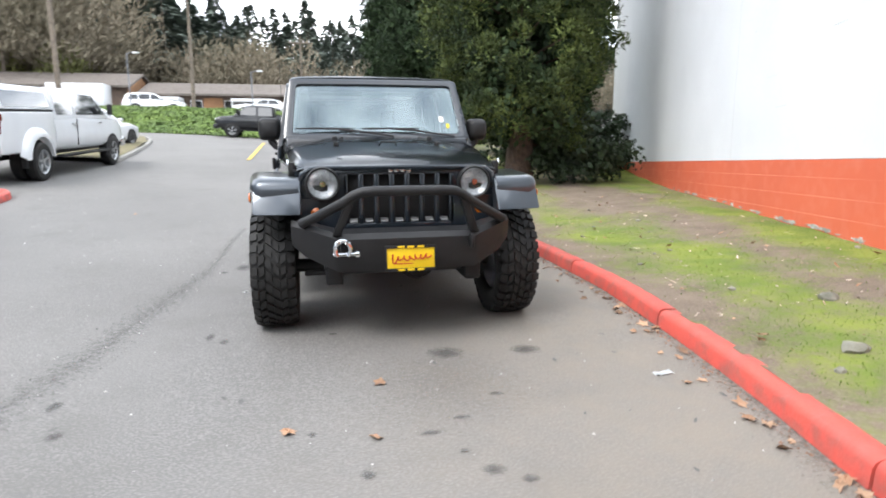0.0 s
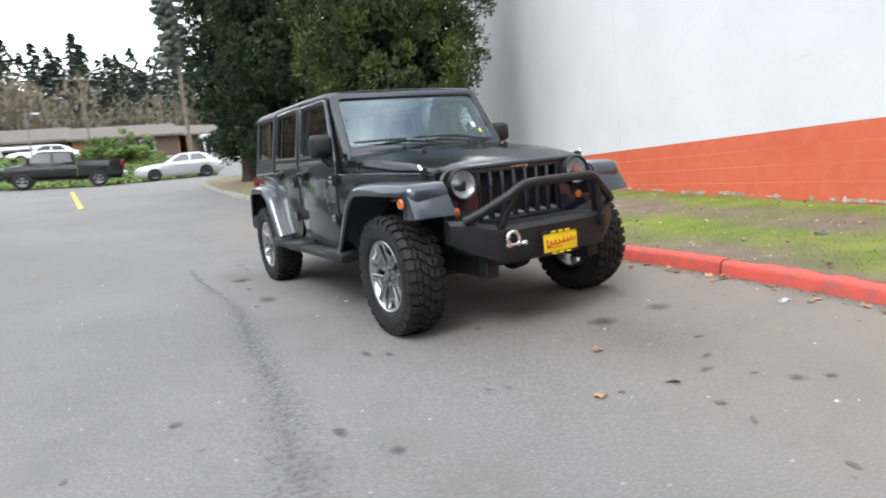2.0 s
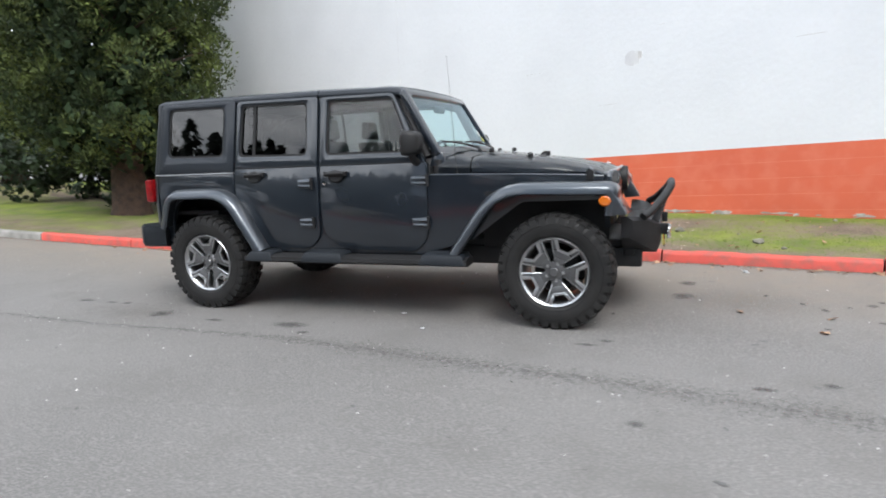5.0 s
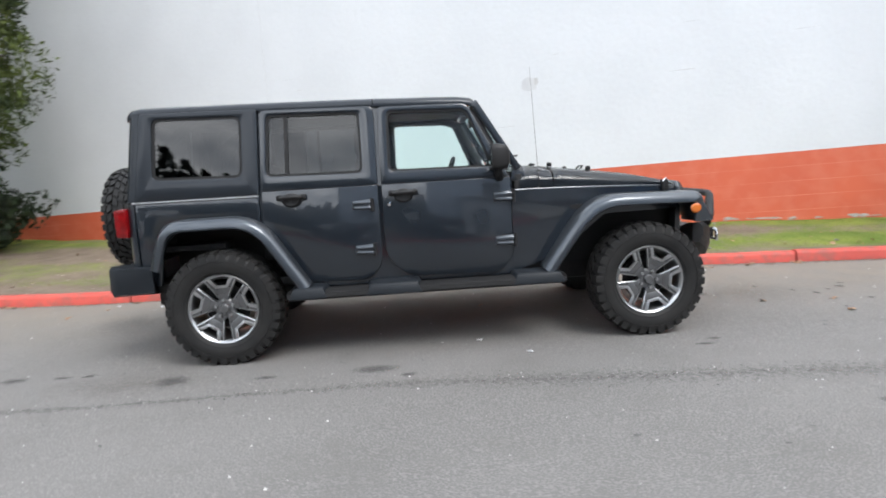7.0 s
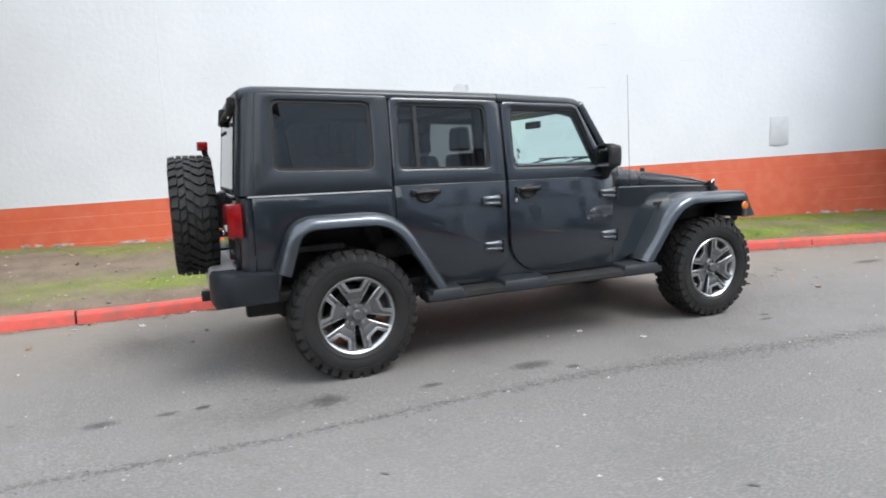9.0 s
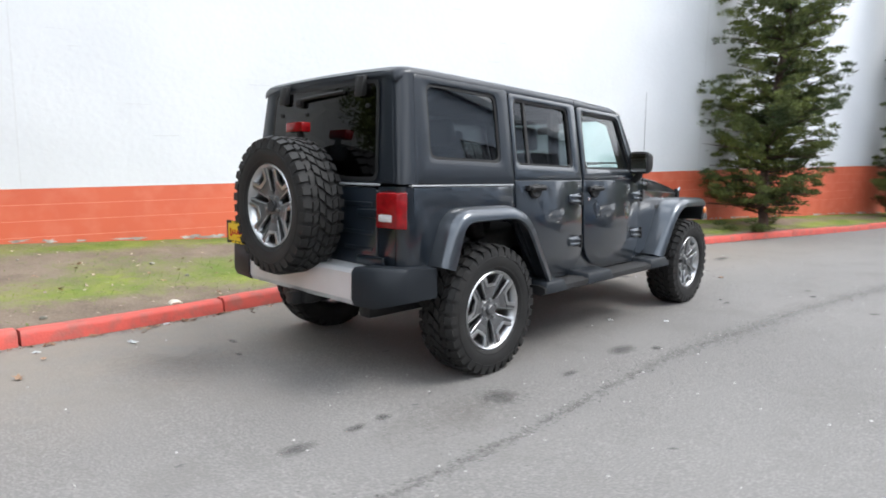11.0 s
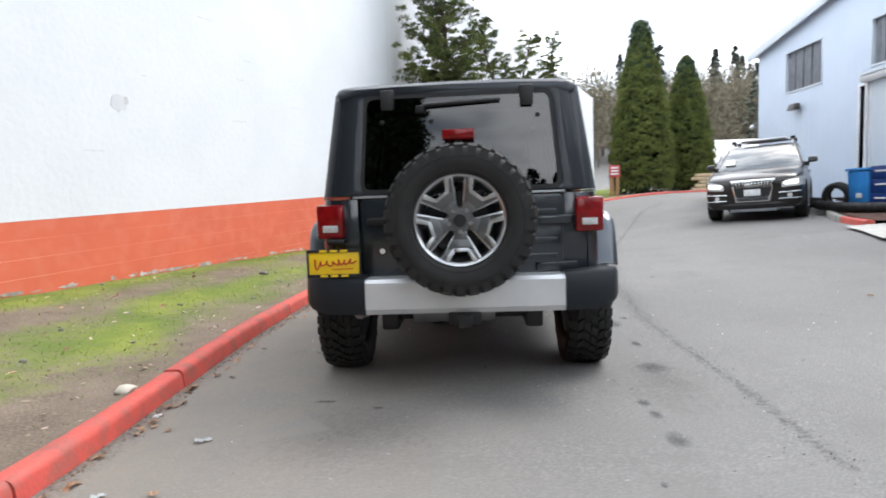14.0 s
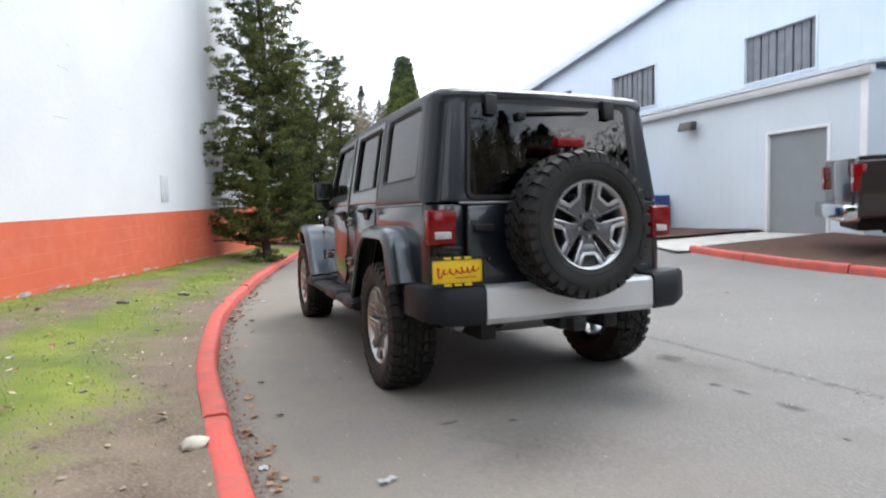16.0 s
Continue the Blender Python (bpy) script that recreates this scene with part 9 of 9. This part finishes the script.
def loose_tyre(x, y, z, rot, label):
    top = thing("tyre", (x, y, z), label, "tyre", "old tyres in the bed")
    m = Euler([radians(a) for a in rot]).to_matrix().to_4x4()
    part("carcass", moved(lathe([(0.20, -0.10), (0.28, -0.11), (0.31, -0.08), (0.315, 0.0), (0.31, 0.08), (0.28, 0.11), (0.20, 0.10), (0.22, 0.0)], 28, "x", close=True), m), M["rubber"], top)
    lug = bmesh.new()
    for i in range(30):
        a = 2 * math.pi * i / 30
        hexa([(x_, r * math.cos(a + da), r * math.sin(a + da)) for r in (0.31, 0.322) for x_, da in ((-0.08, 0), (0.08, 0.06), (0.08, 0.17), (-0.08, 0.11))], bm=lug)
    part("tread", moved(lug, m), M["rubber"], top)
    return top


loose_tyre(-8.38, -7.12, zb + 0.25, (0, 8, 30), "worn black tyre standing in the bed")
loose_tyre(-8.5, -8.3, zb + 0.10, (0, 90, 0), "worn black tyre lying in the bed")
loose_tyre(-8.05, -7.75, zb + 0.12, (6, 84, 20), "worn black tyre lying by the kerb")
for k, (x, y, h, ln, a) in enumerate(((-9.9, -9.3, 0.0, 1.6, 70), (-9.85, -9.2, 0.05, 1.4, 82), (-9.9, -8.4, 0.0, 1.5, 62), (-9.8, -8.3, 0.05, 1.2, 74), (-9.9, -8.8, 0.10, 1.5, 77))):
    plank = tagged(finish("plank", box((-ln / 2, -0.11, 0), (ln / 2, 0.11, 0.045), 0.005), M["dark"] if k % 2 else M["bark"]), "dark weathered plank stacked at the workshop foot", "plank", "planks by the workshop")
    plank.matrix_basis = pose(x, y, land(-9.9, -8.8) + 0.10 + h, 0, 0, a)
hose = thing("drain_pipe", (0, 0, 0), "black corrugated drain pipe lying on mulch", "pipe")
pts = curve_through([(-8.0, -7.2), (-7.75, -6.2), (-7.7, -5.4), (-7.95, -4.7)], 0.05)
part("pipe", tube([(p.x, p.y, land(p.x, p.y) + 0.20) for p in pts], 0.09, 12), M["black_plastic"], hose)
rings = bmesh.new()
for p, q in list(zip(pts, pts[1:]))[::2]:
    rod((p.x, p.y, land(p.x, p.y) + 0.20), (q.x, q.y, land(q.x, q.y) + 0.20), 0.105, n=12, bm=rings)
part("ribs", rings, M["black_plastic"], hose)

# small fittings on the workshop walls
cam_ = thing("alarm_box", (SX + 0.03, -15.9, 3.3), "small white lamp on the workshop corner", "lamp")
part("arm", rod((0, 0, 0), (0.1, -0.25, 0.02), 0.02), M["slat"], cam_)
part("head", moved(lathe([(0.0, 0.10), (0.07, 0.06), (0.09, 0.0), (0.05, -0.08), (0.0, -0.09)], 14, "z"), Matrix.Translation((0.1, -0.32, 0))), M["white_trim"], cam_)
sw = thing("bell_box", (AX + 0.02, -6.60, 2.52), "small white box on the annex wall", "box")
part("case", box((0, -0.06, -0.07), (0.07, 0.06, 0.07), 0.012), M["white_trim"], sw)

# sign at the bend
zs = land(-8.0, -27.1) + 0.1
M["sign_red"] = material("faded_red_sign", (0.45, 0.06, 0.05), (0.38, 0.05, 0.045), 9, 0.5)
sign = thing("sign_post", (-8.0, -27.1, zs), "red and white sign on brown wooden posts", "sign")
for dx in (-0.16, 0.16):
    part("post", box((dx - 0.09, -0.05, -0.2), (dx + 0.09, 0.05, 1.35), 0.01), M["cedar"], sign)
pl = part("panel", box((-0.30, 0.05, 1.0), (0.30, 0.08, 1.68), 0.006), M["sign_red"], sign)
for k in range(3):
    part("print_bar", box((-0.20, 0.078, 1.15 + 0.17 * k), (0.20, 0.085, 1.24 + 0.17 * k)), M["paper"], pl)
logs = thing("log_pile", (-13.6, -28.8, land(-13.6, -28.8)), "pale stacked timbers beside the cypress", "timber")
for k in range(5):
    part("timber", box((-0.8 + 0.12 * (k % 2), -0.2 + 0.02 * k, 0.05 + 0.2 * k), (0.75 - 0.2 * (k % 3), 0.15, 0.22 + 0.2 * k), 0.02), M["log"] if "log" in M else M.setdefault("log", material("pale_sawn_timber", (0.52, 0.40, 0.24), (0.42, 0.32, 0.2), 5, 0.8)), logs)

# marks on the white wall
def wall_patch(name, label, u, z, w, h, mat, lift=0.004, seed=0, rough_edge=0.25):
    g = np.random.default_rng(seed)
    n = 16
    o = []
    for k in range(n):
        a = 2 * math.pi * k / n
        s = 1 - rough_edge * g.random()
        cx, cy = math.cos(a), math.sin(a)
        sq = max(abs(cx), abs(cy))
        f = s * (0.5 + 0.5 / sq * 0.9) * 0.5
        o.append((u + w * cx * f, z + h * cy * f))
    bm = slab(o, lambda a, b, d: on_wall(a, b, lift - d), lift + 0.004)
    ob = finish(name, bm, mat, building)
    ob["label"] = label
    return ob


U = lambda y: -y * WN
wall_patch("plaster_patch", "round chipped plaster patch", U(-0.22), 2.40, 0.26, 0.24, M["patch"], seed=1)
wall_patch("plaster_chip", "dark chipped edge", U(-0.32), 2.43, 0.07, 0.12, M["patch_dark"], 0.007, 2)
part("vent_panel", wall_box(U(-5.02), U(-5.32), 1.235, 1.705, 0.0, 0.012, 0.004), M["vent"], building, "flat grey painted vent panel")
g = np.random.default_rng(91)
for k in range(18):
    y, z = float(g.uniform(-7.5, 5.0)), float(g.uniform(1.5, 4.6))
    w = float(g.uniform(0.10, 0.5))
    wall_patch("wall_crack", "thin dark crack in white paint", U(y), z, w, 0.006 + 0.008 * float(g.random()), M["patch_dark"] if k % 3 else M["patch"], 0.003, 100 + k, 0.6)
for k, y in enumerate((4.0, -7.2)):
    part("wall_joint", wall_box(U(y), U(y) + 0.010, RED_TOP + 0.02, 6.8, 0.0, 0.002), M["patch"], building, "thin upright joint in the wall")
# bare, flaking strip at the wall's foot
g = np.random.default_rng(92)
for k in range(110):
    y = float(g.uniform(-14, 7.0))
    x = WX + WM * y
    zl = lawn_height(x - 0.04, y) - TILT * -y
    wall_patch("flaked_paint", "flaked paint baring grey concrete", U(y), zl + 0.03, float(g.uniform(0.06, 0.15) + 0.4 * g.random() ** 3), float(g.uniform(0.025, 0.085)), M["bare"], 0.006 + 0.0004 * (k % 7), 200 + k, 0.75)

# oil spots, grit and litter on the drive
def ground_blot(name, label, x, y, rx, ry, mat, lift, seed, category="stain", kind="structure"):
    g = np.random.default_rng(seed)
    n = 22
    verts = [(x, y, land(x, y) + lift)]
    ph = g.uniform(0, 6.28, 4)
    for k in range(n):
        a = 2 * math.pi * k / n
        s = 1 + 0.16 * math.sin(2 * a + ph[0]) + 0.10 * math.sin(3 * a + ph[1]) + 0.07 * math.sin(5 * a + ph[2])
        px_, py_ = x + rx * s * math.cos(a), y + ry * s * math.sin(a)
        verts.append((px_, py_, land(px_, py_) + lift))
    faces = [(0, 1 + k, 1 + (k + 1) % n) for k in range(n)]
    return tagged(raw(name, verts, faces, mat), label, category, kind=kind)


SPOTS = [(-1.23, 1.92, 0.12, 0.20), (-1.385, 1.71, 0.05, 0.08), (-1.24, 2.61, 0.055, 0.10), (-1.18, 3.22, 0.13, 0.17), (-0.96, 4.05, 0.045, 0.09), (-0.96, 4.36, 0.085, 0.12), (-0.96, 3.86, 0.05, 0.07),
         (0.65, -0.89, 0.13, 0.10), (0.18, -0.86, 0.16, 0.12), (-0.08, -1.77, 0.065, 0.045), (0.10, -2.10, 0.07, 0.05), (0.21, -2.19, 0.045, 0.045), (0.07, -1.66, 0.06, 0.03), (-0.44, -0.35, 0.05, 0.03),
         (-1.19, -0.25, 0.04, 0.10), (-0.36, -2.04, 0.05, 0.04), (-1.72, -1.17, 0.05, 0.08), (-1.60, -1.49, 0.05, 0.06), (-0.56, -1.69, 0.03, 0.03), (-1.09, -0.36, 0.04, 0.08), (0.77, 3.77, 0.10, 0.03), (0.46, 3.89, 0.05, 0.03),
         (-0.08, -3.37, 0.10, 0.42), (-2.30, -0.60, 0.05, 0.07), (0.30, -1.45, 0.04, 0.03), (0.02, -1.95, 0.03, 0.025)]
for k, (x, y, rx, ry) in enumerate(SPOTS):
    ground_blot("oil_spot", "dark oil spot soaked into the asphalt", x, y, rx, ry, M["spot"], 0.0045, 300 + k)


for k, (x, y, rx, ry) in enumerate([(0.15, -1.35, 1.05, 0.95), (0.5, 4.2, 0.9, 0.7), (-1.2, 3.4, 0.5, 1.0)]):
    ground_blot("old_stain", "wide faint brown stain on the asphalt", x, y, rx, ry, M["wide_stain"], 0.0028, 340 + k)


def grit_band(line, width, n, seed, size):
    """Loose grit along a line: tiny angular stones."""
    g = np.random.default_rng(seed)
    pts = curve_through(line, 0.1)
    verts, faces = [], []
    for _ in range(n):
        p = pts[int(g.integers(len(pts)))]
        x, y = p.x + width * g.normal(), p.y + width * g.normal()
        s = size * (0.4 + g.random() ** 2 * 1.4)
        z = land(x, y) + 0.003
        b = len(verts)
        a = g.uniform(0, 6.28)
        for k in range(4):
            verts.append((x + s * math.cos(a + k * 1.57) * (0.7 + 0.5 * g.random()), y + s * math.sin(a + k * 1.57) * (0.7 + 0.5 * g.random()), z - 0.004))
        verts.append((x, y, z + s * 0.7))
        faces += [(b, b + 1, b + 4), (b + 1, b + 2, b + 4), (b + 2, b + 3, b + 4), (b + 3, b, b + 4)]
    return verts, faces


SEAM = [(-1.52, 4.7), (-1.55, 3.4), (-1.53, 2.4), (-1.56, 1.6), (-1.66, 0.8), (-1.78, -0.3), (-1.92, -1.1), (-2.08, -1.9), (-2.35, -3.0), (-3.3, -6.3), (-5.85, -13.8), (-7.6, -17.5)]
v, f = grit_band(SEAM, 0.09, 1500, 401, 0.0045)
tagged(raw("seam_grit", v, f, M["grit"]), "loose grit gathered along a worn seam in the asphalt", "grit", kind="stuff")
v, f = grit_band(SEAM, 0.12, 260, 404, 0.006)
tagged(raw("pale_crumbs", v, f, M["crumb"]), "pale stone crumbs scattered along the seam", "crumbs", kind="stuff")
v, f = grit_band([(p[0] - 0.035, p[1]) for p in MAIN_KERB[4:16]], 0.035, 1700, 402, 0.008)
tagged(raw("gutter_debris", v, f, M["debris"]), "reddish leaf crumbs gathered along the kerb", "debris", kind="stuff")
g = np.random.default_rng(406)
chips = [(float(x), float(y)) for x, y in zip(g.uniform(-5.5, 1.3, 520), g.uniform(-4.0, 8.5, 520))]
verts, faces = [], []
for x, y in chips:
    s_, a, b = 0.004 + 0.009 * float(g.random()) ** 2.5, float(g.uniform(0, 6.28)), len(verts)
    for k in range(4):
        r = s_ * (0.6 + 0.7 * float(g.random()))
        verts.append((x + r * math.cos(a + 1.57 * k), y + r * math.sin(a + 1.57 * k), land(x, y) - 0.001))
    verts.append((x, y, land(x, y) + 0.003 + s_ * 0.5))
    faces += [(b, b + 1, b + 4), (b + 1, b + 2, b + 4), (b + 2, b + 3, b + 4), (b + 3, b, b + 4)]
tagged(raw("pale_chips", verts, faces, M["crumb"]), "pale stone chips scattered over the asphalt", "chips", kind="stuff")
# the seam itself: a ragged, worn band
pts = curve_through(SEAM, 0.2)
verts, faces = [], []
for i, p in enumerate(pts):
    d = (pts[min(i + 1, len(pts) - 1)] - pts[max(i - 1, 0)]).normalized()
    nrm = Vector((-d.y, d.x, 0))
    for c in range(5):
        wide = 0.14 + 0.34 * smooth(2.6, 0.6, p.y) * smooth(-6.0, -2.4, p.y)
        e = p + nrm * (c / 4 - 0.5) * wide
        verts.append((e.x, e.y, land(e.x, e.y) + 0.0035))
for i in range(len(pts) - 1):
    for c in range(4):
        b = i * 5 + c
        faces.append((b, b + 1, b + 6, b + 5))
seam = tagged(raw("asphalt_seam", verts, faces, M["seam"]), "ragged worn seam in the asphalt", "seam", kind="structure")
uv = seam.data.uv_layers.new(name="across")
for lp in seam.data.loops:
    uv.data[lp.index].uv = ((lp.vertex_index % 5) / 4, 0.5)
# a damp, dirty band along the kerb's foot
line = [p for p in MAIN_LINE if -9.0 < p.y < 9.5]
verts, faces = [], []
for i, p in enumerate(line):
    d = (line[min(i + 1, len(line) - 1)] - line[max(i - 1, 0)]).normalized()
    nrm = Vector((d.y, -d.x, 0))
    for c in range(4):
        e = p + nrm * (0.30 * c / 3 - 0.01)
        verts.append((e.x, e.y, land(e.x, e.y) + 0.003))
for i in range(len(line) - 1):
    for c in range(3):
        b = i * 4 + c
        faces.append((b, b + 1, b + 5, b + 4))
gutter = tagged(raw("gutter_dirt", verts, faces, M["damp"]), "damp brown dirt along the foot of the kerb", "dirt", kind="structure")
uv = gutter.data.uv_layers.new(name="across")
for lp in gutter.data.loops:
    uv.data[lp.index].uv = (0.5 + (lp.vertex_index % 4) / 6, 0.5)
# small pits and scuffs
g = np.random.default_rng(405)
verts, faces = [], []
for _ in range(300):
    x, y = float(g.uniform(-5.5, 1.4)), float(g.uniform(-4.5, 9.0))
    s_, a = 0.004 + 0.013 * float(g.random()) ** 3, float(g.normal()) * 0.5 + 0.4
    b = len(verts)
    for k in range(7):
        t = 2 * math.pi * k / 7
        u, w = s_ * (1.6 + g.random()) * math.cos(t), s_ * (0.5 + 0.5 * g.random()) * math.sin(t)
        ex, ey = x + u * math.sin(a) + w * math.cos(a), y + u * math.cos(a) - w * math.sin(a)
        verts.append((ex, ey, land(ex, ey) + 0.004))
    faces.append(tuple(range(b, b + 7)))
tagged(raw("asphalt_pits", verts, faces, M["scuff"]), "small dark pits and scuffs in the asphalt", "pits", kind="stuff")


def leaf_mesh(seed):
    g = np.random.default_rng(seed)
    verts, faces = [(0, 0, 0.008)], []
    n = 10
    for k in range(n):
        a = 2 * math.pi * k / n
        r = (0.035 if k % 2 else 0.06) * (0.75 + 0.5 * g.random())
        verts.append((r * math.cos(a), r * 0.75 * math.sin(a), 0.004 + 0.022 * g.random()))
    for k in range(n):
        faces.append((0, 1 + k, 1 + (k + 1) % n))
    me = bpy.data.meshes.new("dry_leaf")
    me.from_pydata(verts, [], faces)
    me.materials.append(M["dry_leaf"])
    return me


leaf_meshes = [leaf_mesh(500 + k) for k in range(6)]
g = np.random.default_rng(510)
spots = [(1.19, 4.81), (1.50, 4.10), (-0.66, -1.65), (-0.31, -1.77), (-0.23, -1.21)]
for _ in range(95):
    y = float(g.uniform(-4.5, 7.5))
    spots.append((float(np.interp(y, MAIN_LINE_Y, MAIN_LINE_X)) - abs(float(g.normal())) * 0.09 - 0.03, y))
for _ in range(5):
    spots.append((float(g.uniform(-4, 1.2)), float(g.uniform(-3.5, 6.5))))
for k, (x, y) in enumerate(spots):
    o = new("dry_leaf", leaf_meshes[k % 6])
    o.matrix_basis = Matrix.Translation((x, y, land(x, y) + 0.003)) @ Euler((float(g.normal()) * 0.2, float(g.normal()) * 0.2, float(g.uniform(0, 6.28)))).to_matrix().to_4x4() @ Matrix.Scale(float(g.uniform(0.35, 0.75)), 4)
    tagged(o, "curled dry brown leaf on the asphalt", "leaf", "fallen leaves")
for k in range(130):
    y = float(g.uniform(-5, 7))
    x0 = float(np.interp(y, MAIN_LINE_Y, MAIN_LINE_X)) + 0.25
    x = x0 + (WX + WM * y - x0 - 0.1) * float(g.random())
    o = new("dry_leaf", leaf_meshes[k % 6])
    o.matrix_basis = Matrix.Translation((x, y, lawn_height(x, y) + 0.02)) @ Euler((float(g.normal()) * 0.3, float(g.normal()) * 0.3, float(g.uniform(0, 6.28)))).to_matrix().to_4x4() @ Matrix.Scale(float(g.uniform(0.2, 0.65)), 4)
    tagged(o, "curled dry brown leaf on the lawn", "leaf", "fallen leaves")


def scrap(x, y, sx, sy, rot, z=None):
    zz = land(x, y) + 0.003 if z is None else z
    bm = bmesh.new()
    n = 5
    vs = [[bm.verts.new(((i / n - 0.5) * sx, (j / n - 0.5) * sy, 0.006 + 0.012 * noise.noise((i * 0.7 + x, j * 0.7 + y, 0)))) for i in range(n + 1)] for j in range(n + 1)]
    for j in range(n):
        for i in range(n):
            bm.faces.new((vs[j][i], vs[j][i + 1], vs[j + 1][i + 1], vs[j + 1][i]))
    bmesh.ops.solidify(bm, geom=bm.faces[:], thickness=0.002)
    o = tagged(finish("paper_scrap", bm, M["paper"], None, 60), "crumpled white paper scrap", "litter", "paper scraps")
    o.matrix_basis = Matrix.Translation((x, y, zz)) @ Matrix.Rotation(radians(rot), 4, "Z")
    return o


scrap(1.22, -1.40, 0.11, 0.04, 10)
scrap(1.42, 4.80, 0.05, 0.03, 40)
scrap(1.24, 4.27, 0.08, 0.04, 20)
scrap(1.69, 3.86, 0.05, 0.04, 80)
scrap(-1.1, 0.9, 0.04, 0.03, 15)
scrap(-0.75, 1.2, 0.04, 0.03, 60)


def field_stone(x, y, r, label, seed):
    g = np.random.default_rng(seed)
    bm = bmesh.new()
    bmesh.ops.create_icosphere(bm, subdivisions=2, radius=1.0)
    for v in bm.verts:
        k = 1 + 0.34 * noise.noise(v.co * 1.3 + Vector((seed, 0, 0))) + 0.16 * noise.noise(v.co * 3.1 + Vector((0, seed, 0)))
        v.co = Vector((v.co.x * r * k * 1.2, v.co.y * r * k, v.co.z * r * k * 0.62))
    o = tagged(finish("stone", bm, M["stone"], None, 40), label, "stone", "stones on the lawn")
    o.location = (x, y, lawn_height(x, y) + r * 0.25)
    return o


field_stone(2.75, -0.85, 0.055, "pale rough stone on the lawn", 1)
field_stone(2.16, -1.62, 0.058, "rough grey stone on the lawn", 2)
field_stone(1.97, 3.68, 0.055, "pale oval stone beside the kerb", 3).data.materials[0] = material("cream_stone", (0.56, 0.52, 0.43), (0.44, 0.41, 0.34), 9, 0.85, bump=0.3, bscale=50)
g = np.random.default_rng(530)
chips_v = []
for k in range(420):
    y = float(g.uniform(-1.0, 6.6))
    xk = float(np.interp(y, MAIN_LINE_Y, MAIN_LINE_X)) + 0.16
    x = xk + (WX + WM * y - xk - 0.05) * float(g.random()) ** 1.3
    a, ln, wd = g.uniform(0, 3.14), 0.008 + 0.034 * g.random() ** 3, 0.005 + 0.008 * g.random()
    c = Vector((x, y, lawn_height(x, y) + 0.010))
    u, v = Vector((math.cos(a), math.sin(a), 0.2 * g.normal())) * ln, Vector((-math.sin(a), math.cos(a), 0.3 * g.normal())) * wd
    chips_v += [c - u, c + v * 1.2 - u * 0.2, c + u, c - v]
tagged(quads_mesh("bark_chips", [tuple(p) for p in chips_v], material("pale_bark_chip", (0.50, 0.42, 0.34), (0.28, 0.20, 0.15), 6, 0.9, island=0.5)), "pale scraps of bark and leaf strewn over the lawn", "litter", kind="stuff")
g = np.random.default_rng(520)
for k in range(22):
    y = float(g.uniform(-4.5, 6.5))
    x0 = float(np.interp(y, MAIN_LINE_Y, MAIN_LINE_X)) + 0.35
    field_stone(x0 + (WX + WM * y - x0 - 0.15) * float(g.random()), y, float(g.uniform(0.012, 0.032)), "small stone in the bare earth", 10 + k)


# ---- grass ----
def grass(name, label, n, area, hmin, hmax, seed, gate):
    g = np.random.default_rng(seed)
    y = g.uniform(area[0], area[1], n)
    xk = np.interp(y, MAIN_LINE_Y, MAIN_LINE_X) + 0.17
    xw = WX + WM * y
    x = xk + (xw - xk) * g.random(n)
    keep = np.array([lawn_cover(float(a), float(b)) + 0.45 * float(c) > gate for a, b, c in zip(x, y, g.random(n))])
    x, y = x[keep], y[keep]
    z = np.array([lawn_height(float(a), float(b)) for a, b in zip(x, y)])
    m = len(x)
    a = g.uniform(0, 6.28, m)
    h = g.uniform(hmin, hmax, m)
    w = 0.0025 + 0.003 * g.random(m)
    lean = g.normal(size=(m, 2)) * 0.5
    base = np.stack([x, y, z - 0.005], 1)
    du = np.stack([np.cos(a) * w, np.sin(a) * w, np.zeros(m)], 1)
    tip = base + np.stack([lean[:, 0] * h, lean[:, 1] * h, h], 1)
    quad = np.stack([base - du, base + du, tip + du * 0.2, tip - du * 0.2], 1).reshape(-1, 3)
    return tagged(quads_mesh(name, quad, M["blade"]), label, "grass", kind="stuff")


grass("grass", "short yellow-green tufts of grass", 36000, (-9.0, 9.0), 0.006, 0.018, 601, 0.26)
grass("grass", "sparse grass in the bare patches", 3500, (-9.0, 9.0), 0.008, 0.022, 602, -2.0)
